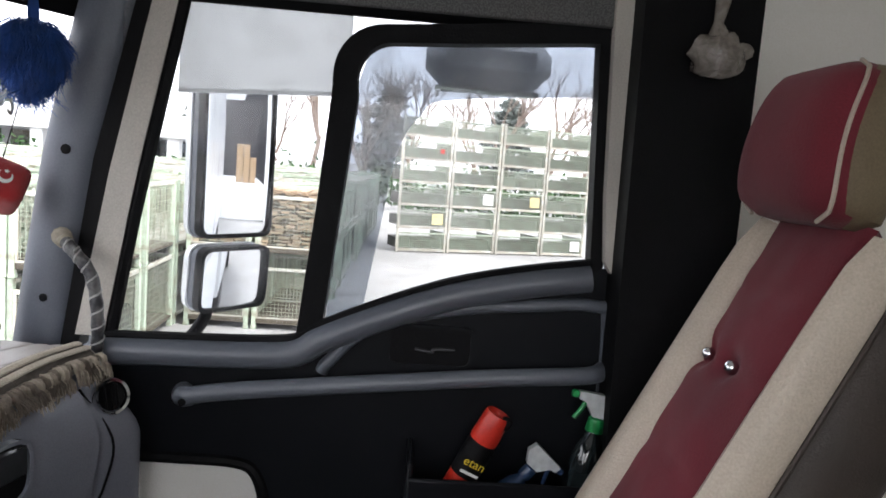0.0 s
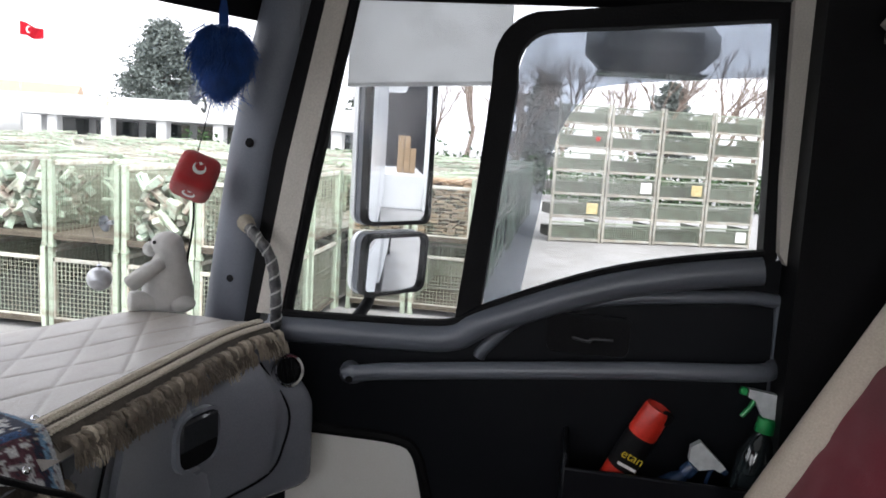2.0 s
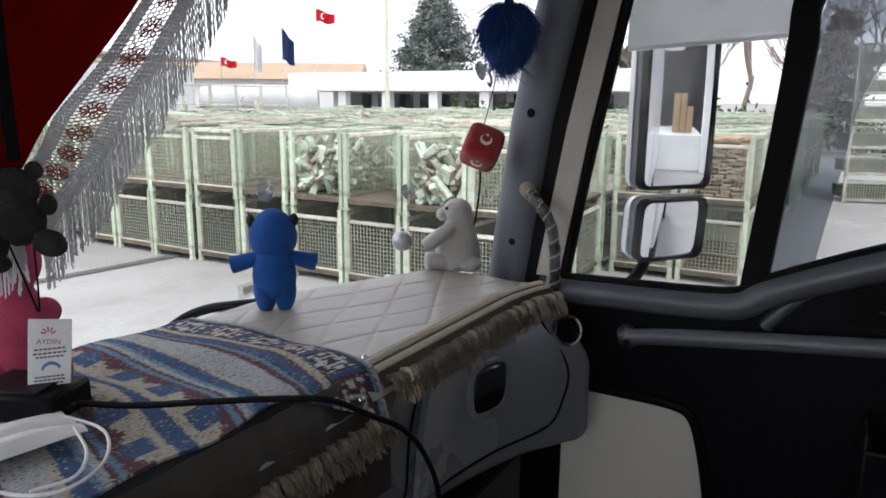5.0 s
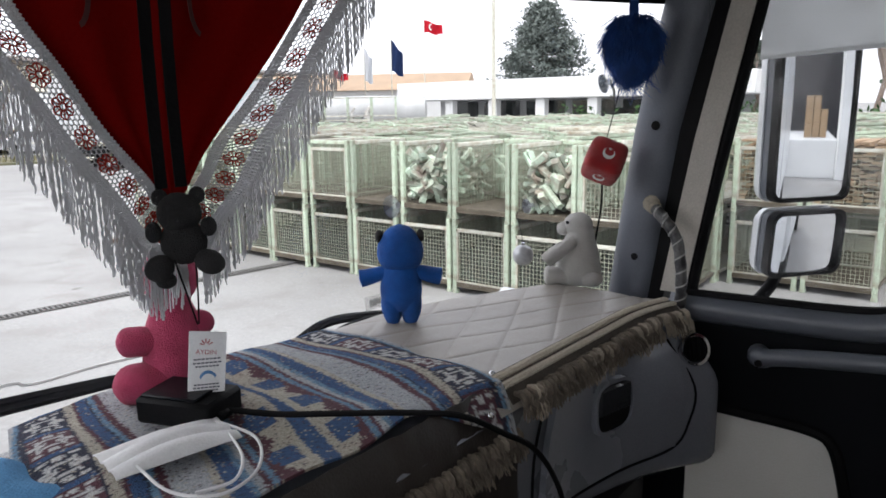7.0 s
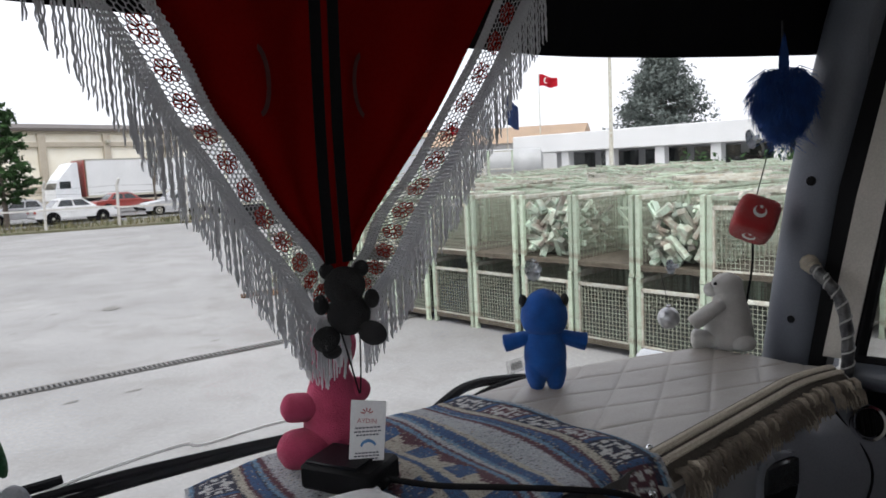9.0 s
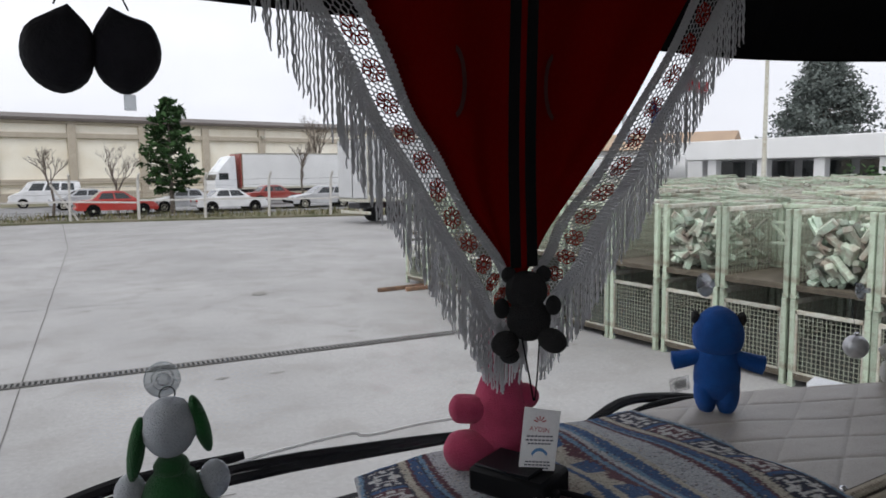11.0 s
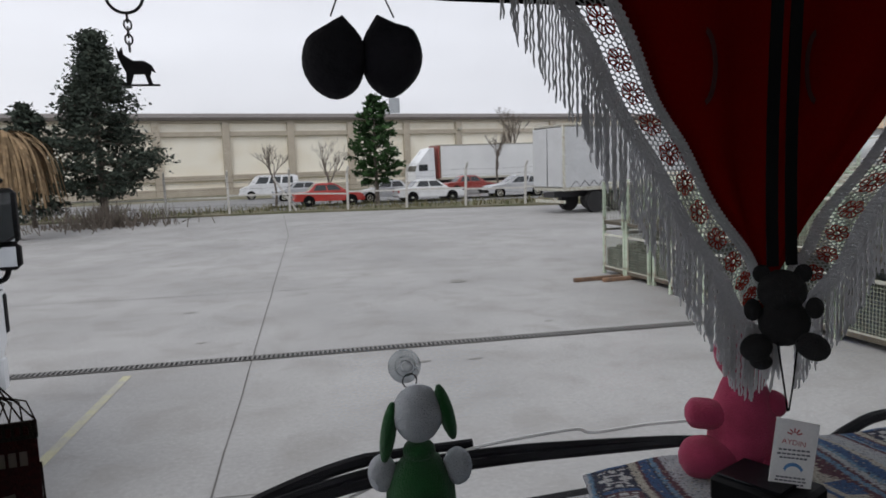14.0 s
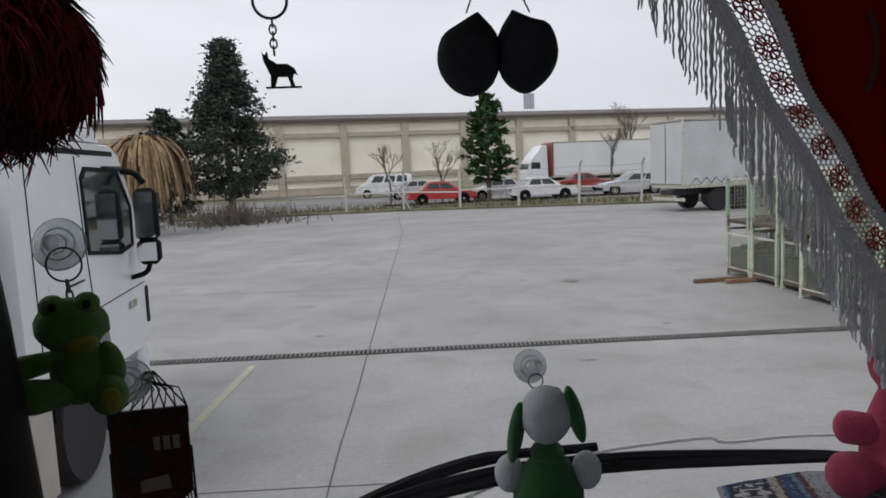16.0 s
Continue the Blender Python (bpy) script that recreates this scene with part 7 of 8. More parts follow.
# wall of wide crates, six high
BIG_W, BIG_H = 1.5, 0.63
wc = thing("wide_crate", "dark green wide mesh crate in a tall stack", "crate", group="tall stack of wide crates")
for y in (-1, 1):
    part("post", Shape().box((0, y * (BIG_W / 2 - 0.04), BIG_H / 2), (0.07, 0.07, BIG_H), 0.008), material("dull_grey_steel", (0.42, 0.43, 0.39), (0.28, 0.25, 0.2), 0.7, scale=6, fine=50, spread=0.2), wc)
part("top_rail", Shape().box((0, 0, BIG_H - 0.09), (0.05, BIG_W - 0.1, 0.045), 0.005), material("dull_green_paint", (0.28, 0.34, 0.27), (0.2, 0.21, 0.16), 0.7, scale=6, fine=50, spread=0.25), wc)
part("bottom_rail", Shape().box((0, 0, 0.07), (0.06, BIG_W - 0.1, 0.07), 0.005), bpy.data.materials["dull_grey_steel"], wc)
_w = wire_panel(BIG_W - 0.1, BIG_H - 0.2, 0.06, 0.012)
_w.v = [(v[0], v[1], v[2] + 0.09) for v in _w.v]
part("mesh_panel", _w, bpy.data.materials["dull_green_paint"], wc)
# dark block added to stand in for the crate's dark interior
part("load", Shape().box((0.55, 0, 0.24), (0.8, BIG_W - 0.15, 0.28), 0.01), material("dark_load", (0.12, 0.125, 0.11), (0.05, 0.052, 0.048), 0.9, scale=3, fine=20), wc)
part("side_panel", Shape().box((0.6, -BIG_W / 2 + 0.03, 0.31), (1.1, 0.03, 0.5), 0.005), bpy.data.materials["dull_green_paint"], wc)
sd = Vector((21.67 - 19.63, -5.5 - 0.24, 0)) / 4
st = math.degrees(math.atan2(-sd.x, sd.y)) + 180
first = True
PAPER = material("paper_sheet", (0.6, 0.5, 0.25), (0.5, 0.42, 0.2), 0.8, scale=5)
for c in range(4):
    for lv in range(6):
        p = Vector((19.63, 0.24, lv * BIG_H)) + sd * (c + 0.5)
        m = pose(p.x, p.y, p.z, 0, 0, st)
        if first:
            wc.matrix_basis, first = m, False
        else:
            copy_thing(wc, m)
for c, lv, mt_ in ((0, 1, PAPER), (1, 2, LETTER_WHITE), (2, 2, PAPER), (3, 0, LETTER_WHITE), (0, 4, RED_CAP)):
    p = Vector((19.63, 0.24, lv * BIG_H + 0.32)) + sd * (c + 0.78)
    o = solid("paper_label", Shape().box((-0.05, 0, 0), (0.01, 0.32 if mt_ != RED_CAP else 0.12, 0.3 if mt_ != RED_CAP else 0.12), 0.002), mt_, "paper label fixed to a crate", "label", "labels on crates")
    o.matrix_basis = pose(p.x, p.y, p.z, 0, 0, st)


# ---- white lorry parked alongside ----
lorry = thing("parked_lorry", "white parked lorry cab with dark mirrors and a roof spoiler", "lorry", (-2.40, 0, 0))
body = [(5.08, 1.05), (5.45, 1.05), (5.6, 1.12), (5.8, 1.25), (6.15, 1.32), (6.5, 1.25), (6.72, 1.1), (6.8, 0.75), (7.75, 0.72), (7.92, 0.85), (7.99, 1.2), (7.95, 1.75), (7.72, 2.25), (7.42, 2.66), (7.2, 2.74), (5.08, 2.74)]


def slab(outline, w, inset=0.05, x0=0.0):
    """A body across the lorry with softened sides."""
    rings = []
    cy, cz = sum(p[0] for p in outline) / len(outline), sum(p[1] for p in outline) / len(outline)
    for x, k in ((x0, 1 - inset), (x0 - 0.05, 1.0), (x0 - w + 0.05, 1.0), (x0 - w, 1 - inset)):
        rings.append([(x, cy + (y - cy) * k, cz + (z - cz) * k) for y, z in outline])
    return loft([list(reversed(r)) for r in rings])


part("cab", slab(body, 2.48, 0.012, 0.02), WHITE_PAINT, lorry)
part("roof_spoiler", slab([(5.12, 2.75), (7.2, 2.75), (7.05, 2.88), (6.6, 3.22), (6.0, 3.5), (5.12, 3.62)], 2.2, 0.03, -0.06), WHITE_PAINT, lorry)
part("roof_stripe", Shape().box((0.012, 6.15, 2.655), (0.02, 2.2, 0.05), 0.004), BLACK, lorry)
wdw = [(6.43, 1.84), (6.40, 2.42), (6.50, 2.50), (7.3, 2.48), (7.62, 2.15), (7.60, 1.80), (7.2, 1.76)]
part("window", Shape().prism(wdw, 0.012, 0.026, "x"), DARK_GLASS, lorry)
wdo = [((y - 7.0) * 1.07 + 7.0, (z - 2.13) * 1.1 + 2.13) for y, z in wdw]
part("window_seal", ring_between(Shape(), wdo, wdw, 0.010, 0.034, "x"), BLACK, lorry)
seam = Shape()
seam.tube([(0.022, 6.28, 2.62), (0.022, 6.33, 2.0), (0.022, 6.42, 1.34)], 0.006, 6)
seam.tube([(0.022, 6.44, 1.34), (0.022, 7.9, 1.36)], 0.005, 6)
seam.tube([(0.022, 5.35, 2.62), (0.022, 5.35, 1.15)], 0.005, 6)
part("door_seam", seam, BLACK, lorry)
part("door_handle", Shape().box((0.03, 6.56, 1.18), (0.03, 0.26, 0.14), 0.02), BLACK, lorry)
part("locker_handle", Shape().tube([(0.03, 5.9, 1.62), (0.04, 6.2, 1.63)], 0.008, 6), BLACK, lorry)
for j in range(4):
    part("model_bar", Shape().box((0.03, 7.36 + j * 0.065, 1.21), (0.01, 0.045, 0.07), 0.002), GREY_STEEL, lorry)
part("corner_grille", Shape().box((-0.02, 7.95, 1.12), (0.1, 0.12, 0.4), 0.02), BLACK, lorry)
for z in (2.02, 1.66):
    hgt = 0.52 if z > 1.9 else 0.26
    hsg = part("mirror_housing", Shape().box((0.2, 7.55, z + 0.05), (0.22, 0.16, hgt), 0.05), BLACK, lorry)
    part("mirror_pane", Shape().box((0.2, 7.462, z + 0.05), (0.18, 0.01, hgt - 0.08), 0.0), MIRROR, hsg)
part("mirror_arm", Shape().tube(smooth_line([(0.0, 7.45, 2.5), (0.12, 7.5, 2.48), (0.2, 7.55, 2.38)], 5), 0.03, 8), BLACK, lorry)
part("mirror_arm", Shape().tube(smooth_line([(0.2, 7.55, 1.6), (0.15, 7.55, 1.5), (0.02, 7.5, 1.46)], 5), 0.025, 8), BLACK, lorry)
part("sun_visor", Shape().box((0.02, 7.2, 2.52), (0.05, 0.6, 0.05), 0.02, pose(0, 0, 0)), BLACK, lorry)
for yy in (6.15,):
    whl = part("tyre", Shape().lathe([(0.28, -0.13), (0.48, -0.15), (0.51, -0.09), (0.51, 0.09), (0.48, 0.15), (0.28, 0.13)], pose(-0.18, yy, 0.51, 0, 90, 0), 36), RUBBER, lorry)
    part("rim", Shape().lathe([(0.06, 0.02), (0.1, 0.1), (0.12, 0.1), (0.14, 0.03), (0.22, 0.02), (0.27, 0.1), (0.285, 0.12), (0.285, 0.1)], pose(-0.18, yy, 0.51, 0, 90, 0), 28), WHITE_PAINT, whl)
    for b in range(10):
        a = b * 0.628
        part("wheel_nut", Shape().lathe([(0.016, 0), (0.014, 0.03)], pose(-0.09, yy + 0.16 * math.cos(a), 0.51 + 0.16 * math.sin(a), 0, 90, 0), 6), GREY_STEEL, whl)
part("wheel_arch", Shape().box((-0.3, 6.15, 0.95), (0.5, 1.15, 0.65), 0.05), BLACK, lorry)
part("tank", Shape().box((-0.25, 4.2, 0.72), (0.5, 1.6, 0.6), 0.12), GREY_STEEL, lorry)
part("side_step", Shape().box((-0.1, 5.3, 0.62), (0.2, 0.35, 0.9), 0.03), BEIGE_TRIM, lorry)
part("catwalk_gear", Shape().box((-1.2, 4.6, 1.6), (2.2, 0.7, 1.9), 0.05), DARK_STEEL, lorry)
part("chassis", Shape().box((-1.2, 4.0, 0.85), (0.9, 6.5, 0.3), 0.02), DARK_STEEL, lorry)
part("bumper", Shape().box((-1.2, 7.85, 0.55), (2.4, 0.25, 0.4), 0.06), WHITE_PAINT, lorry)
for xx in (-0.18, -2.2):
    for yy in (2.2,):
        part("tyre", Shape().lathe([(0.28, -0.13), (0.5, -0.13), (0.5, 0.13), (0.28, 0.13)], pose(xx, yy, 0.5, 0, 90, 0), 20), RUBBER, lorry)
part("tyre", Shape().lathe([(0.28, -0.13), (0.5, -0.13), (0.5, 0.13), (0.28, 0.13)], pose(-2.2, 6.15, 0.5, 0, 90, 0), 20), RUBBER, lorry)


# ---- cars, trailers and van beyond the fence ----
def paint(name, c):
    return material(name, c, tuple(k * 0.85 for k in c), 0.3, scale=2, fine=30, bump=0.01, coat=0.4)


def car(at, turn, mat, label, shape="saloon", category="car"):
    """A parked car; its nose points along the local +x."""
    c = thing("parked_" + ("van" if shape == "van" else "car"), label, category, at, turn, "parked cars")
    L, W = (4.9, 1.9) if shape == "van" else (4.3, 1.7)
    h = L / 2
    if shape == "van":
        low = [(-h, 0.35), (-h, 1.1), (-h + 0.05, 1.2), (1.2, 1.2), (h - 0.6, 1.1), (h - 0.05, 0.85), (h, 0.4)]
        roof = [(-h + 0.05, 1.2), (-h + 0.15, 1.85), (-h + 0.4, 1.95), (0.75, 1.95), (1.1, 1.85), (h - 0.75, 1.15)]
    elif shape == "wagon":
        low = [(-h, 0.32), (-h, 0.75), (-h + 0.05, 0.88), (0.9, 0.9), (h - 0.25, 0.78), (h, 0.6), (h, 0.3)]
        roof = [(-h + 0.06, 0.88), (-h + 0.3, 1.38), (-h + 0.6, 1.44), (0.1, 1.44), (0.95, 0.9)]
    else:
        low = [(-h, 0.35), (-h + 0.02, 0.78), (-h + 0.15, 0.88), (-1.2, 0.9), (0.95, 0.9), (h - 0.2, 0.75), (h, 0.58), (h, 0.3)]
        roof = [(-1.35, 0.9), (-0.85, 1.36), (-0.6, 1.42), (0.15, 1.42), (0.4, 1.36), (1.1, 0.9)]

    def across(outline, w0, w1):
        zs = [p[1] for p in outline]
        z0, z1 = min(zs), max(zs)
        rings = []
        for s, k in ((-1, 0.97), (-0.94, 1.0), (0.94, 1.0), (1, 0.97)):
            rings.append([(x * k, s * (w0 + (w1 - w0) * (z - z0) / (z1 - z0)) / 2, z) for x, z in outline])
        return loft(rings)

    part("body", across(low, W * 0.97, W), mat, c)
    part("roof", across(roof, W * 0.96, W * 0.74), mat, c)
    zs = [p[1] for p in roof]
    z0, z1 = min(zs), max(zs)
    cx = sum(p[0] for p in roof) / len(roof)
    for s in (-1, 1):
        xa, xb = roof[0][0], roof[-1][0]
        ta, tb = roof[1][0], roof[-2][0]
        n = 3 if shape == "van" else 2
        for q in range(n):
            def edge(u, t):
                lo, hi = xa + (xb - xa) * u, ta + (tb - ta) * u
                return lo + (hi - lo) * t
            u0, u1 = 0.1 + 0.8 * q / n + 0.02, 0.1 + 0.8 * (q + 1) / n - 0.02
            pts = []
            for u, t in ((u0, 0.14), (u1, 0.14), (u1, 0.80), (u0, 0.80)):
                z = z0 + (z1 - z0) * t
                w = (W * 0.96 + (W * 0.74 - W * 0.96) * t) / 2
                pts.append((edge(u, t), s * (w + 0.006), z))
            S = Shape().add(pts + [(x, y - s * 0.02, z) for x, y, z in pts], [(0, 1, 2, 3), (7, 6, 5, 4), (0, 4, 5, 1), (1, 5, 6, 2), (2, 6, 7, 3), (3, 7, 4, 0)] if s < 0 else [(3, 2, 1, 0), (4, 5, 6, 7), (1, 5, 4, 0), (2, 6, 5, 1), (3, 7, 6, 2), (0, 4, 7, 3)])
            part("side_window", S, DARK_GLASS, c)
        for x in (-h * 0.6, h * 0.62):
            w = part("tyre", Shape().lathe([(0.2, -0.09), (0.31, -0.09), (0.31, 0.09), (0.2, 0.09)], pose(x, s * (W / 2 - 0.09), 0.31, 90, 0, 0), 20), RUBBER, c)
            part("rim", Shape().lathe([(0.05, -0.1), (0.12, -0.07), (0.2, -0.1), (0.21, 0.08), (0.12, 0.05), (0.05, 0.1)], pose(x, s * (W / 2 - 0.08), 0.31, 90, 0, 0), 14), GREY_STEEL, w)
            part("wheel_arch", Shape().lathe([(0.37, -0.05), (0.37, 0.05)], pose(x, s * (W / 2 - 0.045), 0.33, 90, 0, 0), 18), BLACK, c)
        part("headlight", Shape().box((h - 0.03, s * (W / 2 - 0.25), 0.66), (0.08, 0.34, 0.14), 0.02), CLEAR, c)
        part("tail_light", Shape().box((-h + 0.02, s * (W / 2 - 0.2), 0.72), (0.06, 0.3, 0.14), 0.02), RED_CAP, c)
    part("bumper", Shape().box((h - 0.02, 0, 0.42), (0.14, W * 0.96, 0.16), 0.04), mat if shape != "wagon" else BLACK, c)
    part("bumper", Shape().box((-h + 0.02, 0, 0.45), (0.14, W * 0.96, 0.16), 0.04), mat if shape != "wagon" else BLACK, c)
    # windscreens
    fa, fb = Vector((roof[-1][0], 0, roof[-1][1])), Vector((roof[-2][0], 0, roof[-2][1]))
    for a, b in ((fa, fb), (Vector((roof[0][0], 0, roof[0][1])), Vector((roof[1][0], 0, roof[1][1])))):
        p, q = a.lerp(b, 0.12), a.lerp(b, 0.9)
        out = Vector((1 if a.x > 0 else -1, 0, 0.6)).normalized() * 0.008
        part("windscreen", Shape().bar(p + out, q + out, W * 0.74, 0.012, (0, 0, 1)), DARK_GLASS, c)
    return c


G0 = 0.125
RED_CAR, WHITE_CAR, SILVER, DKRED = paint("red_car_paint", (0.42, 0.03, 0.02)), paint("white_car_paint", (0.75, 0.76, 0.77)), paint("silver_car_paint", (0.5, 0.51, 0.53)), paint("dull_red_paint", (0.3, 0.05, 0.04))
car((5.7, 45.4, G0), 0, RED_CAR, "old red saloon car parked behind the fence")
car((12.0, 44.6, G0), 2, WHITE_CAR, "white saloon car with dark scratches parked behind the fence")
car((9.9, 47.4, G0), 180, WHITE_CAR, "white saloon car parked behind another car")
car((18.4, 45.6, G0), 176, SILVER, "silver estate car parked by the trailers", "wagon")
car((5.0, 55.5, G0), 180, SILVER, "silver saloon car parked near the warehouse")
car((17.8, 53.5, G0), 0, DKRED, "dull red saloon car parked near the white lorry")
car((3.0, 62.0, G0), 180, WHITE_CAR, "white passenger van parked near the warehouse", "van", "van")

CURTAIN = material("grey_tarpaulin", (0.55, 0.56, 0.57), (0.47, 0.48, 0.49), 0.55, scale=0.8, fine=20, bump=0.2)


def box_trailer(name, at, turn, L, mat, label, red=False, cab=False, cab_side=-1):
    t = thing(name, label, "trailer", at, turn)
    part("tarpaulin", Shape().box((L / 2, 0, 2.55), (L - 0.1, 2.46, 2.75), 0.04), mat, t)
    part("roof_rail", Shape().box((L / 2, 0, 3.97), (L, 2.52, 0.1), 0.02), GREY_STEEL, t)
    part("side_rail", Shape().box((L / 2, 0, 1.12), (L, 2.52, 0.16), 0.02), GREY_STEEL, t)
    for x in (0.04, L - 0.04):
        for y in (-1.2, 1.2):
            part("corner_post", Shape().box((x, y, 2.55), (0.12, 0.12, 2.8), 0.01), RUST if red else GREY_STEEL, t)
    if red:
        part("front_board", Shape().box((0.0, 0, 2.55), (0.2, 2.5, 2.8), 0.02), DKRED, t)
    for y in (-0.62, 0.62):
        part("rear_door", Shape().box((-0.03 if not red else L + 0.03, y, 2.55), (0.05, 1.16, 2.65), 0.02), mat, t)
    part("chassis", Shape().box((L / 2, 0, 0.85), (L, 0.9, 0.25), 0.02), DARK_STEEL, t)
    part("bumper_beam", Shape().box((0.1, 0, 0.55), (0.12, 2.4, 0.14), 0.02), GREY_STEEL, t)
    for x in ((1.8, 3.1, 4.4) if not red else (L - 1.8, L - 3.1, L - 4.4)):
        for y in (-1.05, 1.05):
            part("wheel", Shape().lathe([(0.2, -0.13), (0.5, -0.15), (0.5, 0.15), (0.2, 0.13)], pose(x, y, 0.5, 90, 0, 0), 18), RUBBER, t)
    part("toolbox", Shape().box((L * 0.5, -1.0, 0.75), (0.8, 0.4, 0.4), 0.03), DARK_STEEL, t)
    if cab:
        part("tractor_cab", loft([[(x, y, z) for x, z in ((-2.2, 0.9), (-2.25, 1.6), (-2.0, 2.4), (-1.6, 2.9), (-0.9, 3.7), (-0.5, 3.8), (-0.4, 0.9))] for y in (-1.2, 1.2)]), WHITE_PAINT, t)
        part("cab_windscreen", Shape().bar((-2.22, 0, 1.8), (-1.95, 0, 2.45), 2.1, 0.03), DARK_GLASS, t)
        part("cab_window", Shape().box((-1.5, -1.2, 2.1), (0.8, 0.05, 0.55), 0.02), DARK_GLASS, t)
        for x in (-1.4, 1.0):
            part("wheel", Shape().lathe([(0.2, -0.13), (0.5, -0.15), (0.5, 0.15), (0.2, 0.13)], pose(x, -1.05, 0.5, 90, 0, 0), 18), RUBBER, t)
    return t


ct = box_trailer("box_trailer", (13.9, 30.6, 0.0), 8, 13.5, CURTAIN, "grey curtain-sided trailer parked at the yard's end")
lash = Shape()
for i in range(26):
    lash.tube([(0.4 + i * 0.5, -1.245, 1.22), (0.65 + i * 0.5, -1.245, 1.5), (0.9 + i * 0.5, -1.245, 1.22)], 0.012, 4)
part("lashing", lash, DARK_STEEL, ct)
box_trailer("box_trailer", (17.2, 61.0, G0), 4, 13.0, RENDER_WHITE, "white trailer with a red front and a white tractor", True, True)

# fence: concrete posts with bent tops, rails and wires
POSTM = material("concrete_post", (0.6, 0.59, 0.56), (0.48, 0.46, 0.43), 0.9, scale=4, fine=40)


def on_edge(s):
    """A place along the yard's edge, s metres from its left end in view."""
    L = 0
    for (x0, y0), (x1, y1) in zip(EDGE[:-1], EDGE[1:]):
        d = math.hypot(x1 - x0, y1 - y0)
        if s <= L + d:
            k = (s - L) / d
            return Vector((x0 + (x1 - x0) * k, y0 + (y1 - y0) * k + 0.35, 0.1))
        L += d
    return Vector((*EDGE[-1], 0.1))


fence = thing("fence", "concrete post fence with rails and sagging wires", "fence", kind="structure")
fpost = Shape().box((0, 0, 1.05), (0.12, 0.12, 2.1), 0.015).bar((0, 0, 2.05), (0, -0.3, 2.4), 0.09).mesh("post", POSTM)
for i in range(34):
    p = on_edge(20 + i * 1.75 * 1.9)
    o = part("post", fpost, None, fence)
    o.matrix_basis = pose(p.x, p.y, p.z, random.uniform(-2, 2), random.uniform(-2, 2), random.uniform(-8, 8))
rails = Shape()
for i in range(33):
    a, b = on_edge(20 + i * 3.325), on_edge(20 + (i + 1) * 3.325)
    rails.bar(a + Vector((0, -0.08, 0.95 + random.uniform(-0.06, 0.06))), b + Vector((0, -0.08, 0.95 + random.uniform(-0.06, 0.06))), 0.04, 0.09)
part("rail", rails, POSTM, fence)
wires = Shape()
for z in (0.5, 1.4, 1.75, 2.05):
    pts = [on_edge(20 + i * 1.6625) + Vector((0, -0.07, z - (0.05 if i % 2 else 0))) for i in range(67)]
    wires.tube(pts, 0.008, 4, False)
part("wire", wires, DARK_STEEL, fence)
for s in (45.5, 62.4, 77.2):
    p = on_edge(s)
    part("strut", Shape().bar(p + Vector((1.2, 0, 0)), p + Vector((0, 0, 1.9)), 0.11), POSTM, fence)

# ---- trees ----
BARK_PALE = material("brown_twigs", (0.26, 0.2, 0.165), (0.17, 0.13, 0.105), 0.95, scale=3, fine=30)
BARK = material("grey_bark", (0.16, 0.13, 0.105), (0.1, 0.085, 0.07), 0.95, scale=6, fine=40, bump=0.6)
NEEDLE = material("dark_needles", (0.066, 0.08, 0.062), (0.042, 0.054, 0.044), 0.8, scale=1.5, fine=10, spread=0.4, island=True)
LEAF = material("green_leaves", (0.04, 0.085, 0.028), (0.025, 0.055, 0.02), 0.7, scale=1.5, fine=10, spread=0.4, island=True)
FROND = material("dead_fronds", (0.3, 0.21, 0.12), (0.2, 0.14, 0.085), 0.9, scale=5, fine=40, spread=0.35, island=True)


for _m in (NEEDLE, LEAF, FROND):
    _m.node_tree.nodes["Principled BSDF"].inputs["Specular IOR Level"].default_value = 0.08


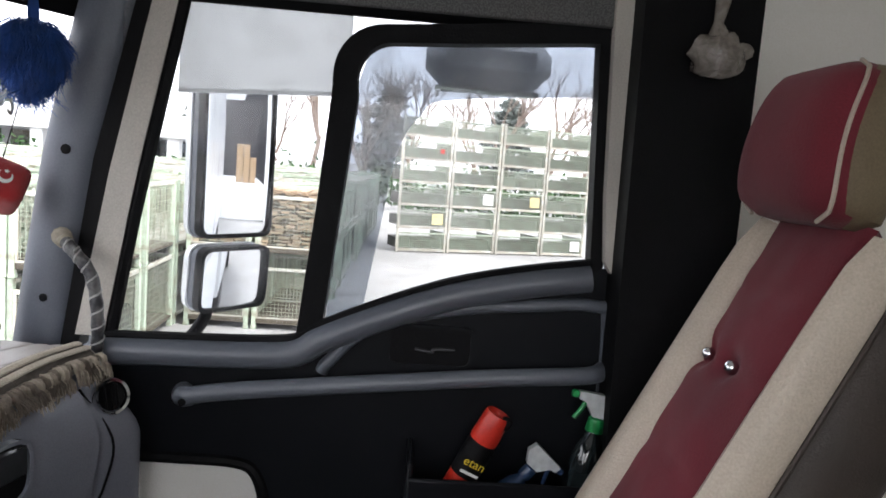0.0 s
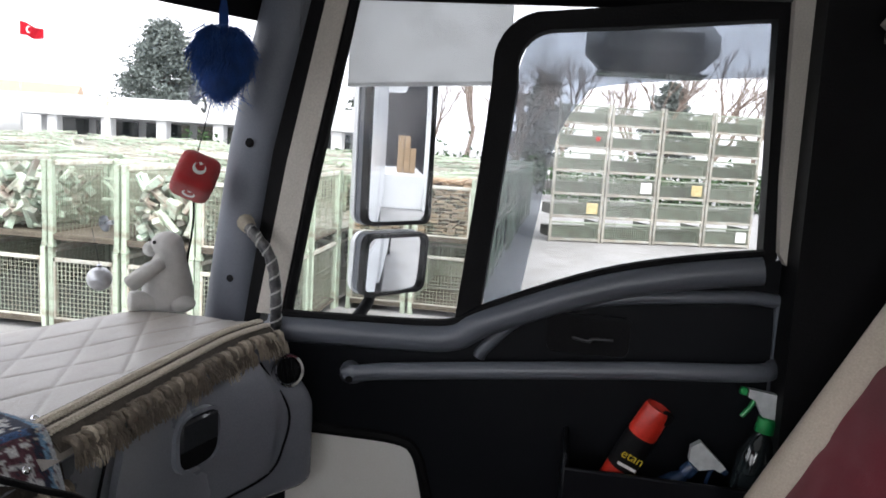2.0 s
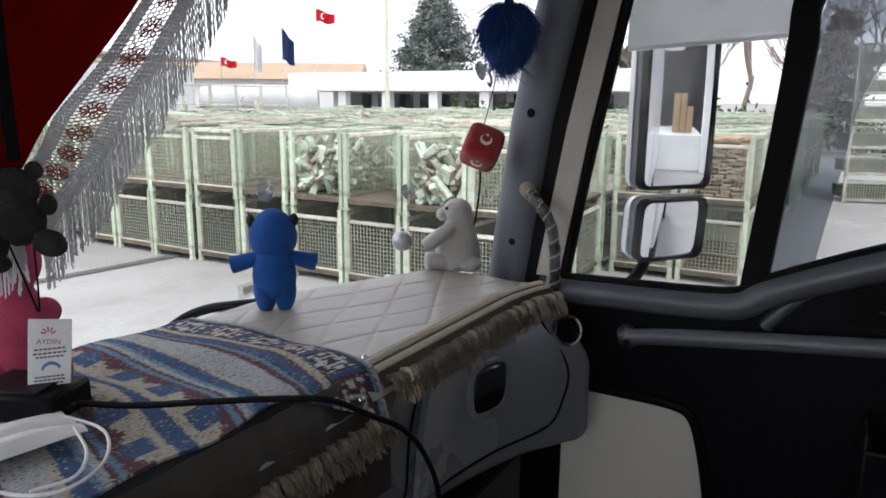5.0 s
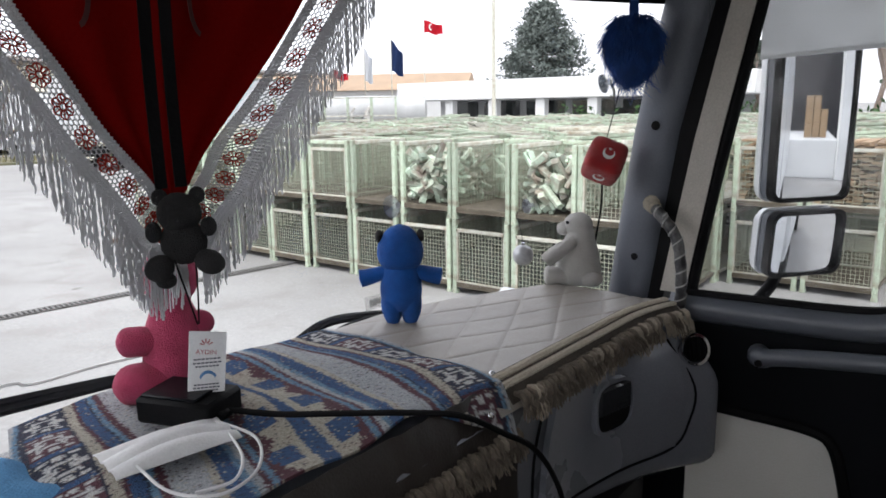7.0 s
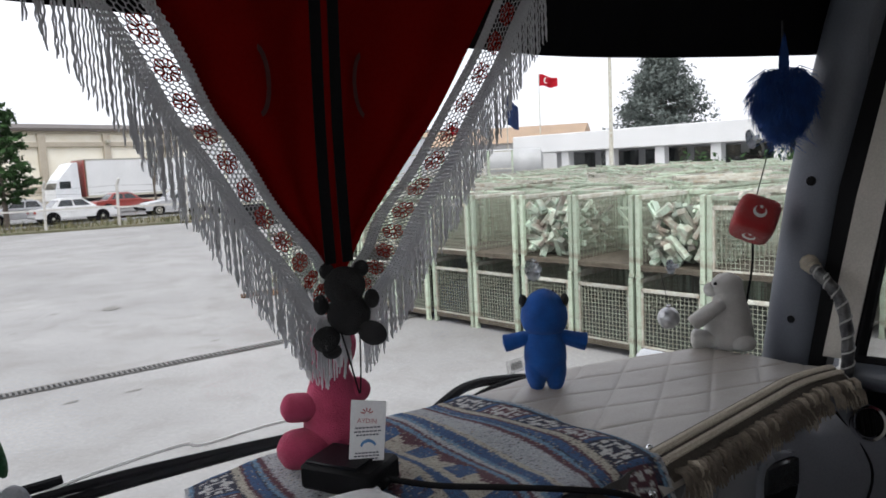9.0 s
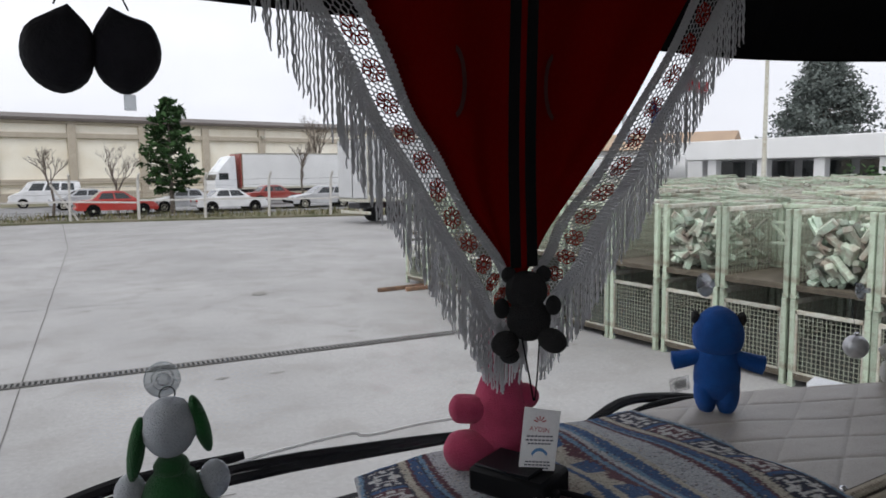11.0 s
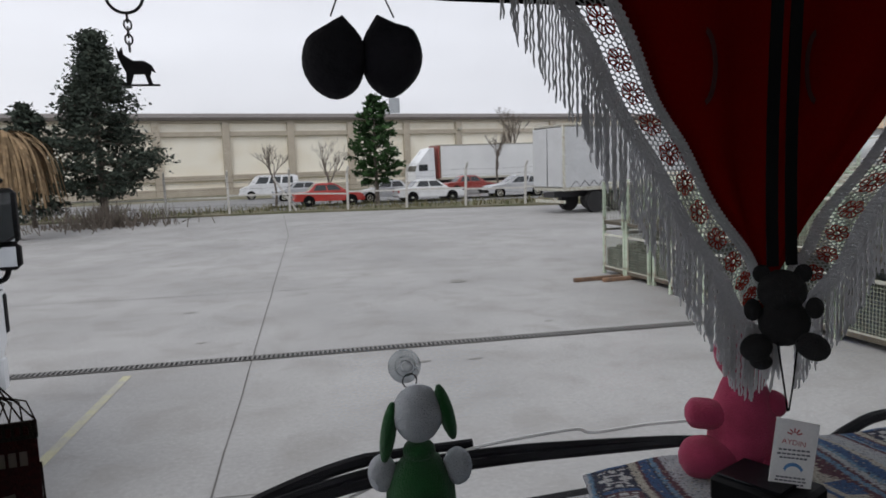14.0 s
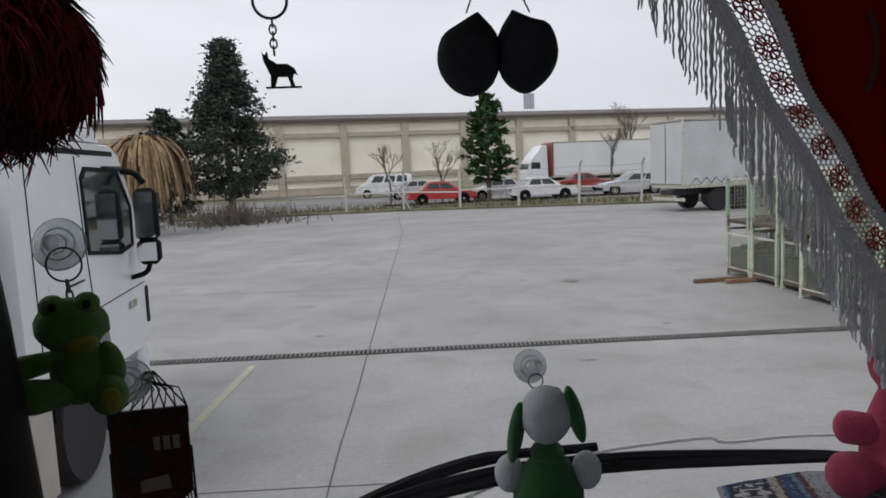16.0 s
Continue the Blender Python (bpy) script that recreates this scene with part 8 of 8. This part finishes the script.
def leafy(name, at, height, radius, mat, label, seed, base=0.08, power=0.75, n=190, per=34, size=0.16, squash=1.0):
    """A tapered trunk with limbs in whorls, each limb carrying many small leaves."""
    r = random.Random(seed)
    t = thing(name, label, "tree", at)
    T, Lf = Shape(), Shape()
    T.tube([(0, 0, 0), (0.03 * height * r.uniform(-0.5, 0.5), 0, height * 0.5), (0, 0, height * 0.97)], [height * 0.022, height * 0.014, 0.02], 8)
    for i in range(n):
        u = base + (1 - base) * (i + r.random()) / n
        tier = 0.055 * height
        z = (round(height * u / tier) + r.gauss(0, 0.16)) * tier
        u = min(0.999, max(base, z / height))
        prof = (1 - (u - base) / (1 - base)) ** power * (0.55 + 0.45 * min(1, (u - base) * 6)) + 0.03
        L = radius * prof * r.uniform(0.6, 1.12)
        a = r.uniform(0, 6.283)
        d = Vector((math.cos(a), math.sin(a), r.uniform(-0.12, 0.16)))
        tip = Vector((0, 0, z)) + d * L
        mid = Vector((0, 0, z)) + d * L * 0.5 + Vector((0, 0, -0.06 * L))
        T.tube([(0, 0, z), mid, tip], [0.012 + 0.008 * L, 0.01 + 0.004 * L, 0.004], 4, False)
        for k in range(per):
            w = 0.25 + 0.75 * math.sqrt(r.random())
            p = Vector((0, 0, z)).lerp(tip, w) + Vector((r.gauss(0, 1), r.gauss(0, 1), r.gauss(0, 0.5) - 0.3)) * (0.075 * radius * squash) + Vector((0, 0, 0.12 * L * w * w))
            u1 = Vector((r.gauss(0, 1), r.gauss(0, 1), r.gauss(0, 0.6))).normalized()
            u2 = u1.cross(Vector((r.gauss(0, 1), r.gauss(0, 1), r.gauss(0, 1)))).normalized()
            s = size * r.uniform(0.6, 1.4)
            Lf.add([p - u1 * s, p + u2 * s * 0.45, p + u1 * s, p - u2 * s * 0.45], [(0, 1, 2, 3)])
    part("trunk", T, BARK, t)
    tagged(part("crown", Lf, mat, t, smooth=False), kind="stuff")
    return t


leafy("spruce_tree", (-6.4, 40.5, 0), 9.5, 3.8, NEEDLE, "tall dark spruce behind the fence", 1, 0.16, 1.05, 270, 64, 0.13)
leafy("spruce_tree", (-9.6, 40.0, 0), 6.0, 2.2, NEEDLE, "smaller dark conifer beside the tall spruce", 2, 0.1, 0.6, 130, 52, 0.13)
# needles paled to paint in the haze of distance
leafy("cedar_tree", (69, 40.6, 0), 13.0, 6.4, material("far_needles", (0.15, 0.175, 0.16), (0.11, 0.13, 0.12), 0.9, scale=0.5, fine=5, spread=0.35, island=True), "broad dark cedar behind the white office", 3, 0.1, 0.62, 320, 66, 0.22)
leafy("young_pine", (8.6, 44.2, 0.1), 6.6, 1.9, LEAF, "young green tree among the parked cars", 4, 0.22, 0.5, 110, 36, 0.17)
leafy("hedge_tree", (62, 17, 0), 7.0, 3.5, NEEDLE, "dark conifer beside the office", 5, 0.05, 0.5, 120, 36, 0.3)


def bare_tree(at, height, seed, label, levels=5, spread=0.6, bark=BARK):
    r = random.Random(seed)
    t = thing("bare_tree", label, "tree", at)
    S = Shape()

    def grow(p, d, L, rad, lv):
        q = p + d * L
        S.tube([p, p.lerp(q, 0.5) + Vector((r.gauss(0, 1), r.gauss(0, 1), r.gauss(0, 1))) * L * 0.05, q], [rad, rad * 0.8, rad * 0.6], 5 if lv > 2 else 3, False)
        if lv == 0:
            return
        for _ in range(3 if lv > 1 else 4):
            nd = (d + Vector((r.uniform(-1, 1), r.uniform(-1, 1), r.uniform(-0.2, 0.6))) * spread).normalized()
            grow(p.lerp(q, r.uniform(0.55, 1.0)), nd, L * r.uniform(0.55, 0.8), rad * 0.58, lv - 1)

    grow(Vector((0, 0, 0)), Vector((r.uniform(-0.1, 0.1), r.uniform(-0.1, 0.1), 1)).normalized(), height * 0.34, height * 0.018, levels)
    part("trunk", S, bark, t)
    return t


bare_tree((2.6, 47.5, 0.1), 5.2, 11, "leafless tree with arching twigs by the cars")
bare_tree((6.2, 48.5, 0.1), 5.4, 12, "leafless tree with upright twigs by the cars")
bare_tree((25.0, 62, 0.1), 8.5, 13, "tall leafless tree behind the trailers", 5, 0.4)
bare_tree((22.0, 58, 0.1), 6.5, 14, "leafless tree beside the white trailer", 5, 0.45)
for k, (x, y) in enumerate(((46, 3), (44, -4), (47, -9), (43, -14), (50, 9), (48, -20), (52, 14), (45, 0), (49, -6), (45, -11), (51, -15), (46, 6), (50, 3))):
    bare_tree((x, y, 0), 9.5 + (k % 3), 20 + k, "leafless brown tree beyond the crate stacks", 5, 0.5, BARK_PALE)
leafy("conifer", (64, 2, 0), 9.0, 3.0, bpy.data.materials["far_needles"], "dark pine beyond the crate stacks", 31, 0.15, 0.5, 120, 34, 0.3)
leafy("conifer", (66, -9, 0), 9.0, 3.2, bpy.data.materials["far_needles"], "dark pine beyond the crate stacks", 32, 0.15, 0.5, 120, 34, 0.3)
hedge = Shape()
rh = random.Random(9)
for i in range(9000):
    y = rh.uniform(-28, 22)
    p = Vector((39 + rh.gauss(0, 0.6), y, abs(rh.gauss(0.9, 0.55)) + 0.25 * math.sin(y * 1.3)))
    u1 = Vector((rh.gauss(0, 1), rh.gauss(0, 1), rh.gauss(0, 1))).normalized()
    u2 = u1.orthogonal().normalized()
    hedge.add([p - u1 * 0.2, p + u2 * 0.1, p + u1 * 0.2, p - u2 * 0.1], [(0, 1, 2, 3)])
solid("hedge", hedge, LEAF, "clipped dark green hedge beyond the crates", "hedge", "", "stuff", False)
weeds = Shape()
for i in range(5200):
    s = rh.uniform(18, 100)
    p = on_edge(s) + Vector((rh.gauss(0, 0.5), rh.uniform(0.0, 6) ** 1.0 * (0.4 if rh.random() < 0.6 else 1.0), 0))
    hgt = rh.uniform(0.1, 0.5)
    q = Vector((rh.gauss(0, 0.12), rh.gauss(0, 0.12), hgt))
    w = Vector((rh.gauss(0, 1), rh.gauss(0, 1), 0)).normalized() * 0.03
    weeds.add([p - w, p + w, p + q], [(0, 1, 2)])
solid("weeds", weeds, material("dry_weeds", (0.2, 0.17, 0.09), (0.1, 0.11, 0.05), 0.9, scale=2, fine=10, spread=0.4, island=True), "dry weeds and scrub along the fence", "weeds", "", "stuff", False)

# dead palm
palm = thing("dead_palm", "dead palm with brown fronds hanging over its trunk", "tree", (-8.7, 32.5, 0))
part("trunk", Shape().tube([(0, 0, 0), (0.05, 0, 1.6), (0, 0, 3.9)], [0.32, 0.27, 0.25], 12), BARK, palm)
pf = Shape()
rp = random.Random(21)
for i in range(260):
    a = rp.uniform(0, 6.283)
    R_ = rp.uniform(0.9, 2.3)
    drop = rp.uniform(1.0, 2.8)
    top = Vector((0, 0, 4.0 + rp.uniform(-0.15, 0.2)))
    o = Vector((math.cos(a), math.sin(a), 0))
    pts = [top, top + o * R_ * 0.45 + Vector((0, 0, 0.12)), top + o * R_ * 0.85 + Vector((0, 0, -drop * 0.35)), top + o * R_ + Vector((0, 0, -drop))]
    pts = smooth_line(pts, 3)
    s = Vector((-o.y, o.x, 0))
    for p, q in zip(pts[:-1], pts[1:]):
        w = 0.05
        pf.add([p - s * w, p + s * w, q + s * w, q - s * w], [(0, 1, 2, 3)])
tagged(part("fronds", pf, FROND, palm, smooth=False), kind="stuff")
dry = Shape()
for i in range(420):
    a, R_ = rp.uniform(0, 6.283), abs(rp.gauss(0, 1.3))
    p = Vector((-6.0 + R_ * math.cos(a) * 1.4, 37.5 + R_ * math.sin(a), 0.0))
    d = Vector((rp.gauss(0, 0.35), rp.gauss(0, 0.35), rp.uniform(0.3, 1.3)))
    dry.tube([p, p + d * 0.5, p + d], [0.025, 0.018, 0.006], 3, False)
solid("dry_brush", dry, BARK, "tangle of dry branches under the spruce", "brush", "", "stuff", False)
solid("planter", Shape().box((-5.3, 41.9, 0.3), (0.9, 0.4, 0.4), 0.05), RENDER_WHITE, "small white trough on the verge", "planter")

# lamp pole, flags
pole = thing("lamp_pole", "tall grey steel lamp pole in the yard", "pole", (40, 27.3, 0))
part("shaft", Shape().tube([(0, 0, 0), (0, 0, 14)], [0.15, 0.09], 12), GREY_STEEL, pole)
part("base", Shape().box((0, 0, 0.2), (0.6, 0.6, 0.4), 0.05), POSTM, pole)
pole2 = copy_thing(pole, pose(46, 60, 0))
FLAG_RED, FLAG_NAVY, FLAG_WHITE = thin_cloth("red_flag", (0.62, 0.03, 0.05), 0.4, 20), thin_cloth("navy_flag", (0.03, 0.05, 0.13), 0.3, 20), thin_cloth("white_flag", (0.75, 0.77, 0.8), 0.4, 20)


def flag_pole(at, height, w, h, mat, label, turn, droop=0.0, mark=True):
    f = thing("flag_pole", label, "flag", at, turn)
    part("pole", Shape().tube([(0, 0, 0), (0, 0, height)], [0.07, 0.04], 10), GREY_STEEL, f)
    fl = part("flag", Shape().sheet(lambda u, v: (w * u * (1 - 0.55 * droop) + 0.05, 0.22 * math.sin(u * 9 + v * 2.5) * (0.3 + u), height - h * v * (1 - 0.25 * u) - w * u * (droop * 0.9 + 0.3) - 0.1 + 0.08 * math.sin(u * 8)), 20, 10, 0.01), mat, f)
    if mark:
        outl = [(0.38 * w + 0.16 * h * math.cos(radians(a)), 0.25 * h * math.sin(radians(a))) for a in range(50, 311, 20)] + [(0.42 * w + 0.13 * h * math.cos(radians(a)), 0.19 * h * math.sin(radians(a))) for a in range(300, 59, -20)]
        part("crescent", Shape().prism([(x, height - 0.5 * h - 0.2 + z) for x, z in outl], -0.28, -0.26, "y"), LETTER_WHITE, fl)


flag_pole((60, 49.7, 0), 11.5, 1.9, 1.25, FLAG_RED, "red flag with a white crescent on a tall pole", -50)
flag_pole((58, 52.6, 0), 9.6, 1.8, 3.2, FLAG_NAVY, "drooping navy flag on a pole", -50, 0.6, False)
flag_pole((60, 58.5, 0), 9.2, 1.4, 3.6, FLAG_WHITE, "drooping white flag on a pole", -50, 0.7, False)
flag_pole((66, 70, 0), 7.5, 1.9, 1.1, FLAG_RED, "small red flag on a far pole", -50)
